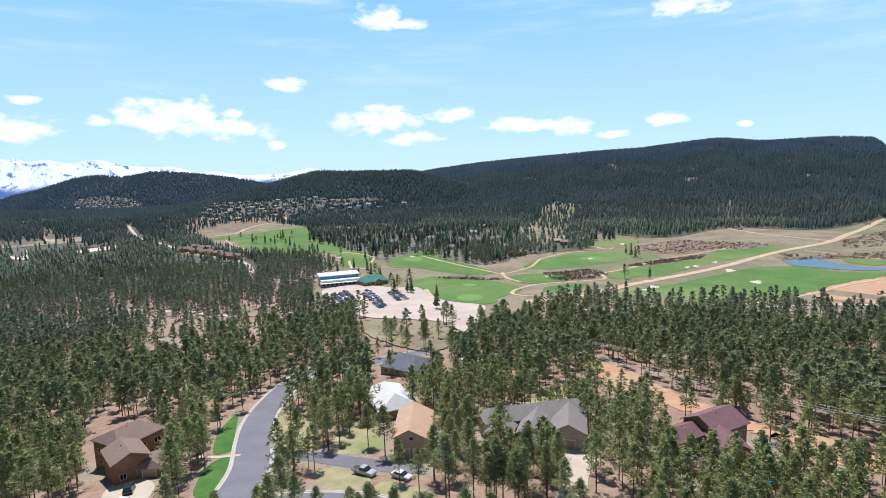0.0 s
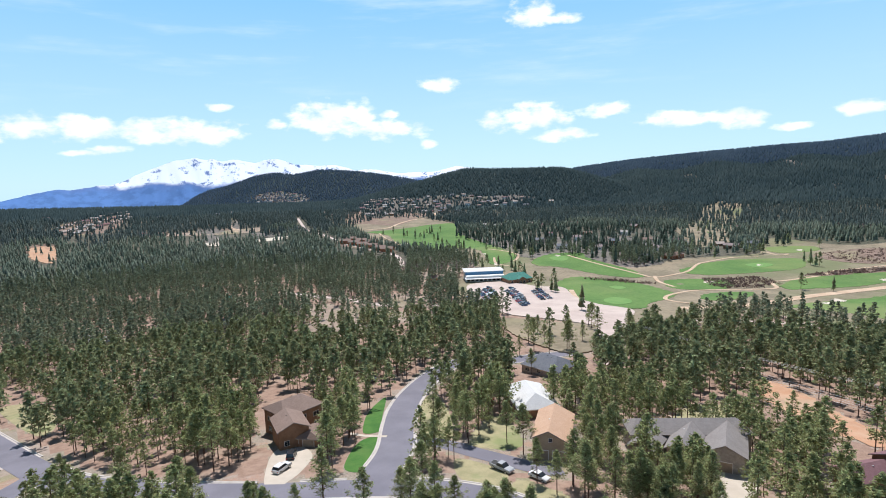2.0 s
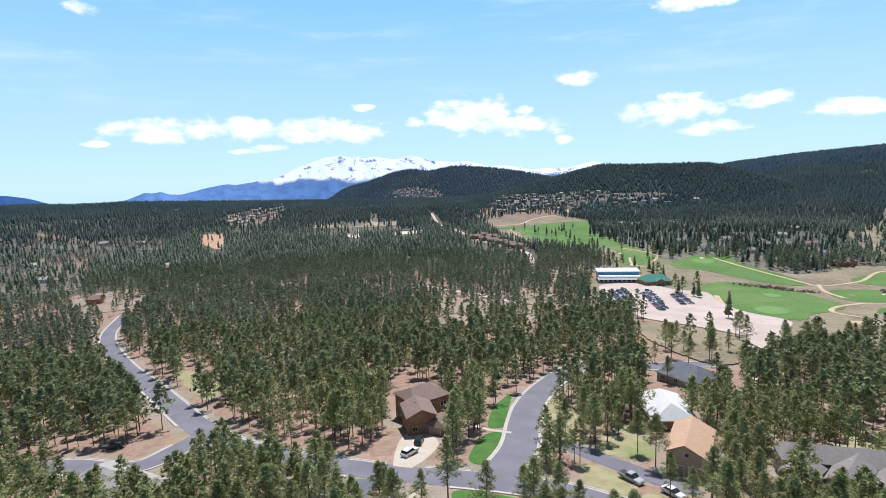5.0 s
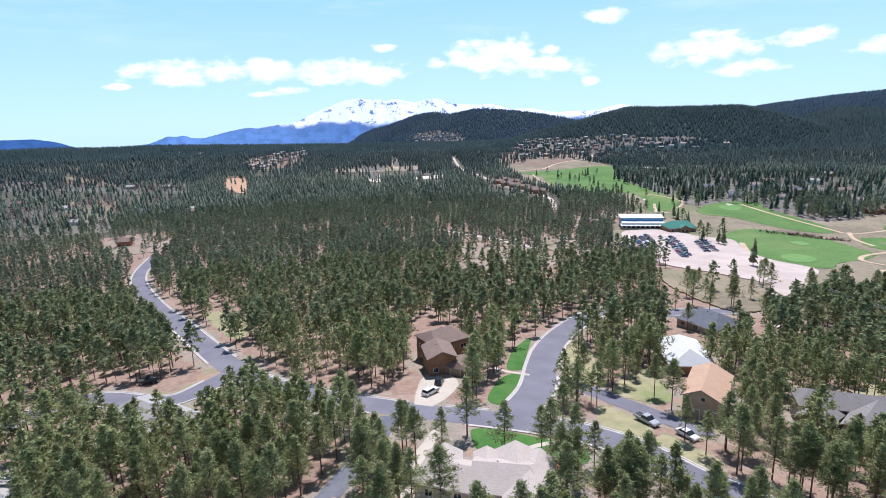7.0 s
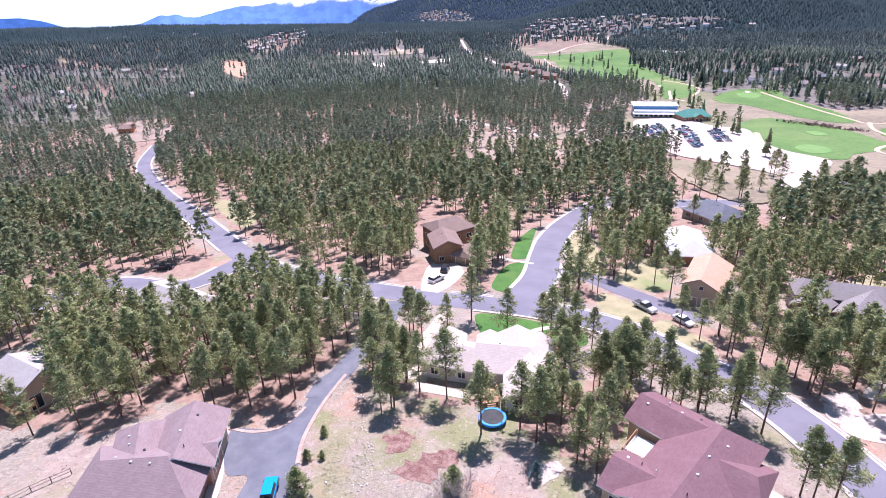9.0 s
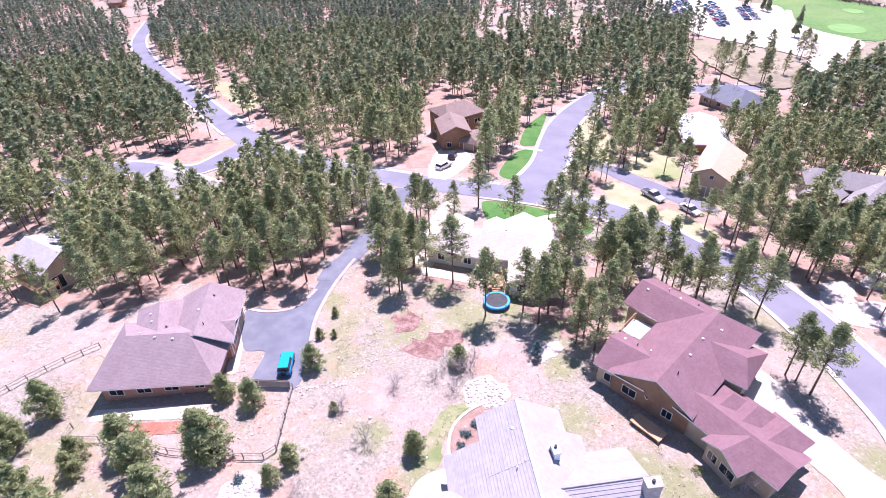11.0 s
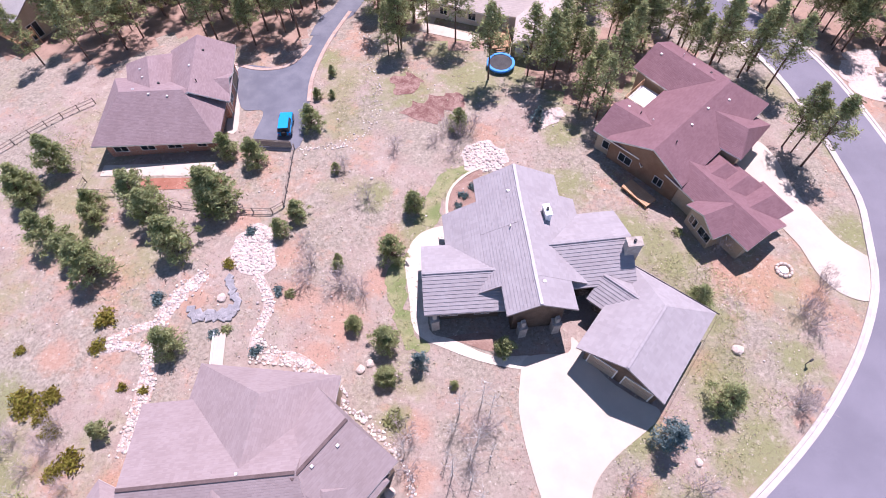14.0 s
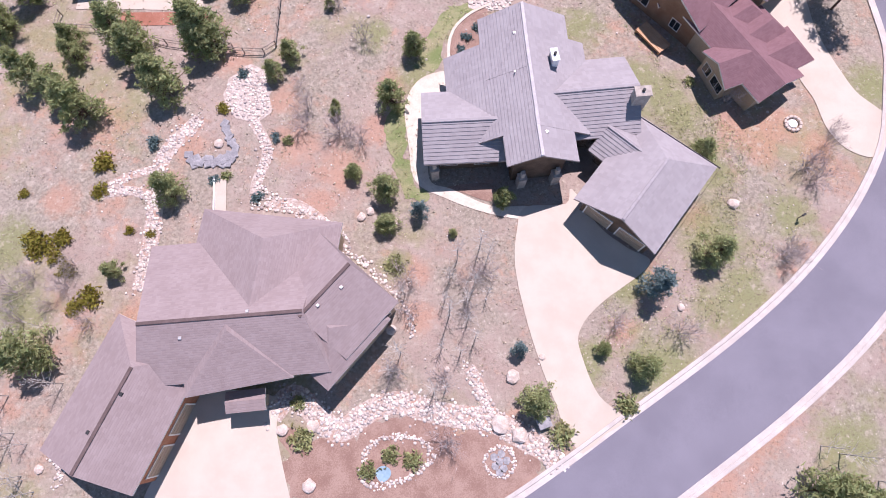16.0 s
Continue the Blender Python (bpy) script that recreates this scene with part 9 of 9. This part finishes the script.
def deck(x, y, turn, w, d, h, mat, label, rail=True, stair=False):
    """A raised timber deck with boards, posts and rails."""
    e = thing("deck", x, y, turn)
    n = int(d / 0.3)
    for i in range(n):
        part("board", boxes((-w / 2, -d / 2 + i * d / n + 0.01, h - 0.05, w / 2, -d / 2 + (i + 1) * d / n - 0.01, h)), mat, e)
    part("joists", boxes((-w / 2 + 0.05, -d / 2 + 0.05, h - 0.28, w / 2 - 0.05, d / 2 - 0.05, h - 0.052)), M["deck"], e)
    for sx in (-1, 1):
        for sy in (-1, 1):
            part("post", boxes((sx * (w / 2 - 0.1) - 0.08, sy * (d / 2 - 0.1) - 0.08, -1, sx * (w / 2 - 0.1) + 0.08, sy * (d / 2 - 0.1) + 0.08, h + (1.0 if rail else 0))), M["deck"], e)
    if rail:
        for row in ((-w / 2, -d / 2, w / 2, -d / 2 + 0.06), (-w / 2, -d / 2, -w / 2 + 0.06, d / 2), (w / 2 - 0.06, -d / 2, w / 2, d / 2)):
            part("handrail", boxes((row[0], row[1], h + 0.9, row[2], row[3], h + 0.98)), M["deck"], e)
            k = max(4, int(max(row[2] - row[0], row[3] - row[1]) / 0.3))
            for i in range(k + 1):
                px, py = row[0] + (row[2] - row[0]) * i / k, row[1] + (row[3] - row[1]) * i / k
                part("baluster", boxes((px - 0.02, py - 0.02, h, px + 0.02, py + 0.02, h + 0.9)), M["deck"], e)
    if stair:
        for i in range(max(1, int(h / 0.18))):
            part("stair_tread", boxes((-0.7, -d / 2 - 0.3 * (i + 1), h - 0.18 * (i + 1) - 0.05, 0.7, -d / 2 - 0.3 * i, h - 0.18 * (i + 1))), M["deck"], e)
    return tagged(e, label, "deck")


deck(*(27.1, 54.9), aim((21.3, 50.7), (26.9, 45.2)), 4.6, 4.4, 2.9, M["wall_white"], "balcony deck with a pale floor between two wings")
deck(*(8.5, 71.4), 5, 3.0, 3.6, 0.9, M["deck"], "small reddish timber deck with steps", stair=True)
deck(*(23.8, 41.1), aim((22.8, 42.3), (24.9, 39.6)), 4.0, 1.8, 0.6, M["deck"], "low timber landing beside the house", rail=False)
deck(*(-71.5, 79.0), aim((-75.2, 86.3), (-66.3, 80.9)), 9.0, 3.4, 2.6, M["deck"], "high timber deck behind the house")
deck(*(23.1, 85.8), -30, 4.0, 3.0, 0.8, M["wood_red"], "red-brown timber deck under the pines")

bx, by = (9.1, -1.8)
ub = thing("utility_box", bx, by, 20)
part("cabinet", boxes((-0.6, -0.5, 0, 0.6, 0.5, 0.85), bevel=0.05), M["slate"], ub)
part("lid", boxes((-0.64, -0.54, 0.85, 0.64, 0.54, 0.92), bevel=0.02), M["slate"], ub)
tagged(ub, "grey-green utility cabinet by the driveway", "utility box")
px_, py_ = (37.1, 19.0)
pb = thing("mailbox", px_, py_, 30)
part("post", boxes((-0.05, -0.05, -0.2, 0.05, 0.05, 1.05)), M["wood_grey"], pb)
bm = boxes((-0.25, -0.11, 1.05, 0.25, 0.11, 1.3), bevel=0.06)
part("box", bm, M["dark"], pb)
tagged(pb, "dark mailbox on a wooden post by the kerb", "mailbox")
fx, fy = (38.5, 30.2)
fp = thing("fire_pit", fx, fy)
for i in range(11):
    a = i * 2 * math.pi / 11
    o = part("stone", boxes((-0.22, -0.16, 0, 0.22, 0.16, 0.32), bevel=0.06), M["boulder"], fp)
    o.matrix_basis = pose(0.85 * math.cos(a), 0.85 * math.sin(a), 0, 0, 0, math.degrees(a) + 90)
bm = bmesh.new()
tube(bm, (0, 0, 0.02), (0, 0, 0.2), 0.6, 0.5, 10)
part("bowl", bm, M["white_plastic"], fp)
tagged(fp, "ring of stones round a pale fire bowl", "fire pit")
gx2, gy2 = (-24.7, 21.7)
pt = thing("garden_path", gx2, gy2, 5)
part("slab", boxes((-0.6, -2.0, 0, 0.6, 2.0, 0.14), bevel=0.03), M["concrete"], pt)
part("edging", boxes((-0.78, -2.1, 0, -0.6, 2.1, 0.3), bevel=0.03), M["white_plastic"], pt)
tagged(pt, "pale concrete garden path with white edging", "path")

# ------------------------------------------------------------------ power line
def power_line(pa, pb, high, wires, sag):
    """Two wooden poles and the cables between them; wires: side and height below the top."""
    ends = []
    for p in (pa, pb):
        e = thing("utility_pole", *p, aim(pa, pb))
        bm = bmesh.new()
        tube(bm, (0, 0, -1), (0, 0, high + 0.4), 0.17, 0.12, 8)
        part("mast", bm, M["wood_grey"], e)
        part("crossarm", boxes((-0.07, -1.2, high - 0.4, 0.07, 1.2, high - 0.25)), M["wood_grey"], e)
        for s, d in wires:
            bm = bmesh.new()
            tube(bm, (0, s, high - d - 0.25), (0, s, high - d), 0.05, 0.04, 6)
            part("insulator", bm, M["white_plastic"], e)
        tagged(e, "wooden utility pole with a crossarm", "utility pole", "poles of the power line")
        ends.append(e.matrix_basis)
    for s, d in wires:
        a, b = ends[0] @ Vector((0, s, high - d)), ends[1] @ Vector((0, s, high - d))
        bm = bmesh.new()
        prev = None
        side = (b - a).cross(Vector((0, 0, 1))).normalized() * 0.035
        for i in range(25):
            q = a.lerp(b, i / 24) - Vector((0, 0, sag * 4 * (i / 24) * (1 - i / 24)))
            ring = [bm.verts.new(q + k) for k in (side, Vector((0, 0, 0.035)), -side, Vector((0, 0, -0.035)))]
            for k in range(4 if prev else 0):
                bm.faces.new((prev[k], prev[(k + 1) % 4], ring[(k + 1) % 4], ring[k]))
            prev = ring
        tagged(part("power_cable", bm, M["cable"]), "thin pale overhead power cable", "cable", "cables of the power line")


M["cable"] = material("cable", (0.50, 0.50, 0.50), (0.62, 0.62, 0.62), 0.5, 0.45, metallic=0.3)
power_line((152.2, 197.6), (181.6, 45.1), 12.6, [(-1.1, 0), (0, 0), (1.1, 0)], 3.0)
power_line((149.5, 190.0), (155.0, 40.0), 9.4, [(-1.0, 0), (1.0, 0), (0, 0.9), (0, 1.6)], 2.0)
